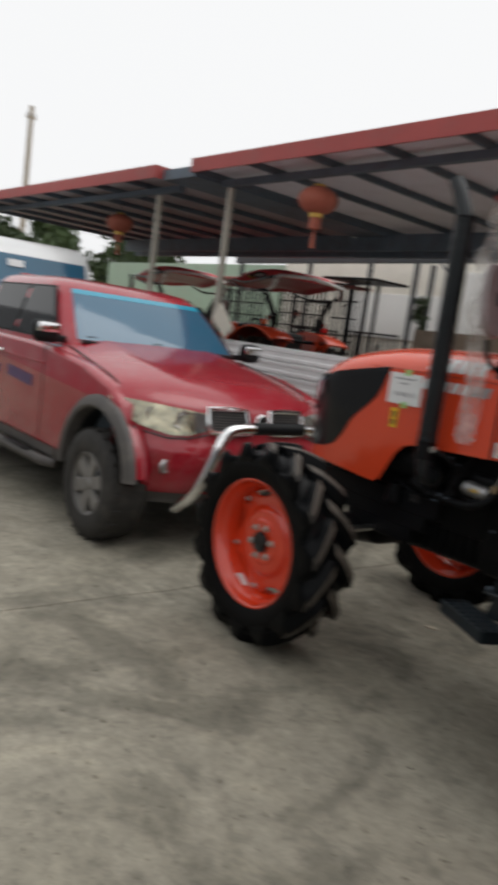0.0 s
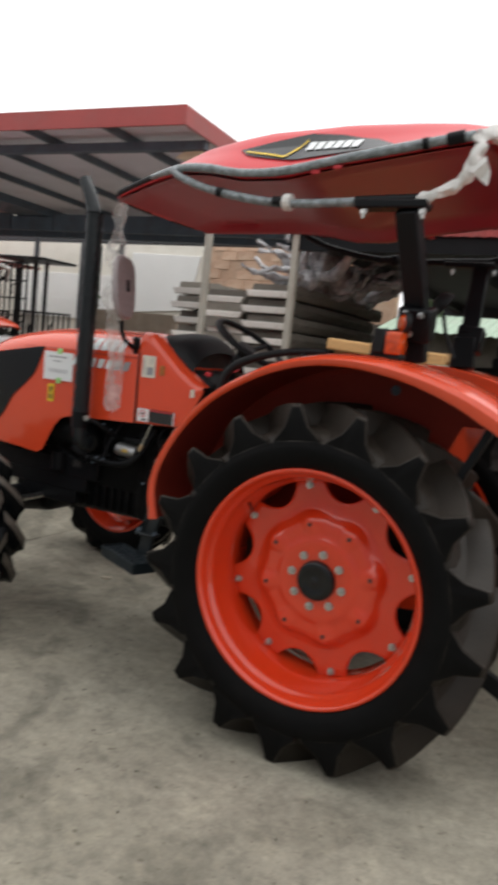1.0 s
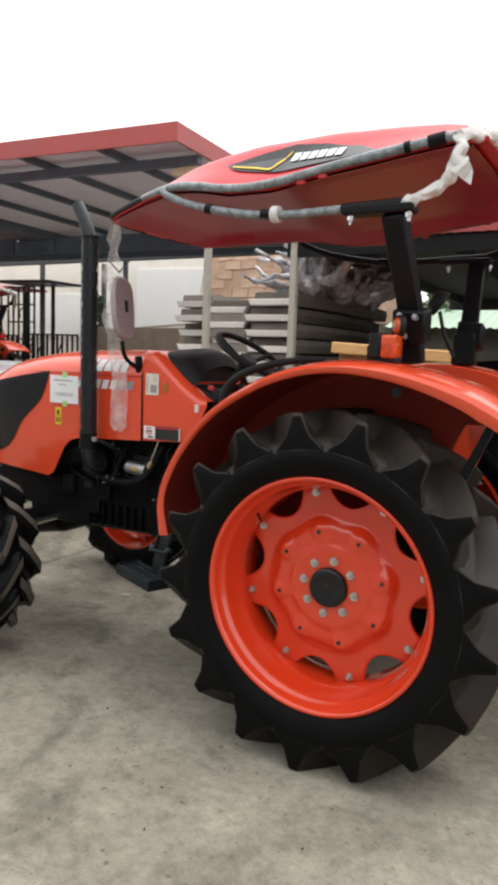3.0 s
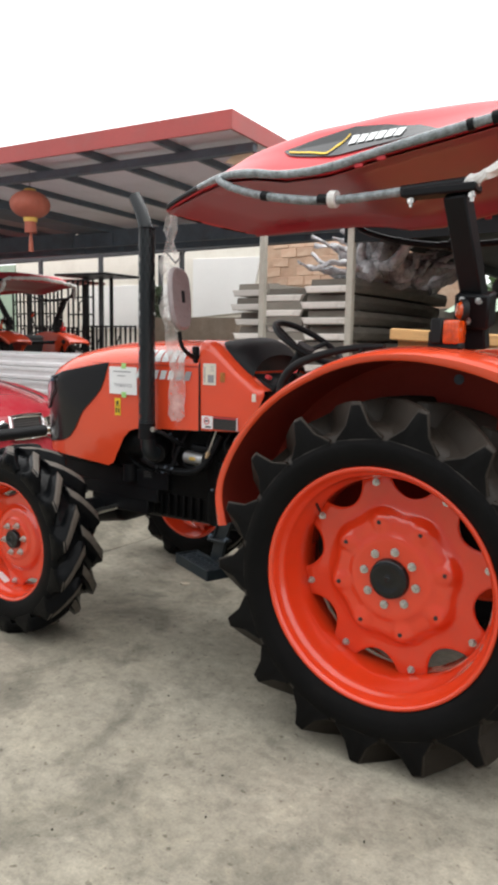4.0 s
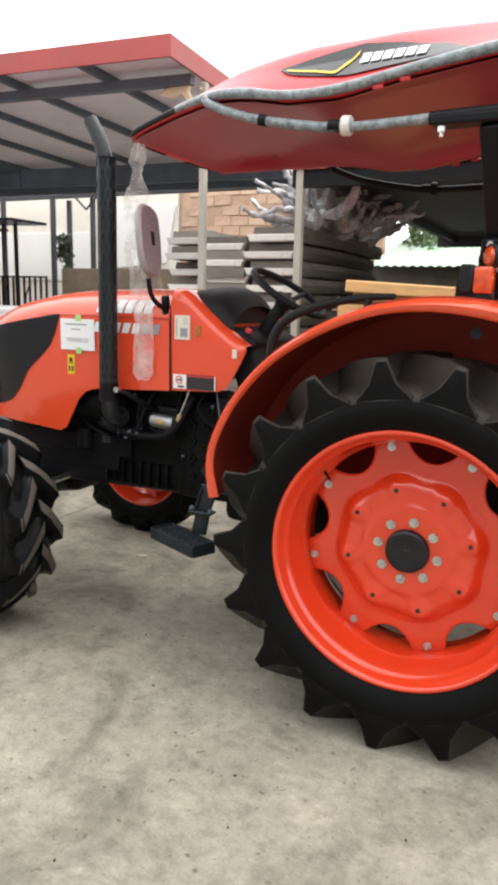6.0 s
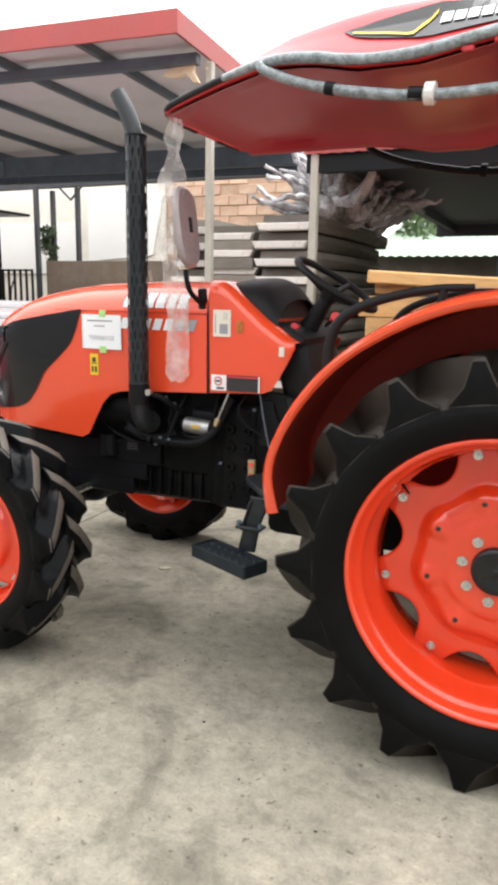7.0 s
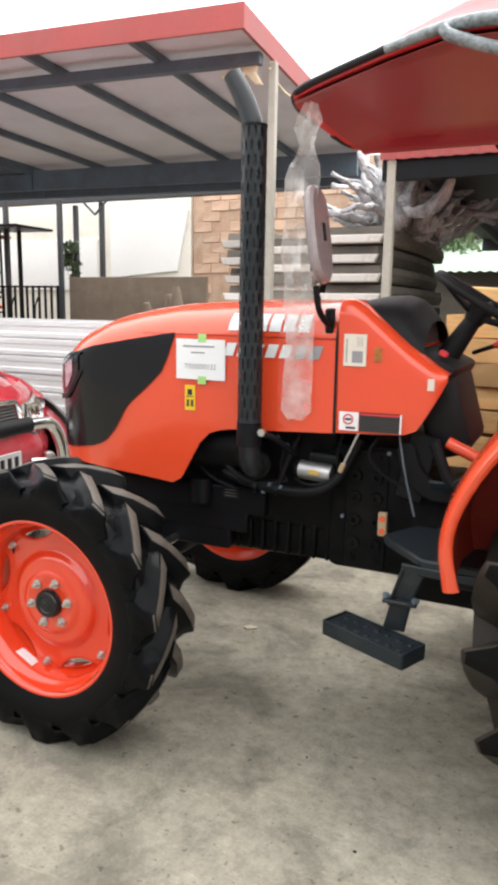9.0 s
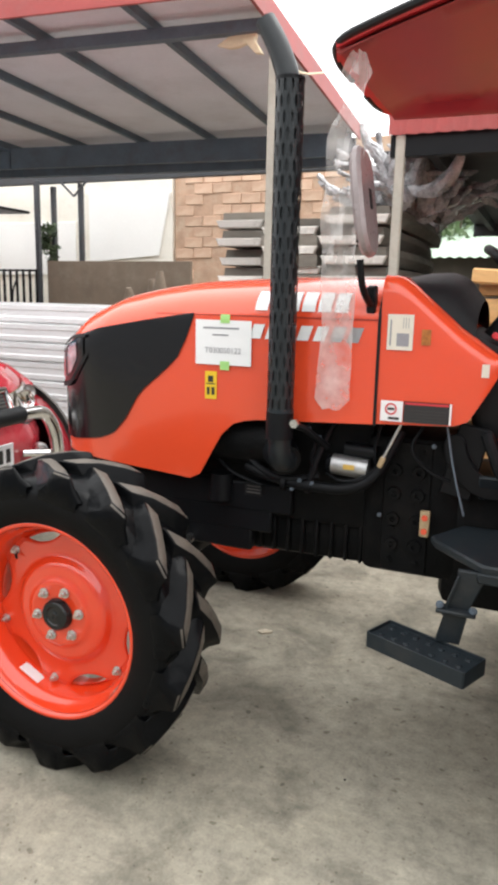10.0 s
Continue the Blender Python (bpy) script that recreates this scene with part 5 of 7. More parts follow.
    for pts in ([(-1.48, CY - 0.30, 1.10), (-1.45, CY - 0.29, 1.04), (-1.47, CY - 0.30, 0.97), (-1.44, CY - 0.28, 0.92)], [(-1.42, CY - 0.26, 0.93), (-1.36, CY - 0.29, 0.91), (-1.28, CY - 0.28, 0.93), (-1.22, CY - 0.26, 1.00)],
                [(-1.24, CY - 0.24, 1.12), (-1.26, CY - 0.26, 1.02), (-1.24, CY - 0.26, 0.95)], [(-1.10, CY - 0.26, 1.12), (-1.14, CY - 0.28, 1.05), (-1.08, CY - 0.27, 0.98), (-1.00, CY - 0.27, 0.95)], [(-1.90, CY - 0.22, 1.0), (-1.80, CY - 0.27, 0.90), (-1.66, CY - 0.27, 0.86)]):
        part("wire", T(pts, 0.006, 6, 2), "black", e)
    part("floor_panel", B((-0.76, CY - 0.275, 0.945), (0.30, 0.015, 0.095), rot(28, 0, 0), bevel=0.004), "slate", t, "slate-grey floor panel")
    part("clutch_bracket", P(smooth_outline([(-1.04, 1.10), (-0.97, 1.12), (-0.945, 1.02), (-0.86, 0.95), (-0.80, 0.96), (-0.78, 0.92), (-0.90, 0.90), (-1.0, 0.97)], 2), CY - 0.285, CY - 0.265, bevel=0.004), "black", t, "curved black pedal bracket")
    part("oil_filter", T([(-1.83, CY - 0.24, 0.78), (-1.83, CY - 0.24, 0.88)], 0.045, 16), "black", e)
    part("pedal_arm", T([(-0.90, CY - 0.28, 1.12), (-0.84, CY - 0.30, 0.98), (-0.80, CY - 0.30, 0.96)], 0.02, 8, 1), "black", t)
    part("pedal_pad", B((-0.80, CY - 0.30, 1.00), (0.06, 0.10, 0.03), rot(0, -35, 0), bevel=0.006), "black_plastic", t)
    part("bracket_plate", B((-0.96, CY - 0.26, 1.02), (0.10, 0.02, 0.24), rot(0, 12, 0), bevel=0.004), "black", t)
    part("lift_lever", T([(-0.72, CY - 0.26, 1.06), (-0.86, CY - 0.26, 1.12)], 0.022, 10), "orange", t, "orange control rod")
    part("marking_plate", B((-1.075, CY - 0.243, 0.79), (0.032, 0.02, 0.09), bevel=0.003), "brass_plate", t, "small brass marking plate")
    for dz in (0.765, 0.812):
        part("marking_dot", lathe(bmesh.new(), [(0, -0.003), (0.010, -0.003), (0.011, 0)], 14, (-1.075, CY - 0.2535, dz)), "orange", t)

    # foot platform and steps on the near side and the far side
    for s in (-1, 1):
        pl = part("footplate", P([(-1.03, CY + s * 0.40), (-1.015, CY + s * 0.44), (-0.86, CY + s * 0.61), (-0.58, CY + s * 0.62), (-0.58, CY + s * 0.25), (-0.95, CY + s * 0.25)], 0.778, 0.806, "z", bevel=0.006), "slate", t, "slate-grey foot platform")
        part("footplate_lip", B((-0.74, CY + s * 0.612, 0.768), (0.26, 0.014, 0.03), rot(0, 0, s * 2.6), bevel=0.004), "slate", pl)
        part("fender_foot", B((-0.70, CY + s * 0.50, 0.755), (0.10, 0.20, 0.06), bevel=0.01), "black", pl)
        st = part("boarding_step", P([(-0.925, 0.777), (-0.835, 0.777), (-0.855, 0.74), (-0.885, 0.66), (-0.905, 0.55), (-0.975, 0.55), (-0.950, 0.66), (-0.925, 0.74)], CY + s * 0.575, CY + s * 0.595, bevel=0.003), "slate", t, "slate-grey hanging boarding step")
        part("hanger_flange", B((-0.938, CY + s * 0.592, 0.70), (0.008, 0.03, 0.13), rot(0, 17, 0), bevel=0.002), "slate", st)
        part("clamp_plate", B((-0.920, CY + s * 0.595, 0.655), (0.11, 0.055, 0.012), bevel=0.003), "slate", st)
        for dx, dz in ((-0.966, 0.668), (-0.874, 0.664)):
            part("bolt", nut(bmesh.new(), (dx, CY + s * 0.60, dz), 0.009, 0.012, axis=s), "dark_steel", st)
        # open-topped tread pan with raised grips
        m = Matrix.Translation((-0.998, CY + s * 0.63, 0.525)) @ rot(0, 0, s * 24)
        pan = bmesh.new()
        L, W, H = 0.32, 0.115, 0.05
        box(pan, (0, 0, 0.012), (L, W, 0.008))
        for y in (-W / 2, W / 2):
            box(pan, (0, y, 0), (L, 0.006, H), bevel=0.001)
        for x in (-L / 2, L / 2):
            box(pan, (x, 0, 0), (0.006, W, H), bevel=0.001)
        part("tread_pan", place(pan, m), "slate", st, "slate-grey pierced step tread", smooth=False)
        for i in range(7):
            for j in (-1, 1):
                part("grip", place(T([(-0.13 + 0.043 * i, j * 0.026, 0.014), (-0.13 + 0.043 * i, j * 0.026, 0.022)], [0.011, 0.007], 8), m), "slate", st)

    # rear linkage
    for s, zz in ((-1, 0.0), (1, 0.045)):
        y = CY + s * 0.36
        l = part("lift_arm", P(smooth_outline([(px, pz + zz) for px, pz in ((0.50, 0.42), (0.56, 0.425), (0.72, 0.345), (0.91, 0.25), (0.975, 0.23), (0.99, 0.185), (0.955, 0.15), (0.89, 0.175), (0.69, 0.28), (0.52, 0.36))]), y - 0.016, y + 0.016, bevel=0.005), "black", t, "black lower lift arm")
        part("ball_end", place(lathe(bmesh.new(), [(0.018, -0.028), (0.034, -0.028), (0.036, 0), (0.034, 0.028), (0.018, 0.028), (0.018, -0.028)], 18), Matrix.Translation((0.945, y, 0.20 + zz))), "black", l)
        part("pivot", place(lathe(bmesh.new(), [(0, -0.03), (0.03, -0.03), (0.03, 0.03), (0, 0.03)], 14), Matrix.Translation((0.60, y, 0.42 + zz))), "steel", l)
    hb = part("hydraulic_block", B((0.69, CY + 0.0, 0.645), (0.22, 0.20, 0.26), bevel=0.02, seg=2), "slate", t, "slate-grey ribbed hydraulic block")
    for k in range(3):
        part("block_rib", B((0.69, CY - 0.06 + 0.05 * k, 0.78), (0.20, 0.022, 0.016), bevel=0.004), "slate", hb)
    part("block_shoulder", B((0.81, CY, 0.72), (0.14, 0.18, 0.10), rot(0, 30, 0), bevel=0.015), "slate", hb)
    tray = bmesh.new()
    box(tray, (0.92, CY - 0.10, 0.62), (0.24, 0.006, 0.11))
    box(tray, (0.92, CY + 0.08, 0.62), (0.24, 0.006, 0.11))
    box(tray, (0.92, CY - 0.01, 0.568), (0.24, 0.186, 0.006))
    box(tray, (1.04, CY - 0.01, 0.62), (0.006, 0.186, 0.11))
    part("valve_tray", tray, "slate", hb, smooth=False)
    part("coil_spring", T([(0.94 + 0.022 * math.cos(k * 0.7), CY - 0.02 + 0.022 * math.sin(k * 0.7), 0.58 + 0.0022 * k) for k in range(50)], 0.004, 6), "steel", hb)
    part("tail_card", B((0.59, CY + 0.62, 1.19), (0.15, 0.006, 0.13), rot(0, 12, 0)), "paper", t, "plain white card tag")


def smooth_outline(pts, steps=2):
    """Rounds a closed outline."""
    for _ in range(steps):
        q = []
        for a, b in zip(pts, pts[1:] + pts[:1]):
            q += [(a[0] * 0.75 + b[0] * 0.25, a[1] * 0.75 + b[1] * 0.25), (a[0] * 0.25 + b[0] * 0.75, a[1] * 0.25 + b[1] * 0.75)]
        pts = q
    return pts


def build_guard(ex):
    """A tube of sheet pierced with long slots, staggered row by row."""
    bm = bmesh.new()
    R, z0, z1, cols, rows = 0.044, 1.165, 2.165, 12, 22
    cx, cy = -1.54, -0.47
    def at(a, z, r=R):
        return (cx + r * math.cos(a), cy + r * math.sin(a), z)
    dz = (z1 - z0) / rows
    for i in range(rows):
        for k in range(cols):
            a0 = 2 * math.pi * (k + (0.5 if i % 2 else 0.0)) / cols
            a1 = a0 + 2 * math.pi / cols
            za, zb = z0 + i * dz, z0 + (i + 1) * dz
            m = (a0 + a1) / 2
            h = (a1 - a0) * 0.2
            out = [at(a0, za), at(m, za), at(a1, za), at(a1, zb), at(m, zb), at(a0, zb)]
            hole = [at(m, za + dz * 0.06), at(m + h, za + dz * 0.3), at(m + h, zb - dz * 0.3), at(m, zb - dz * 0.06), at(m - h, zb - dz * 0.3), at(m - h, za + dz * 0.3)]
            vo, vh = [bm.verts.new(p) for p in out], [bm.verts.new(p) for p in hole]
            for f in ((0, 1, 0, 5), (1, 2, 1, 0), (2, 3, 2, 1), (3, 4, 3, 2), (4, 5, 4, 3), (5, 0, 5, 4)):
                bm.faces.new((vo[f[0]], vo[f[1]], vh[f[2]], vh[f[3]]))
    bmesh.ops.remove_doubles(bm, verts=bm.verts[:], dist=0.0004)
    part("heat_guard", bm, "exhaust", ex, "dark pierced heat guard", angle=60)
    part("guard_rim", T([(cx, cy, z1 - 0.006), (cx, cy, z1 + 0.004)], [0.0455, 0.0455], 20), "black", ex)
    part("guard_rim", T([(cx, cy, z0 - 0.008), (cx, cy, z0 + 0.006)], 0.045, 20), "slate", ex)


def build_stickers(t):
    """Paper, labels and plain blocks in place of the maker's lettering, laid on the bonnet."""
    def lay(x0, x1, z0, z1, material, name, off=0.004, label="", slant=0.0, n=4, y_push=0.0, parent=None):
        bm = bmesh.new()
        rows = []
        for j in range(4):
            f = j / 3
            z = z0 + (z1 - z0) * f
            row = []
            for i in range(n + 1):
                x = x0 + (x1 - x0) * i / n + slant * (z - z0)
                w = hood_w(min(x, SEAM - 0.001), z) if x < SEAM else 0.345 - 0.03 * ((x + 1.24) / 0.375) ** 2
                row.append(bm.verts.new((x, CY - w - off, z)))
            rows.append(row)
        for a, b in zip(rows, rows[1:]):
            for i in range(n):
                bm.faces.new((a[i], a[i + 1], b[i + 1], b[i]))
        return part(name, bm, material, parent or t, label, smooth=False)

    pp = lay(-1.885, -1.675, 1.292, 1.445, "paper", "paper_notice", 0.008, "white paper notice taped to the bonnet")
    lay(-1.855, -1.72, 1.415, 1.421, "ink", "print_bar", 0.0095, parent=pp)
    lay(-1.82, -1.76, 1.392, 1.397, "ink", "print_bar", 0.0095, parent=pp)
    num = bpy.data.curves.new("printed_number", "FONT")
    num.body, num.size, num.align_x = "T030050122", 0.027, "CENTER"
    tmp = bpy.data.objects.new("printed_number", num)
    flat = bpy.data.meshes.new_from_object(tmp)
    bpy.data.objects.remove(tmp)
    flat.transform(Matrix.Translation((-1.78, CY - hood_w(-1.78, 1.34) - 0.0098, 1.333)) @ rot(90, 0, 0))
    flat.materials.clear()
    flat.materials.append(M["ink"])
    new("printed_number", flat).parent = pp
    lay(-1.79, -1.755, 1.435, 1.465, "green_tape", "tape", 0.0098, "green tape", parent=pp)
    lay(-1.79, -1.755, 1.275, 1.305, "green_tape", "tape", 0.0098, "green tape", parent=pp)
    ys = lay(-1.85, -1.805, 1.17, 1.268, "yellow", "warning_label", 0.003, "yellow warning label with black marks")
    lay(-1.838, -1.818, 1.23, 1.252, "sticker_black", "mark", 0.004, parent=ys)
    lay(-1.842, -1.832, 1.185, 1.212, "sticker_black", "mark", 0.004, parent=ys)
    lay(-1.824, -1.813, 1.185, 1.212, "sticker_black", "mark", 0.004, parent=ys)
    lay(-1.844, -1.811, 1.222, 1.226, "sticker_black", "mark", 0.004, parent=ys)
    # maker's name as plain light blocks, type name as slanted grey blocks
    for k in range(6):
        x = -1.668 + 0.055 * k
        lay(x, x + 0.045, 1.482, 1.544, "logo_white", "emblem_block", 0.004, "plain white emblem block")
    for k in range(7):
        x = -1.685 + 0.056 * k
        lay(x, x + 0.040, 1.388, 1.436, "logo_grey" if k > 4 else "logo_white", "type_block", 0.004, "plain slanted block", slant=0.35)
    qs = lay(-1.218, -1.138, 1.372, 1.482, "cream_label", "white_label", 0.003, "white label with a printed square")
    for k in range(3):
        lay(-1.17 + 0.008 * k, -1.168 + 0.008 * k, 1.44, 1.472, "ink", "print_bar", 0.004, parent=qs)
    lay(-1.21, -1.205, 1.385, 1.465, "ink", "print_bar", 0.004, parent=qs)
    lay(-1.188, -1.150, 1.384, 1.424, "ink", "print_square", 0.004, parent=qs)
    lay(-1.112, -1.084, 1.39, 1.438, "tan_label", "round_label", 0.003, "small dull gold label")
    wl = lay(-1.225, -1.155, 1.146, 1.212, "paper", "safety_label", 0.003, "white safety label with a red ring")
    ring = bmesh.new()
    loft(ring, [[(-1.192 + r * math.cos(a), CY - 0.3495, 1.186 + r * math.sin(a)) for r in (0.014, 0.019)] for a in (2 * math.pi * k / 20 for k in range(21))], closed=False)
    part("ring_mark", ring, "sticker_red", wl, smooth=False)
    lay(-1.203, -1.181, 1.182, 1.190, "sticker_black", "mark", 0.004, parent=wl)
    lay(-1.20, -1.165, 1.152, 1.160, "sticker_black", "mark", 0.004, parent=wl)
    bl = lay(-1.152, -1.01, 1.146, 1.213, "sticker_black", "instruction_plate", 0.003, "black instruction plate with a red head")
    lay(-1.148, -1.014, 1.2035, 1.210, "sticker_red", "plate_head", 0.004, parent=bl)
    lay(-1.012, -1.006, 1.146, 1.213, "paper", "plate_edge", 0.0035, parent=bl)
    for k in range(4):
        lay(-1.144, -1.02, 1.155 + 0.010 * k, 1.1555 + 0.010 * k, "truck_grey", "print_bar", 0.004, parent=bl)
    lay(-0.928, -0.906, 1.30, 1.34, "cream_label", "white_label", 0.004, "narrow white label")

    # mirror on an arm, wrapped in film
    m = Matrix.Translation((-1.285, CY - 0.46, 1.80)) @ rot(0, 0, -3) @ rot(-4, -10, 0)
    mr = part("side_mirror", place(P(smooth_outline([(-0.072, -0.15), (0.062, -0.16), (0.078, 0.02), (0.07, 0.15), (-0.05, 0.165), (-0.08, 0.06)], 2), -0.017, 0.017, "x", bevel=0.01), m), "mirror_wrap", t, "side mirror wrapped in film")
    part("mirror_foot", B((-1.275, CY - 0.335, 1.525), (0.03, 0.035, 0.085), rot(8, 0, 0), bevel=0.005), "black", mr)
    part("mirror_arm", T([(-1.275, CY - 0.355, 1.51), (-1.28, CY - 0.42, 1.54), (-1.285, CY - 0.45, 1.58), (-1.29, CY - 0.455, 1.64)], 0.011, 10, 2), "black", mr)
    part("mirror_recess", place(B((0.010, 0.01, 0.01), (0.02, 0.034, 0.07), bevel=0.008), m), "black_plastic", mr)
    part("mirror_glass", place(B((-0.0165, 0, 0), (0.006, 0.11, 0.24), bevel=0.002), m), "dark_glass", mr)
    # long strip of packing film hanging from the canopy down over the bonnet
    bm = bmesh.new()
    rng = random.Random(3)
    rings = []
    for i in range(34):
        f = i / 33
        z = 2.20 - 1.03 * f
        w = interp(f, [(0, 0.015), (0.06, 0.05), (0.12, 0.03), (0.2, 0.055), (0.35, 0.06), (0.55, 0.055), (0.8, 0.052), (0.97, 0.06), (1, 0.03)])
        cx = interp(f, [(0, -1.315), (0.2, -1.34), (0.6, -1.37), (1, -1.385)])
        yb = interp(f, [(0, -0.52), (0.3, -0.50), (0.6, -0.452), (0.66, -0.425), (0.75, -0.412), (1, -0.408)])
        ring = []
        for d in (-1, -0.6, -0.2, 0.2, 0.6, 1):
            amp = 0.018 if z > 1.62 else 0.004
            ring.append((cx + d * w, yb - amp * (1 + math.sin(d * 5 + i * 0.9)) + rng.uniform(-0.002, 0.002), z + rng.uniform(-0.004, 0.004)))
        rings.append(ring)
    loft(bm, rings, closed=False)
    part("packing_film", bm, "film", mr, "torn clear packing film hanging over the bonnet")


tractor = build_tractor()

# ---- pickup truck ----
TY = -0.09   # the truck's centre line


def truck_front(y, z, off=0.0):
    """A point of the truck's nose: bowed in plan, raked in height."""
    x0 = interp(z, [(0.30, -3.56), (0.40, -3.47), (0.55, -3.44), (0.66, -3.44), (0.72, -3.48), (0.80, -3.50), (0.96, -3.56), (1.02, -3.66)])
    u = min(1.0, abs(y) / 0.90)
    return Vector((x0 + off - 0.36 * u ** 3.2, TY + y * (1 + off * 0.4), z))


def front_patch(y0, y1, z_lo, z_hi, off, n=14, rows=6):
    bm = bmesh.new()
    grid = []
    for i in range(n + 1):
        y = y0 + (y1 - y0) * i / n
        a, b = (z_lo(y) if callable(z_lo) else z_lo), (z_hi(y) if callable(z_hi) else z_hi)
        grid.append([bm.verts.new(truck_front(y, a + (b - a) * j / rows, off)) for j in range(rows + 1)])
    for c0, c1 in zip(grid, grid[1:]):
        for j in range(rows):
            bm.faces.new((c0[j], c0[j + 1], c1[j + 1], c1[j]))
    return bm


def arch_outline(cx, cz, r, a0, a1, n=12):
    return [(cx + r * math.cos(radians(a0 + (a1 - a0) * k / n)), cz + r * math.sin(radians(a0 + (a1 - a0) * k / n))) for k in range(n + 1)]


CAB = [(1.20, -4.88, -7.02, 0.80), (1.30, -4.97, -7.02, 0.785), (1.45, -5.14, -7.0, 0.745), (1.60, -5.32, -6.97, 0.70), (1.68, -5.43, -6.95, 0.665), (1.735, -5.55, -6.92, 0.61), (1.765, -5.75, -6.88, 0.52), (1.775, -5.95, -6.8, 0.40)]


def cab_ring(z, off=0.0, n=8):
    zs = [c[0] for c in CAB]
    xf, xb, hw = (float(np.interp(z, zs, [c[k] for c in CAB])) for k in (1, 2, 3))
    xf, xb, hw = xf + off, xb - off, hw + off
    pts = []
    r = 0.16
    for cx, cy, a0 in ((xf - r * 1.5, hw - r, 0), (xb + r, hw - r, 90), (xb + r, -hw + r, 180), (xf - r * 1.5, -hw + r, 270)):
        for k in range(n + 1):
            a = radians(a0 + 90 * k / n)
            pts.append((cx + r * (1.5 if a0 in (0, 270) else 1.0) * math.cos(a), TY + cy + r * math.sin(a), z))
    return pts


def truck_wheel(parent, x, s):
    c = (x, TY + s * 0.83, 0.385)
    w = part("wheel", lathe(bmesh.new(), [(0.215, -0.13), (0.225, -0.12), (0.19, -0.10), (0.185, 0.12), (0.215, 0.13)], 40), "alloy", parent, "dusty alloy wheel")
    w.matrix_basis = Matrix.Translation(c) @ (Matrix.Identity(4) if s < 0 else rot(0, 0, 180))
    prof = [(0.215, -0.125), (0.25, -0.138), (0.30, -0.137), (0.345, -0.128), (0.372, -0.11), (0.384, -0.07), (0.385, 0)]
    prof += [(r, -y) for r, y in prof[-2::-1]]
    part("tyre", lathe(bmesh.new(), prof, 64), "dusty_rubber", w, "dusty road tyre")
    for k in range(6):
        a = radians(60 * k + 15)
        sp = P([(0.03, -0.035), (0.20, -0.055), (0.21, 0.055), (0.03, 0.035)], -0.115, -0.09, bevel=0.006)
        part("spoke", place(sp, rot(0, -math.degrees(a), 0)), "alloy", w)
    part("hub", lathe(bmesh.new(), [(0, -0.125), (0.035, -0.125), (0.05, -0.11), (0.05, -0.08)], 24), "alloy", w)
    part("brake_disc", lathe(bmesh.new(), [(0, -0.05), (0.17, -0.05), (0.17, -0.03)], 30), "dark_steel", w)
    for k in range(44):
        a = 2 * math.pi * k / 44
        if k % 2 == 0:
            part("tread_block", place(B((0.384, -0.085, 0), (0.012, 0.06, 0.032), bevel=0.003), rot(0, -math.degrees(a), 0)), "dusty_rubber", w)


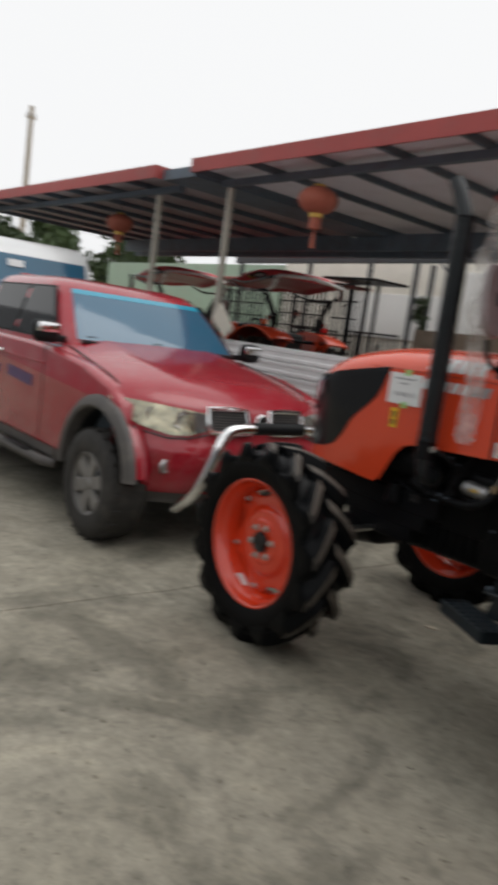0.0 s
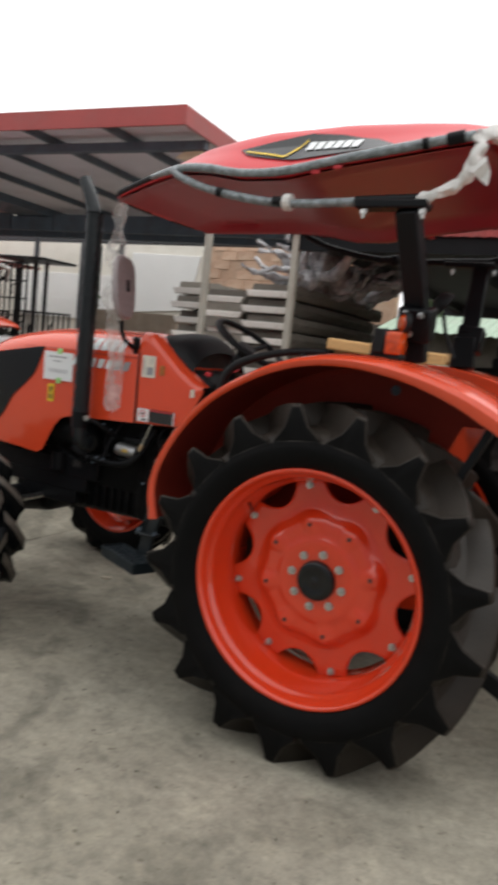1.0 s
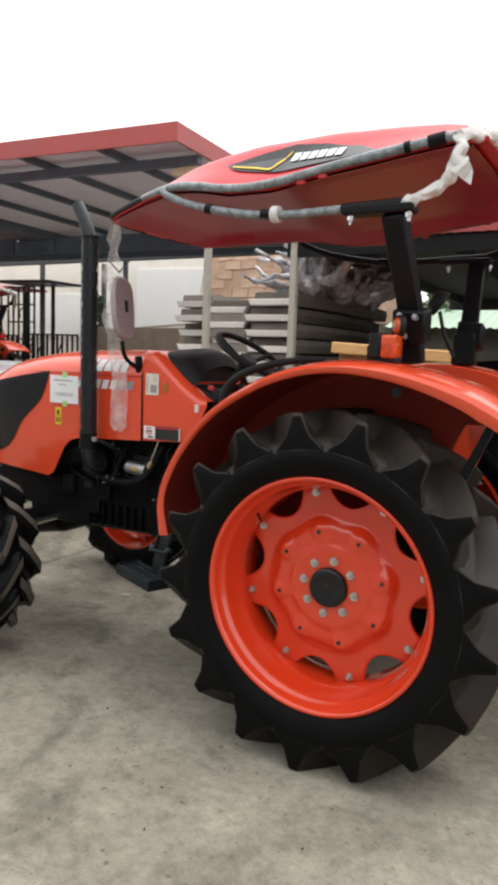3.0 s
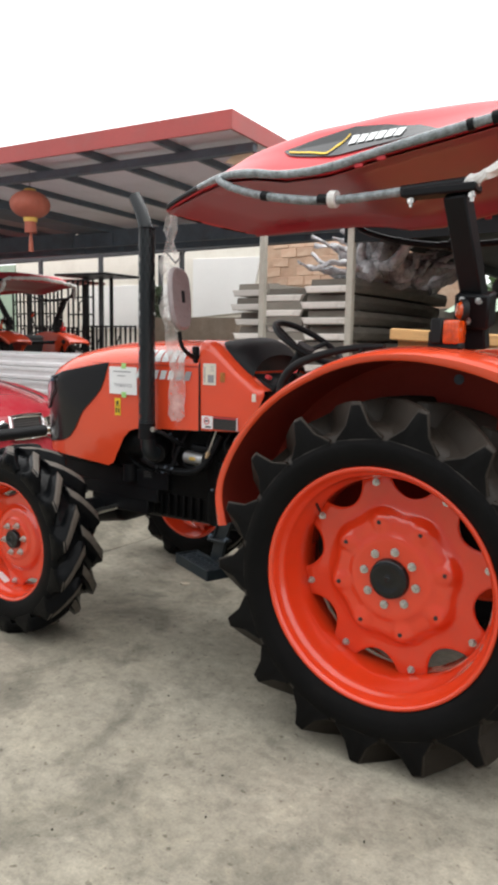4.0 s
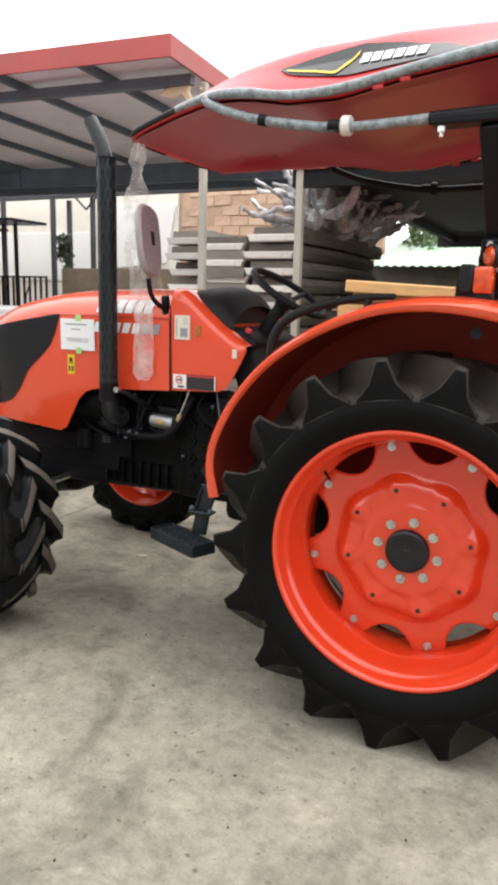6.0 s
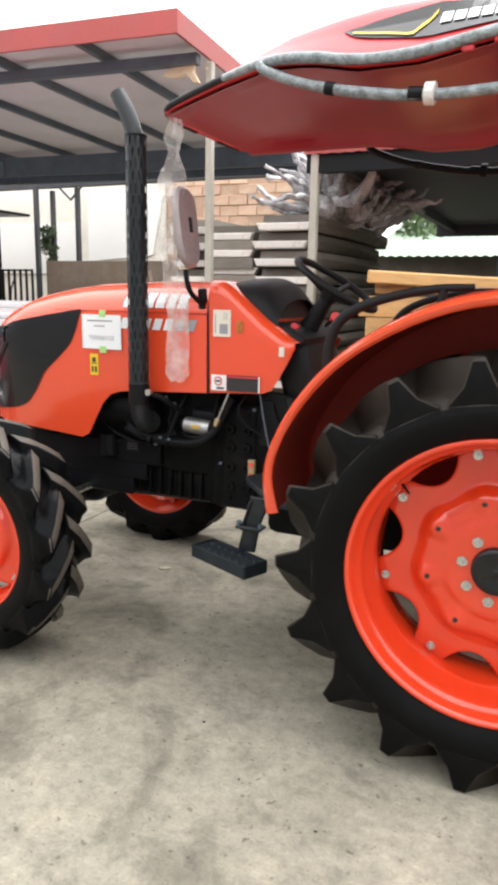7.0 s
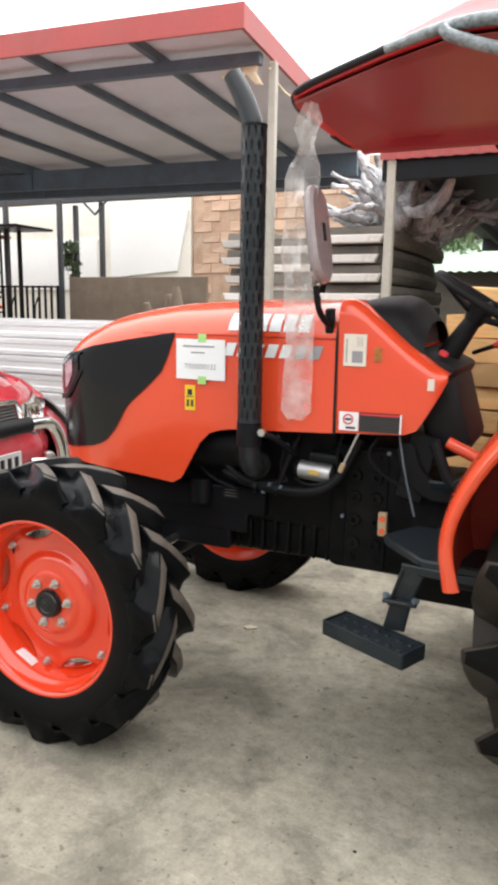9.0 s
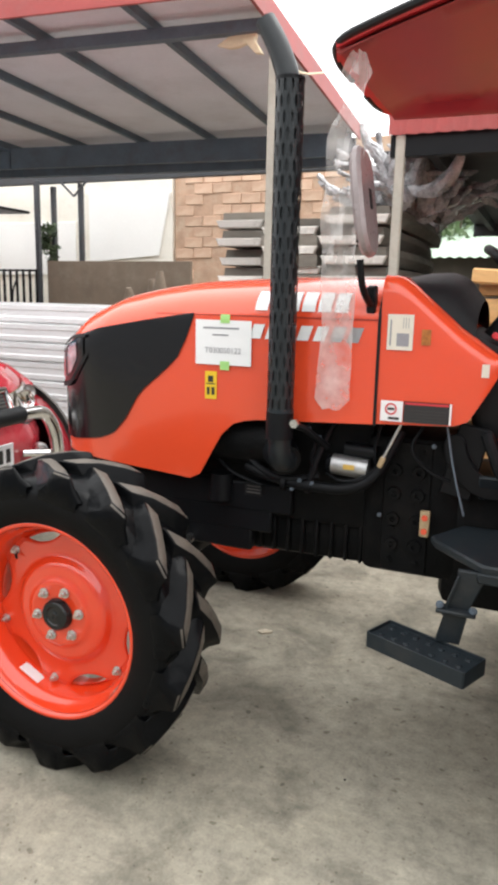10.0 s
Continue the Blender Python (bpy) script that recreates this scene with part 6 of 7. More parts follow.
def build_truck():
    t = thing("pickup_truck", "dusty red pickup truck with grey wheel arches, facing the tractor", "truck")
    t.matrix_world = Matrix.Translation((-3.32, TY + 0.07, 0)) @ rot(0, 0, 2.5) @ Matrix.Scale(1.09, 4, (0, 1, 0)) @ Matrix.Translation((3.45, -TY, 0))
    # sides
    for s in (-1, 1):
        out = [(-3.80, 0.44), (-3.74, 0.72), (-3.78, 0.92), (-3.95, 1.02), (-4.35, 1.12), (-4.90, 1.18), (-5.3, 1.20), (-7.02, 1.21), (-8.52, 1.19), (-8.55, 0.55)]
        out += [(p[0], p[1]) for p in arch_outline(-7.05, 0.40, 0.46, 170, 10, 12)]
        out += [(-6.70, 0.42), (-4.72, 0.42)]
        out += [(p[0], p[1]) for p in arch_outline(-4.02, 0.40, 0.47, 175, 8, 14)]
        side = part("body_side", P(out, TY + s * 0.78, TY + s * 0.905, bevel=0.035, seg=3), "truck_red", t, "dusty red body side", angle=50)
        part("sill", B((-5.72, TY + s * 0.83, 0.40), (2.0, 0.12, 0.12), bevel=0.02), "truck_grey", side)
        for x0 in (-5.02, -6.12):
            part("door_gap", B((x0, TY + s * 0.9055, 0.84), (0.008, 0.004, 0.74)), "sticker_black", side)
        part("door_handle", T([(-5.84, TY + s * 0.925, 1.07), (-5.92, TY + s * 0.94, 1.07), (-6.02, TY + s * 0.925, 1.07)], 0.016, 8, 1), "chrome", side, "chrome door handle")
        part("side_decal", B((-5.5, TY + s * 0.907, 0.90), (0.55, 0.003, 0.09), rot(0, 4, 0)), "blue_decal", side, "worn blue door decal")
        part("side_decal", B((-6.2, TY + s * 0.907, 0.92), (0.5, 0.003, 0.07), rot(0, 4, 0)), "blue_decal", side)
        part("body_crease", B((-6.2, TY + s * 0.908, 1.05), (2.4, 0.012, 0.02), bevel=0.005, seg=2), "truck_red", side)
        # flare
        rings = []
        for k in range(19):
            a = radians(182 - 176 * k / 18)
            ring = []
            for r, y in ((0.455, 0.86), (0.46, 0.945), (0.475, 0.955), (0.52, 0.945), (0.545, 0.925), (0.55, 0.895)):
                ring.append((-4.02 + r * math.cos(a), TY + s * y, 0.40 + r * math.sin(a)))
            rings.append(ring)
        part("arch_flare", loft(bmesh.new(), rings, closed=False), "truck_grey", side, "dusty grey arch flare")
        liner = [[(-4.02 + 0.463 * math.cos(radians(a)), TY + s * y, 0.40 + 0.463 * math.sin(radians(a))) for y in (0.45, 0.7, 0.912)] for a in range(64, 185, 8)]
        part("arch_liner", loft(bmesh.new(), liner, closed=False), "black_plastic", side, "black wheel arch liner")
        step = part("side_step", T([(-4.75, TY + s * 0.86, 0.36), (-4.85, TY + s * 0.95, 0.37), (-6.55, TY + s * 0.95, 0.37), (-6.65, TY + s * 0.86, 0.36)], 0.04, 12, 1), "truck_grey", t, "dusty tubular side step")
        part("step_pad", B((-5.3, TY + s * 0.955, 0.412), (0.5, 0.06, 0.012), bevel=0.004), "black_plastic", step)
        # mirror
        mi = part("door_mirror", B((-4.98, TY + s * 0.93, 1.30), (0.12, 0.19, 0.17), bevel=0.05, seg=3), "black_plastic", t, "black door mirror")
        part("mirror_cap", B((-4.93, TY + s * 0.93, 1.33), (0.05, 0.16, 0.08), bevel=0.02, seg=2), "chrome", mi)
        part("mirror_stem", B((-5.02, TY + s * 0.82, 1.25), (0.06, 0.12, 0.05), bevel=0.01), "black_plastic", mi)
    part("floor_pan", B((-6.1, TY, 0.62), (4.6, 1.5, 0.40), bevel=0.02), "dark_steel", t)
    part("engine_bay", B((-4.2, TY, 0.75), (0.86, 1.0, 0.44), bevel=0.02), "dark_steel", t)
    part("load_bed", B((-7.8, TY, 1.0), (1.4, 1.56, 0.1)), "dark_steel", t)
    # nose
    part("front_bumper", front_patch(-0.90, 0.90, 0.30, 1.02, 0.0, 40, 18), "truck_red", t, "red front bumper")
    bm = bmesh.new()
    grid = []
    for i in range(21):
        f = i / 20
        row = []
        for j in range(25):
            y = -0.87 + 1.74 * j / 24
            p = truck_front(y, 1.015)
            x = p.x + (-4.93 - p.x) * f
            u = abs(y) / 0.87
            z = 0.985 + 0.075 * (1 - math.exp(-f * 11)) + 0.19 * f - (0.05 + 0.02 * f) * u ** 4 + 0.03 * math.sin(min(1, f * 1.6) * math.pi / 2) * (1 - u ** 2)
            z += 0.012 * math.exp(-((u - 0.55) / 0.1) ** 2) * min(1, f * 3)
            row.append(bm.verts.new((x, TY + y, z)))
        grid.append(row)
    for a, b in zip(grid, grid[1:]):
        for j in range(24):
            bm.faces.new((a[j], a[j + 1], b[j + 1], b[j]))
    part("bonnet", bm, "truck_red", t, "dusty red bonnet", angle=60)
    for s in (-1, 1):
        y0, y1 = (0.405, 0.905)
        lo = lambda y: interp(abs(y), [(0.405, 0.80), (0.5, 0.765), (0.62, 0.755), (0.78, 0.80), (0.905, 0.88)])
        hi = lambda y: interp(abs(y), [(0.405, 0.915), (0.7, 0.95), (0.905, 0.965)])
        h = part("headlamp", front_patch(s * y0, s * y1, lo, hi, 0.008), "lamp_inside", t, "clouded yellowish headlamp")
        part("bulb_bowl", place(lathe(bmesh.new(), [(0, 0.0), (0.035, 0.004), (0.062, -0.012), (0.066, -0.02)], 24), Matrix.Translation(truck_front(s * 0.56, 0.86, 0.010)) @ rot(0, 0, 90 + s * -12)), "chrome", h)
        part("bulb_bowl", place(lathe(bmesh.new(), [(0, 0.0), (0.025, 0.003), (0.042, -0.012), (0.045, -0.018)], 24), Matrix.Translation(truck_front(s * 0.73, 0.885, 0.012)) @ rot(0, 0, 90 + s * -30)), "alu", h)
        part("lamp_bezel", front_patch(s * 0.408, s * 0.475, lambda y: lo(y) + 0.004, lambda y: hi(y) - 0.004, 0.012), "truck_grey", h)
        part("lamp_glass", front_patch(s * y0, s * y1, lo, hi, 0.020), "lens", h)
        g = part("grille", front_patch(s * 0.085, s * 0.375, lambda y: 0.80, lambda y: 0.935, 0.004), "sticker_black", t, "black mesh grille in a chrome frame")
        for k in range(7):
            z = 0.81 + 0.018 * k
            part("grille_bar", T([truck_front(s * (0.09 + 0.28 * i / 5), z, 0.010) for i in range(6)], 0.004, 6), "truck_grey", g)
        fr = [truck_front(s * 0.085, 0.795, 0.014), truck_front(s * 0.23, 0.79, 0.014), truck_front(s * 0.385, 0.795, 0.014), truck_front(s * 0.395, 0.87, 0.014), truck_front(s * 0.385, 0.945, 0.014), truck_front(s * 0.23, 0.95, 0.014), truck_front(s * 0.10, 0.945, 0.014), truck_front(s * 0.085, 0.795, 0.014)]
        part("grille_frame", T(fr, 0.019, 8), "chrome", g)
        fl = part("fog_lamp", place(lathe(bmesh.new(), [(0, -0.016), (0.022, -0.015), (0.030, -0.012), (0.038, -0.020), (0.046, -0.016), (0.05, 0.0)], 24), Matrix.Translation(truck_front(s * 0.66, 0.55, 0.004)) @ rot(0, 0, 90 - s * 28)), "alu", t, "round fog lamp")
        part("fog_ring", front_patch(s * 0.55, s * 0.78, 0.50, 0.60, 0.002), "truck_red", fl)
        part("under_lip", front_patch(s * 0.02, s * 0.88, 0.28, 0.36, 0.006), "truck_grey", t)
        # bull bar
        bar = [(-3.52, TY + s * 0.58, 0.27), (-3.36, TY + s * 0.55, 0.40), (-3.30, TY + s * 0.48, 0.66), (-3.30, TY + s * 0.43, 0.79), (-3.30, TY + s * 0.37, 0.848), (-3.30, TY + s * 0.28, 0.86), (-3.30, TY, 0.86)]
        part("bull_bar", T(bar, 0.034, 12, 2), "chrome", t, "polished tubular bull bar")
        part("bar_tab", T([(-3.34, TY + s * 0.47, 0.60), (-3.46, TY + s * 0.40, 0.60)], 0.02, 10), "chrome", t)
    part("bar_sleeve", T([(-3.298, TY - 0.20, 0.862), (-3.298, TY + 0.20, 0.862)], 0.042, 14), "black_plastic", t, "black bar sleeve")
    part("badge", P([(TY - 0.055, 0.83), (TY, 0.80), (TY + 0.055, 0.83), (TY + 0.045, 0.91), (TY, 0.935), (TY - 0.045, 0.91)], -3.50, -3.475, "x", bevel=0.006), "chrome", t, "plain chrome badge")
    part("air_intake", front_patch(-0.42, 0.42, 0.38, 0.52, 0.004), "sticker_black", t)
    pl = part("registration_plate", B((-3.375, TY + 0.02, 0.70), (0.01, 0.40, 0.12), bevel=0.003), "paper", t, "white registration plate with plain dark bars")
    for k in range(7):
        part("plate_bar", B((-3.368, TY - 0.135 + 0.052 * k, 0.70), (0.004, 0.026 if k != 2 else 0.014, 0.07 if k != 2 else 0.012)), "sticker_black", pl)
    # cab
    zs = [1.20 + 0.03 * k for k in range(18)] + [1.735, 1.75, 1.765, 1.775]
    part("cab", loft(bmesh.new(), [cab_ring(z) for z in zs]), "truck_red", t, "red double cab", angle=50)

    def cab_patch(i0, i1, z0, z1, off, material, name, label="", trim=None):
        bm = bmesh.new()
        grid = []
        for k in range(9):
            z = z0 + (z1 - z0) * k / 8
            ring = cab_ring(z, off)
            sel = ring[i0:i1 + 1] if i1 > i0 else ring[i0:] + ring[:i1 + 1]
            grid.append([bm.verts.new(p) for p in sel])
        for a, b in zip(grid, grid[1:]):
            for j in range(len(a) - 1):
                bm.faces.new((a[j], a[j + 1], b[j + 1], b[j]))
        return part(name, bm, material, t, label, angle=60)
    cab_patch(33, 2, 1.265, 1.665, 0.006, "windscreen", "windscreen", "windscreen coloured blue for the reflected sky, with a paper pass")
    cab_patch(33, 2, 1.625, 1.662, 0.009, "sun_strip", "sun_strip", "cyan sun strip along the top of the windscreen")
    for s in (-1, 1):
        for x0, x1, top0, top1 in ((-5.08, -5.95, -5.50, -5.95), (-6.02, -6.80, -6.02, -6.75)):
            bm = bmesh.new()
            def gp(x, z):
                hw = float(np.interp(z, [c[0] for c in CAB], [c[3] for c in CAB]))
                return (x, TY + s * (hw + 0.008), z)
            vs = [bm.verts.new(gp(*q)) for q in ((x0, 1.245), (x1, 1.245), ((x1 + top1) / 2, 1.45), (top1, 1.655), (top0, 1.655), ((x0 + top0) / 2, 1.45))]
            bm.faces.new(vs)
            part("side_window", bm, "dark_glass", t, "dark tinted side window", smooth=False)
    for s in (-1, 1):
        edge = []
        for i in range(9):
            f = i / 8
            y = s * (0.80 - 0.02 * f)
            x = truck_front(y, 1.015).x * (1 - f) - 4.90 * f
            edge.append((x, TY + y, 0.992 + 0.075 * (1 - math.exp(-f * 11)) + 0.19 * f - (0.05 + 0.02 * f) * (abs(y) / 0.87) ** 4))
        part("bonnet_gap", T(edge, 0.006, 6), "sticker_black", t)
        part("bumper_seam", T([truck_front(s * y, z, 0.006) for y, z in ((0.40, 0.775), (0.52, 0.742), (0.64, 0.735), (0.80, 0.775), (0.89, 0.83))], 0.005, 6), "sticker_black", t)
        bm = bmesh.new()
        def band(x, z):
            return (x, TY + s * (float(np.interp(z, [c[0] for c in CAB], [c[3] for c in CAB])) + 0.004), z)
        bm.faces.new([bm.verts.new(band(*q)) for q in ((-5.02, 1.23), (-6.88, 1.23), (-6.83, 1.45), (-6.80, 1.672), (-5.47, 1.672), (-5.24, 1.45))])
        part("window_surround", bm, "black_plastic", t, "black window surround", smooth=False)
    part("wiper", T([(-4.96, TY - 0.62, 1.285), (-5.0, TY - 0.1, 1.30), (-4.98, TY + 0.1, 1.29)], 0.010, 6), "black_plastic", t)
    part("wiper", T([(-4.96, TY - 0.05, 1.285), (-5.0, TY + 0.45, 1.30), (-4.98, TY + 0.6, 1.29)], 0.010, 6), "black_plastic", t)
    part("scuttle", B((-4.93, TY, 1.245), (0.10, 1.36, 0.03), bevel=0.01), "black_plastic", t)
    for k in range(3):
        part("pass_card", B((-5.052, TY - 0.07 + 0.09 * k, 1.335), (0.004, 0.07, 0.04), rot(0, -50, 0)), "yellow", t)
    for x in (-4.02, -7.05):
        for s in (-1, 1):
            truck_wheel(t, x, s)
    for ch in t.children:
        if ch.name.split(".")[0] not in ("wheel", "side_step", "registration_plate"):
            ch.matrix_basis = Matrix.Translation((0, 0, 0.055)) @ ch.matrix_basis
    part("roof_rail_wing", B((-6.95, TY, 1.835), (0.08, 0.9, 0.02), bevel=0.008), "truck_red", t)
    return t


build_truck()

# ---- more tractors of the row ----
def more_tractors():
    o = copy_thing(tractor, Matrix.Translation((3.545, 0.2, 0)))
    # the second one has smaller front wheels on a narrower track, and a narrow grille
    top = lambda x: interp(x, [(-2.575, 1.26), (-2.5, 1.325), (-2.4, 1.37)])
    for ch in o.children:
        kind = ch.name.split(".")[0]
        if kind == "front_wheel":
            s = 1 if ch.matrix_basis.translation.y + ch.bound_box[0][1] < CY else -1
            ch.matrix_basis = Matrix.Translation((FX + 0.04, CY - 0.61 * s, 0.362)) @ Matrix.Scale(0.71, 4) @ Matrix.Translation((-FX, -CY + 0.795 * s, -FZ)) @ ch.matrix_basis
        if kind in ("bonnet", "side_grille", "headlight", "bonnet_crease", "paper_notice", "warning_label", "emblem_block", "type_block"):
            ch.matrix_basis = Matrix.Translation((0, 0, 1.36)) @ Matrix.Scale(1.12, 4, (0, 0, 1)) @ Matrix.Translation((0, 0, -1.43)) @ ch.matrix_basis
        if kind == "side_grille":
            sk = part("side_grille", skin(nose_xs(NOSE, -2.43, 18), lambda x: 0.975, top, 0.005), "gloss_black")
            ch.data = sk.data
            bpy.data.objects.remove(sk)
    tagged(o, "second orange farm tractor parked nose to tail behind", "tractor", "parked tractors")
    tagged(tractor, group="parked tractors")
    o = copy_thing(tractor, Matrix.Translation((-9.9, 5.5, 0)) @ Matrix.Scale(1.1, 4))
    tagged(o, "orange tractor with a red canopy standing inside the shed", "tractor", "parked tractors")
    o = copy_thing(tractor, Matrix.Translation((-13.3, 5.2, 0)) @ Matrix.Scale(1.1, 4))
    tagged(o, "another orange tractor with a canopy deep in the shed", "tractor", "parked tractors")


# ---- steel bundle behind the truck ----
def steel_bundle():
    rng = random.Random(8)
    H = 0.152
    for k in range(9):
        z = 0.06 + k * H + 0.006
        j = rng.uniform(-0.012, 0.012)
        L = 5.6 + rng.uniform(-0.15, 0.1)
        prof = [(2.02 + j, z), (2.0 + j, z + 0.015), (2.0 + j, z + 0.045), (2.005 + j, z + 0.055), (2.005 + j, z + H - 0.055), (2.0 + j, z + H - 0.045), (2.0 + j, z + H - 0.012), (2.02 + j, z + H - 0.004), (2.85 + j, z + H - 0.004), (2.85 + j, z)]
        ob = part("steel_profile", P(prof, -3.45 - L + rng.uniform(-0.05, 0.05), -3.45 + rng.uniform(-0.08, 0.08), "x"), "galv", smooth=False)
        tagged(ob, "long galvanised steel profile in a stacked bundle", "steel profile", "steel bundle")
    for x in (-4.4, -6.2, -8.0):
        tagged(part("timber_bearer", B((x, 2.42, 0.03), (0.12, 0.9, 0.062), bevel=0.006), "wood", smooth=False), "short timber bearer under the steel bundle", "timber", "bearers")


# ---- stacked troughs ----
def trough_stacks():
    rng = random.Random(5)
    H = 0.1465

    def one(w, dpt):
        e = bmesh.new()
        # end board leaning outwards, with a thick rolled lip
        prism(e, [(-w / 2 + 0.03, 0.0), (w / 2 - 0.03, 0.0), (w / 2, 0.062), (-w / 2, 0.062)], 0.0, 0.05, bevel=0.008)
        return e
    for col, (x, w, y, n, dpt) in enumerate(((-2.15, 0.50, 2.60, 15, 2.5), (-2.66, 0.46, 2.72, 14, 2.4), (-3.12, 0.42, 2.80, 15, 2.3))):
        base = None
        for k in range(n):
            z = 0.02 + k * H + (0.0 if n == 15 else 0.08)
            t = None
            if base is None:
                t = part("trough", one(w, dpt), "concrete_tray", None, smooth=False)
                body = bmesh.new()
                rings = []
                for i in range(9):
                    f = i / 8
                    wid = w * (0.92 + 0.10 * math.sin(f * math.pi))
                    yy = 0.10 + dpt * f
                    sag = 0.05 * math.sin(f * math.pi)
                    rings.append([(-wid / 2 + 0.02, yy, 0.0 + sag * 0.2), (wid / 2 - 0.02, yy, 0.0 + sag * 0.2), (wid / 2 + sag, yy, 0.075), (wid / 2 + sag - 0.01, yy, 0.130), (-wid / 2 - sag + 0.01, yy, 0.130), (-wid / 2 - sag, yy, 0.075)])
                loft(body, rings)
                part("trough_body", body, "tray_dark", t, "grey-brown trough body", smooth=False)
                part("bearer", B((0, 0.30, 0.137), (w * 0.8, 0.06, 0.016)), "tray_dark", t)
                base = t
                tagged(t, "grey cement trough in a tall stack under the shed edge", "trough", "trough stacks")
                if n != 15:
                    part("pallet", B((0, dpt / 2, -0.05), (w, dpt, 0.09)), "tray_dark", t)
                t.matrix_basis = Matrix.Translation((x, y, z))
            else:
                copy_thing(base, Matrix.Translation((x + rng.uniform(-0.025, 0.025), y + rng.uniform(-0.05, 0.05), z)) @ rot(0, 0, rng.uniform(-1.5, 1.5)))


# ---- wrapped driftwood on the stacks ----
def driftwood(at, seed, size, n, label):
    rng = random.Random(seed)
    main = None
    for k in range(n):
        a = rng.uniform(0, 2 * math.pi)
        L = size * rng.uniform(0.6, 1.2)
        p = Vector((rng.uniform(-0.15, 0.15) * size, rng.uniform(-0.15, 0.15) * size, 0.05))
        d = Vector((math.cos(a), math.sin(a) * 0.7, rng.uniform(0.2, 1.5))).normalized()
        pts, rs = [], []
        thick = 0.08 if k % 3 == 0 else 0.042
        for i in range(9):
            f = i / 8
            pts.append(tuple(p))
            rs.append((thick * (1 - f) + 0.016) * size * 1.3 * rng.uniform(0.55, 1.45))
            d = (d + Vector((rng.uniform(-1, 1), rng.uniform(-1, 1), rng.uniform(-0.6, 0.7))) * 0.5).normalized()
            p = p + d * L / 8
            p.z = max(0.05, p.z)
        bm = T(pts, rs, 9, 1)
        for v in bm.verts:
            q = v.co * 14
            v.co += Vector((noise.noise(q), noise.noise(q + Vector((9, 0, 0))), noise.noise(q + Vector((0, 9, 0))))) * 0.035 * size
        if main is None:
            main = part("driftwood", bm, "driftwood", None, angle=35)
            main.matrix_basis = Matrix.Translation(at)
            tagged(main, label, "driftwood", "driftwood pieces")
        else:
            part("root", bm, "driftwood", main, angle=35)
    return main


# ---- timber pile ----
def timber_pile():
    rng = random.Random(11)
    for k in range(11):
        h = rng.uniform(0.13, 0.17)
        z = 0.08 + k * 0.155
        x0, x1 = -1.22 + rng.uniform(-0.06, 0.06), -0.32 + rng.uniform(-0.12, 0.08)
        bm = bmesh.new()
        rings = []
        for i in range(13):
            f = i / 12
            x = x0 + (x1 - x0) * f
            wob = 0.015 * math.sin(f * 7 + k * 2)
            rings.append([(x, 2.05 + wob + rng.uniform(-0.006, 0.006), -h / 2 + 0.008), (x, 2.04 + wob, 0.0), (x, 2.05 + wob * 2 + rng.uniform(-0.006, 0.006), h / 2 - 0.008), (x, 2.62, h / 2 - 0.004), (x, 2.62, -h / 2 + 0.004)])
        loft(bm, rings)
        ob = part("timber_slab", bm, "wood", None, angle=30)
        ob.matrix_basis = Matrix.Translation((0, 0, z)) @ rot(0, 0, rng.uniform(-1, 1))
        tagged(ob, "thick rough-sawn golden timber slab in a pile", "timber", "timber pile")
    ob = part("edge_board", B((0, 0, 0), (0.95, 0.05, 0.09), rot(0, 3, 0), bevel=0.01), "wood", smooth=False)
    ob.matrix_basis = Matrix.Translation((-0.74, 2.01, 1.66))
    tagged(ob, "rough golden edging board lying on the timber pile", "board")


# ---- right-hand shed with corrugated red sheet ----
def corrugated(p0, p1, q0, q1, pitch=0.16, amp=0.018, thick=0.004, n_per=6):
    """Sheet between the lower line p0-p1 and the upper line q0-q1, waves running along it."""
    p0, p1, q0, q1 = (Vector(v) for v in (p0, p1, q0, q1))
    nrm = (p1 - p0).cross(q0 - p0).normalized()
    L = (p1 - p0).length
    n = int(L / pitch * n_per)
    a, b, c, d = [], [], [], []
    for i in range(n + 1):
        f = i / n
        w = amp * math.sin(2 * math.pi * f * L / pitch)
        lo, hi = p0.lerp(p1, f), q0.lerp(q1, f)
        a.append(lo + nrm * w), b.append(hi + nrm * w)
        c.append(hi + nrm * (w - thick)), d.append(lo + nrm * (w - thick))
    return loft(bmesh.new(), [[a[i], b[i], c[i], d[i]] for i in range(n + 1)])


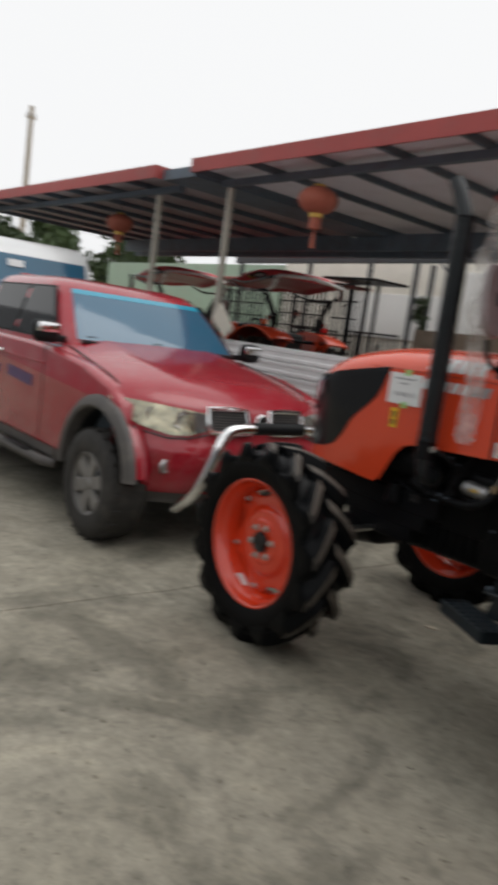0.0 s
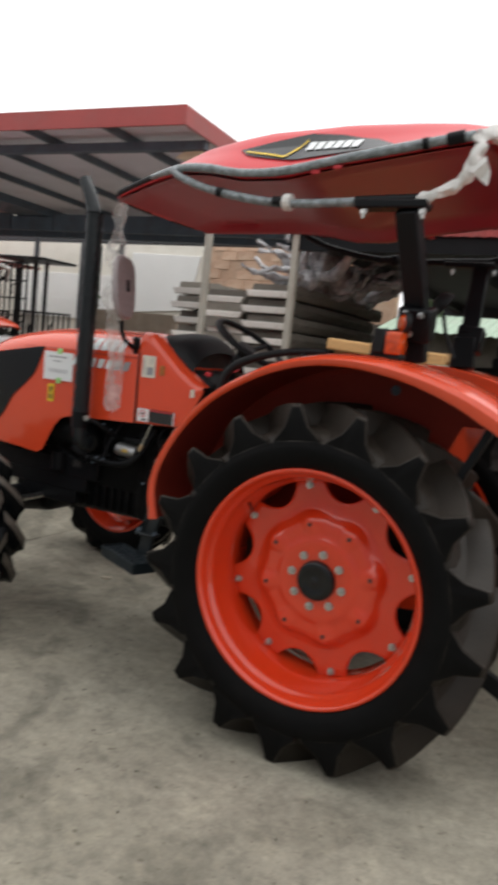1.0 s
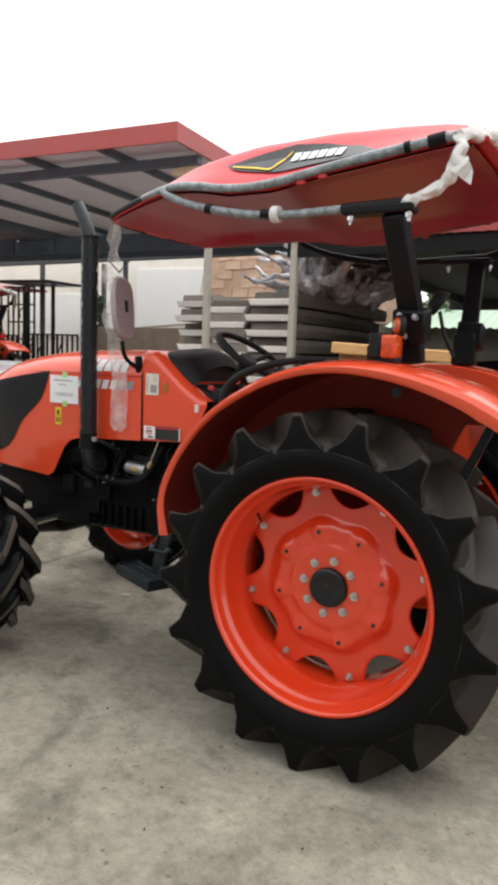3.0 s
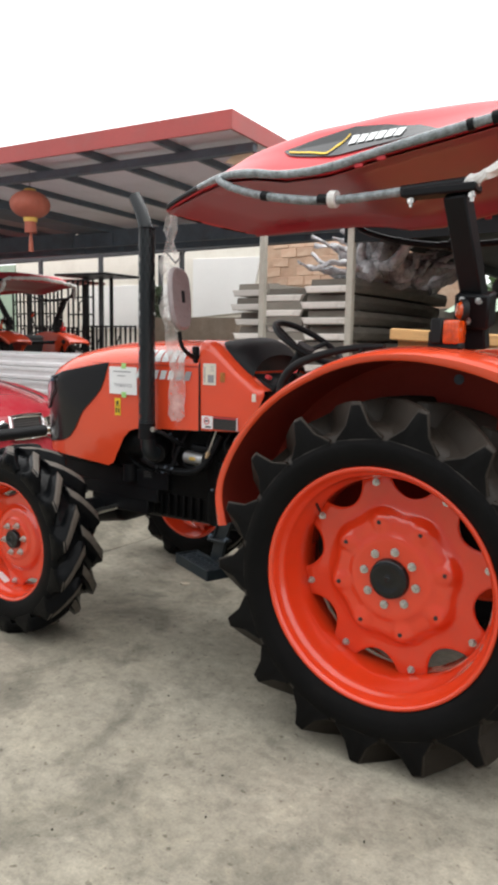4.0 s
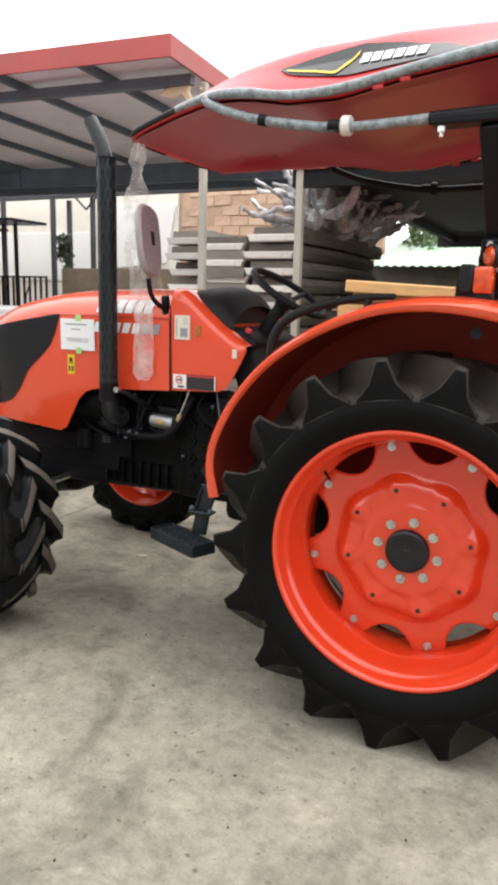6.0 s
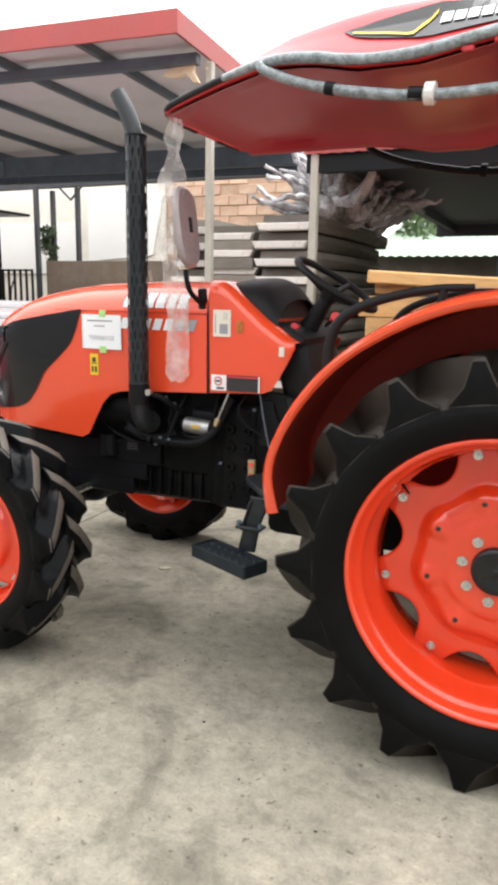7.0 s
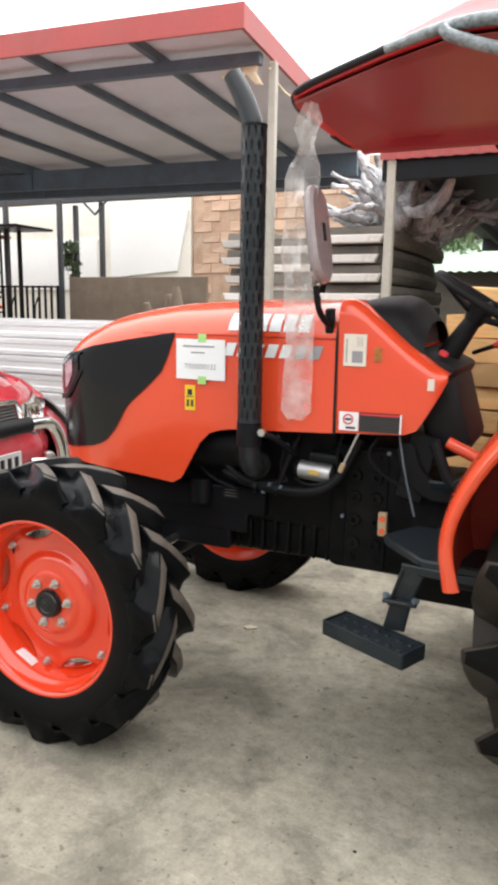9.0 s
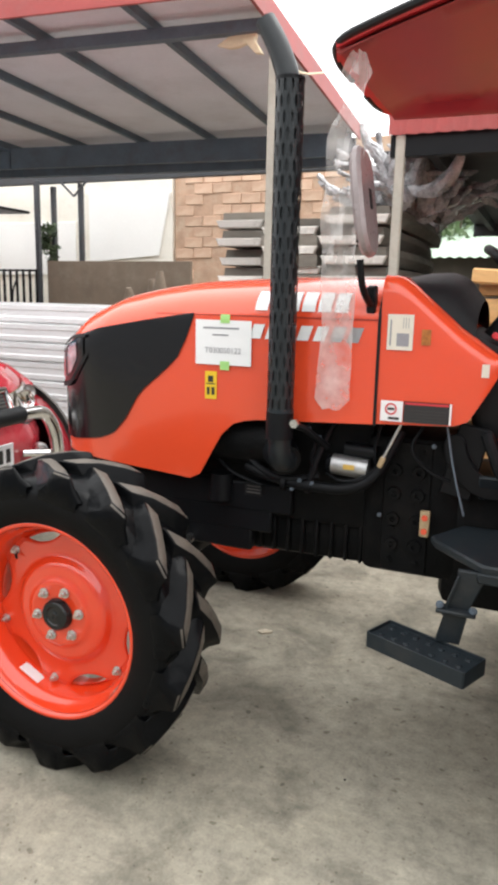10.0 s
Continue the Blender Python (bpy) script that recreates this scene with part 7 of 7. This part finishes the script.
def right_shed():
    r = thing("side_shed", "dark open shed with red corrugated sheet along its eave", "shed", kind="structure")
    part("eave_sheet", corrugated((-1.86, 2.36, 2.60), (8.5, 2.36, 2.60), (-1.86, 2.38, 3.068), (8.5, 2.38, 3.068), 0.10, 0.011), "red_trim", r, "faded red corrugated eave sheet", angle=60)
    part("roof_sheet", corrugated((-1.2, 2.30, 3.035), (8.5, 2.30, 3.035), (-1.2, 3.2, 3.44), (8.5, 3.2, 3.44), 0.10, 0.010), "red_trim", r, "faded red corrugated roof", angle=60)
    # roof underside and joists: shade below the roof painted as darker steel
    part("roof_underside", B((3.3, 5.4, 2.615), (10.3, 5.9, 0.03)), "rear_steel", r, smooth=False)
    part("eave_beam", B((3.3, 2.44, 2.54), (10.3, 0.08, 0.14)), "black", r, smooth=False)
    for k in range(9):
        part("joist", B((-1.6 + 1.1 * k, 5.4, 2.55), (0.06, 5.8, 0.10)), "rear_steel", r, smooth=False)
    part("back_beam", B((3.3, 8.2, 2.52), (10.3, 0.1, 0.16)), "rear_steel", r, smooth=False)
    post("shed_post", (-1.783, 2.42), 0.062, 2.60, "post", "pale grey square steel post at the timber pile")
    for x, y in ((-0.9, 8.2), (2.2, 8.2), (5.6, 8.2), (1.9, 2.45), (5.6, 2.45)):
        post("shed_post", (x, y), 0.09, 2.44, "dark_steel", "dark steel post of the side shed")
    # green lean-to roof beyond; the dark wall under it stands for interior shade
    g = thing("green_roof", "pale green corrugated lean-to roof beyond the shed", "roof", kind="structure")
    part("green_sheet", corrugated((-3.2, 9.0, 2.2), (9, 9.0, 2.2), (-3.2, 12.0, 3.0), (9, 12.0, 3.0), 0.15, 0.012), "green_wall", g, angle=60)
    wall("wall_dark", (-3.6, 9.35), (9, 9.35), 0, 2.28, 0.15, "shaded_interior", "dark wall standing in for the shaded interior under the green roof")
    wall("wall_side", (8.8, 2.4), (8.8, 9.3), 0, 2.6, 0.15, "brown_board", "dark board end wall of the side shed")
    tagged(part("concrete_pier", B((1.25, 8.8, 1.30), (0.9, 0.4, 2.6), bevel=0.02), "mortar", smooth=False), "rough grey concrete pier beside the green roof", "pier", kind="structure")


# ---- tyres in the side shed ----
def tyre_stack():
    p = dict(REAR)
    first = part("spare_tyre", tyre_mesh(p["car"], p["rim"], p["hw"]), "rubber", None, angle=28)
    first.data.materials.append(M["rubber"])
    add_lugs(first, p, 1)
    for lug in first.children:
        for k in range(3):
            lug.data.materials[k] = M["rubber"]
    tagged(first, "new black tractor tyre with deep lugs, stacked", "tyre", "spare tyres")
    spots = [(0.55, 3.6, 0.215, 0), (0.55, 3.6, 0.645, 20), (2.25, 3.4, 0.215, 5), (2.25, 3.4, 0.645, 12), (3.6, 3.7, 0.215, 3), (3.6, 3.7, 0.645, 3), (3.6, 3.7, 1.075, 18)]
    for k, (x, y, z, a) in enumerate(spots):
        m = Matrix.Translation((x, y, z)) @ rot(90, 0, 0) @ rot(0, a, 0)
        if k == 0:
            first.matrix_basis = m
        else:
            copy_thing(first, m)
    # ribbed rubber mats heaped on the tyres
    rng = random.Random(17)
    for cx, cy, z0, n, w in ((0.10, 3.55, 1.345, 6, 0.60), (0.66, 3.35, 1.345, 1, 0.70), (-0.32, 3.85, 1.345, 3, 0.5)):
        for k in range(n):
            bm = B((0, 0, 0), (w, 0.5, 0.112), bevel=0.014)
            for j in range(7):
                box(bm, (-w * 0.42 + w * 0.14 * j, -0.252, 0), (0.03, 0.02, 0.10), bevel=0.004)
            ob = part("rubber_mat", bm, "rubber", None, smooth=False)
            ob.matrix_basis = Matrix.Translation((cx + 0.008 * k + rng.uniform(-0.015, 0.015), cy, z0 + 0.115 * k)) @ rot(0, -4 - rng.uniform(0, 2), 8 + rng.uniform(-4, 4))
            tagged(ob, "thick black ribbed rubber mat in a heap", "mat", "rubber mats")
    for k, (x, y, z) in enumerate(((0.35, 3.6, 1.075), (2.25, 3.4, 1.075), (1.55, 4.6, 0.215), (1.55, 4.6, 0.645))):
        copy_thing(first, Matrix.Translation((x, y, z)) @ rot(90, 0, 0) @ rot(0, 33 * k, 0))
    ob = part("plywood_sheet", P([(0.60, 0.66), (1.42, 1.26), (1.44, 0.84), (1.02, 0.56), (0.86, 0.50), (0.62, 0.50)], 1.22, 1.24), "plywood", smooth=False)
    ob.matrix_basis = Matrix.Translation((0, 1.20, 0.48)) @ rot(-32, 0, 0) @ Matrix.Scale(1.08, 4) @ Matrix.Translation((0, -1.23, -0.5))
    tagged(ob, "pale plywood offcut leaning in the side shed", "plywood")
    ob = part("timber_batten", B((1.0, 1.20, 0.985), (1.04, 0.03, 0.035), rot(0, -36.5, 0), bevel=0.004), "wood", smooth=False)
    ob.matrix_basis = Matrix.Translation((0, 1.20, 0.48)) @ rot(-32, 0, 0) @ Matrix.Scale(1.08, 4) @ Matrix.Translation((0, -1.23, -0.5))
    tagged(ob, "sawn batten along the plywood edge", "batten")
    # invented black box that fills the dark area below the plywood
    ob = part("crate", B((1.06, 1.42, 0.25), (0.95, 0.46, 0.50), bevel=0.02), "black", smooth=False)
    tagged(ob, "black box added to fill the dark area under the plywood", "crate")


# ---- black slatted racks and fence in the shed ----
def lattice(name, at, w, h, cols, rows, label, rz=0.0, bar=0.03):
    e = thing(name, label, "rack", at, rz, "black racks")
    for i in range(cols + 1):
        part("upright", B((w * i / cols, 0, h / 2), (bar, bar, h)), "black", e, smooth=False)
    for j in range(rows + 1):
        part("rail", B((w / 2, 0.0, 0.02 + (h - 0.04) * j / rows), (w, bar * 0.8, bar)), "black", e, smooth=False)
    for i in range(cols):
        for j in range(rows):
            if (i * 7 + j * 3) % 4 == 0:
                part("tine", T([(w * (i + 0.3) / cols, 0, h * (j + 0.2) / rows), (w * (i + 0.5) / cols, -0.05, h * (j + 0.6) / rows), (w * (i + 0.8) / cols, 0, h * (j + 0.8) / rows)], 0.014, 6, 1), "black", e)
    for x in (0, w):
        part("foot", B((x, 0.0, 0.02), (0.05, 0.5, 0.04)), "black", e, smooth=False)
    return e


def shed_contents():
    lattice("implement_rack", (-10.75, 7.25, 0), 0.75, 2.85, 5, 8, "tall black steel rack of implement frames")
    lattice("implement_rack", (-12.5, 7.2, 0), 1.6, 2.7, 13, 10, "tall black steel rack of implement frames")
    lattice("implement_rack", (-14.6, 7.0, 0), 1.8, 2.6, 13, 9, "tall black steel rack of implement frames")
    lattice("implement_rack", (-9.62, 6.6, 0), 1.4, 1.88, 11, 2, "low black slatted rack beside the post")
    lattice("implement_rack", (-11.4, 6.7, 0), 1.5, 1.85, 11, 3, "low black slatted rack beside the post")
    for x0, x1, z, c in ((-16.4, -10.75, 2.90, "red_trim"), (-11.3, -9.72, 2.97, "black")):
        w = x1 - x0
        e = thing("rack_cover", "dull red sheet cover lying over the machine racks" if c == "red_trim" else "dark sheet cover lying over the machine racks", "sheet", ((x0 + x1) / 2, 7.85, z))
        part("cover_sheet", B((0, 0, 0), (w, 1.0, 0.05), rot(0, 1.0, 0), bevel=0.01), c, e)
        for k in (-1, 0.2):
            part("cover_leg", B((k * w * 0.42, 0.3, -z / 2), (0.06, 0.06, z)), "black", e)
    # roots and pots in front of the low fence
    for k, (x, y, s) in enumerate(((-6.9, 7.9, 0.98), (-6.5, 7.8, 1.05), (-7.4, 8.0, 0.9))):
        rng = random.Random(30 + k)
        pts = [(0, 0, 0)]
        for i in range(7):
            pts.append((pts[-1][0] + rng.uniform(-0.06, 0.06), pts[-1][1] + rng.uniform(-0.05, 0.05), pts[-1][2] + 0.26 * s))
        ob = part("carved_stump", T(pts, [0.22, 0.2, 0.16, 0.18, 0.12, 0.15, 0.11, 0.05], 12, 1), "brown_board")
        ob.matrix_basis = Matrix.Translation((x, y, 0))
        tagged(ob, "reddish brown carved tree stump by the fence", "stump", "stumps")


def lantern(at, label):
    e = thing("lantern", label, "lantern", at, 0, "red lanterns")
    n = 20
    rings = []
    for i in range(n * 2):
        a = 2 * math.pi * i / (n * 2)
        puff = 1.0 if i % 2 == 0 else 0.965
        rings.append([(0.225 * puff * math.sin(b) * math.cos(a), 0.225 * puff * math.sin(b) * math.sin(a), 0.155 * math.cos(b)) for b in (math.pi * (0.09 + 0.82 * k / 10) for k in range(11))])
    part("lantern_cloth", loft(bmesh.new(), rings + rings[:1], closed=False), "lantern_red", e, "faded red ribbed cloth", angle=30)
    part("gold_cap", T([(0, 0, 0.14), (0, 0, 0.17)], [0.08, 0.06], 16), "gold", e)
    part("gold_collar", T([(0, 0, -0.19), (0, 0, -0.14)], [0.075, 0.08], 16), "gold", e)
    part("fringe", T([(0, 0, -0.31), (0, 0, -0.19)], [0.07, 0.065], 14), "lantern_red", e)
    part("tassel", T([(0, 0, -0.52), (0, 0, -0.40), (0, 0, -0.31)], [0.03, 0.022, 0.01], 10), "lantern_red", e)
    part("cord", T([(0, 0, 0.16), (0, 0, 3.475 - at[2])], 0.004, 6), "black", e)


def leaves(bm, c, r, n, rng, size):
    for _ in range(n):
        d = Vector((rng.gauss(0, 1), rng.gauss(0, 1), rng.gauss(0, 0.8)))
        p = Vector(c) + d.normalized() * r * rng.uniform(0.3, 1.0)
        u = Vector((rng.gauss(0, 1), rng.gauss(0, 1), rng.gauss(0, 1))).normalized()
        v = u.orthogonal().normalized()
        s = size * rng.uniform(0.6, 1.3)
        bm.faces.new([bm.verts.new(p - u * s), bm.verts.new(p + v * s * 0.45), bm.verts.new(p + u * s), bm.verts.new(p - v * s * 0.45)])


def tree(at, h, r, seed, label, leaf=0.09):
    rng = random.Random(seed)
    e = thing("tree", label, "tree", at, 0, "trees beyond the walls")
    part("trunk", T([(0, 0, 0), (0.1, 0.05, h * 0.35), (0.05, 0.1, h * 0.7)], [0.16, 0.11, 0.06], 10, 1), "bark", e)
    bm = bmesh.new()
    for k in range(16):
        a = rng.uniform(0, 6.28)
        c = (r * 0.75 * math.cos(a) * rng.random(), r * 0.75 * math.sin(a) * rng.random(), h * rng.uniform(0.45, 1.0))
        leaves(bm, c, r * rng.uniform(0.3, 0.5), 150, rng, leaf)
    part("crown", bm, "leaf", e, "leafy crown", smooth=False)
    for k in range(5):
        a = rng.uniform(0, 6.28)
        part("limb", T([(0.06, 0.06, h * 0.45), (r * 0.3 * math.cos(a), r * 0.3 * math.sin(a), h * 0.65), (r * 0.55 * math.cos(a), r * 0.55 * math.sin(a), h * 0.85)], [0.06, 0.04, 0.015], 7, 1), "bark", e)
    return e


def distance():
    # brick wall with a ragged top beyond the troughs
    wb = wall("wall_brick", (-7.74, 10.25), (-3.3, 10.25), 0, 4.3, 0.2, "salmon", "bare terracotta block wall, patchy with rough render")
    tree((-2.6, 11.5, 0), 4.3, 1.3, 3, "small dark green tree beyond the wall")
    tree((-1.0, 15.5, 0), 4.6, 1.6, 4, "dark green tree beyond the green roof")
    tree((3.0, 17.0, 0), 4.4, 1.8, 5, "dark green tree beyond the green roof")
    tree((-33, 13.5, 0), 5.9, 3.2, 6, "rounded green tree far behind the sheds", 0.26)
    tree((-42, 12.5, 0), 7.4, 2.6, 8, "tall dark green tree far behind the sheds", 0.26)
    tree((-26, 5.0, 0), 4.0, 1.8, 7, "low green tree far behind the sheds", 0.2)
    # utility pole
    pl = part("utility_pole", T([(0, 0, 0), (0, 0, 12.2)], [0.20, 0.13], 12), "pole")
    pl.matrix_basis = Matrix.Translation((-40.35, 10.33, 0))
    tagged(pl, "tall weathered concrete utility pole far off", "pole")
    part("cross_arm", B((0, 0, 11.6), (0.12, 0.5, 0.12)), "pole", pl, smooth=False)
    for y in (-0.2, 0.2):
        part("insulator", T([(0, y, 11.66), (0, y, 11.85)], [0.05, 0.03], 8), "logo_grey", pl)
    # far red-roofed building
    h = thing("far_house", "low building with a red sheet roof far behind the truck", "building", (-24, -1.2, 0))
    part("wall", B((0, 0.5, 1.4), (5, 5.0, 2.8)), "cream", h, smooth=False)
    part("roof", P([(-2.4, 2.8), (3.4, 2.8), (0.5, 3.75)], -3.0, 3.0, "x"), "red_trim", h, "red sheet roof", smooth=False)
    for y in (-0.8, 0.8, 2.2):
        w = part("window", B((2.505, y, 1.6), (0.03, 0.9, 1.0)), "dark_glass", h, smooth=False)
        part("sill", B((2.53, y, 1.07), (0.08, 1.0, 0.05)), "cream", w, smooth=False)


def build_van():
    v = thing("van", "white van with a tall pale windscreen parked behind the pickup", "van")
    y0, w = 0.35, 0.86
    prof = [(-8.85, 0.45), (-8.80, 0.95), (-9.02, 1.30), (-9.42, 2.20), (-9.60, 2.36), (-9.95, 2.44), (-13.2, 2.44), (-13.4, 2.3), (-13.45, 0.45)]
    part("body", P(prof, y0 - w, y0 + w, bevel=0.06, seg=3), "van_white", v, "white van body", angle=45)
    part("windscreen", P([(-9.035, 1.36), (-9.025, 1.36), (-9.405, 2.19), (-9.415, 2.19)], y0 - w + 0.10, y0 + w - 0.10), "windscreen", v, "pale blue-grey windscreen", smooth=False)
    part("sticker", B((-9.33, y0 - 0.25, 2.07), (0.004, 0.22, 0.10), rot(0, -23, 0)), "paper", v, smooth=False)
    for s in (-1, 1):
        part("side_window", B((-10.3, y0 + s * (w + 0.004), 1.85), (1.4, 0.006, 0.55)), "dark_glass", v, smooth=False)
        part("headlamp", B((-8.83, y0 + s * 0.62, 0.95), (0.06, 0.3, 0.18), bevel=0.02), "lamp_inside", v)
        for x in (-9.6, -12.5):
            wh = part("wheel", lathe(bmesh.new(), [(0.0, -0.1), (0.2, -0.11), (0.33, -0.10), (0.34, -0.05), (0.34, 0.1)], 28), "dusty_rubber", v)
            wh.matrix_basis = Matrix.Translation((x, y0 + s * (w - 0.09), 0.34)) @ (Matrix.Identity(4) if s < 0 else rot(0, 0, 180))


def small_things():
    # torn pale board end and cord at the shed corner
    bm = P([(-3.16, 3.30), (-3.05, 3.36), (-2.93, 3.42), (-2.84, 3.40), (-2.86, 3.30), (-2.80, 3.21), (-2.86, 3.22), (-2.93, 3.29), (-3.0, 3.27), (-3.06, 3.27)], 2.42, 2.46, bevel=0.006)
    tagged(part("torn_board", bm, "plywood", smooth=False), "torn pale board end nailed under the roof corner", "board")
    tagged(part("cord", T([(-2.76, 2.46, 3.33), (-2.75, 2.7, 3.22), (-2.73, 3.1, 3.25), (-2.72, 3.6, 3.40)], 0.008, 6, 2), "plywood"), "slack pale cord under the shed roof", "cord")
    rng = random.Random(21)
    tagged(part("cardboard", P([(-7.12, 1.70), (-6.96, 1.89), (-6.65, 1.60), (-6.80, 1.45)], 1.905, 1.925, bevel=0.004), "cream_label", smooth=False), "pale cardboard sheet tied to the shed post", "cardboard")
    # plant tied to an inner post
    p = Vector((-9.69, 8.95, 0))
    e = thing("climbing_plant", "small leafy plant tied to a dark post", "plant", (p.x, p.y - 0.1, 0))
    bm = bmesh.new()
    for k in range(8):
        leaves(bm, (rng.uniform(-0.15, 0.2), rng.uniform(-0.1, 0.1), rng.uniform(2.15, 2.75)), 0.14, 60, rng, 0.05)
    part("leaves", bm, "leaf", e, "dark green leaves", smooth=False)
    part("stem", T([(0, 0, 0), (0.03, 0, 1.2), (0.0, 0.02, 2.7)], 0.015, 6, 1), "bark", e)
    # dry leaf and chips on the concrete
    for k, (x, y, s) in enumerate(((-1.83, 0.22, 0.03), (-1.33, -0.19, 0.006), (-0.94, -0.99, 0.008), (-1.22, -0.63, 0.006), (0.19, -1.35, 0.007), (-0.39, -1.33, 0.006), (0.9, -1.0, 0.008), (-0.67, -1.89, 0.006), (-0.3, -1.55, 0.006), (-0.69, -1.22, 0.005))):
        bm = bmesh.new()
        s = s if k == 0 else s * 0.65
        ring = [(s * rng.uniform(0.7, 1.3) * math.cos(a), s * rng.uniform(0.4, 0.8) * math.sin(a)) for a in (2 * math.pi * i / 9 for i in range(9))]
        prism(bm, ring, 0.0, 0.004 if k else 0.008, "z")
        ob = part("dry_leaf" if k == 0 else "grit_chip", bm, "debris" if k == 0 else "engine", smooth=False)
        ob.matrix_basis = Matrix.Translation((x, y, 0.001)) @ rot(0, 0, rng.uniform(0, 360))
        tagged(ob, "curled dry leaf lying on the concrete" if k == 0 else "small dark chip of grit on the concrete", "leaf" if k == 0 else "grit", "litter on the concrete")


more_tractors()
steel_bundle()
trough_stacks()
driftwood((-1.98, 3.15, 2.22), 5, 0.72, 26, "twisted grey driftwood wrapped in clear film")
driftwood((-1.72, 3.6, 2.20), 9, 0.78, 26, "twisted grey driftwood wrapped in clear film")
driftwood((-2.0, 4.5, 2.20), 12, 0.8, 24, "twisted grey driftwood wrapped in clear film")
timber_pile()
right_shed()
tyre_stack()
shed_contents()
lantern((-5.72, 2.2, 3.10), "faded red cloth lantern hanging under the shed eave")
lantern((-10.9, 2.3, 3.10), "faded red cloth lantern hanging under the far eave")
distance()
build_van()
small_things()


# ---- blocks of the bare wall ----
def wall_blocks():
    rng = random.Random(2)
    bm = B((0, 0, 0), (0.385, 0.05, 0.185), bevel=0.008)
    me = None
    wall_ob = bpy.data.objects["wall_brick"]
    for row in range(16):
        z = 1.15 + 0.2 * row
        for k in range(10):
            x = 0.22 + 0.4 * k + (0.2 if row % 2 else 0.0)
            if x > 3.9 or rng.random() < 0.34:
                continue
            if me is None:
                o = part("brick", bm, "brick", wall_ob, smooth=False)
                me = o.data
            else:
                o = new("brick", me)
                o.parent = wall_ob
            o.matrix_basis = Matrix.Translation((x, -0.004 + rng.uniform(-0.010, 0.012), z + rng.uniform(-0.006, 0.006))) @ rot(0, rng.uniform(-1.5, 1.5), 0)


wall_blocks()
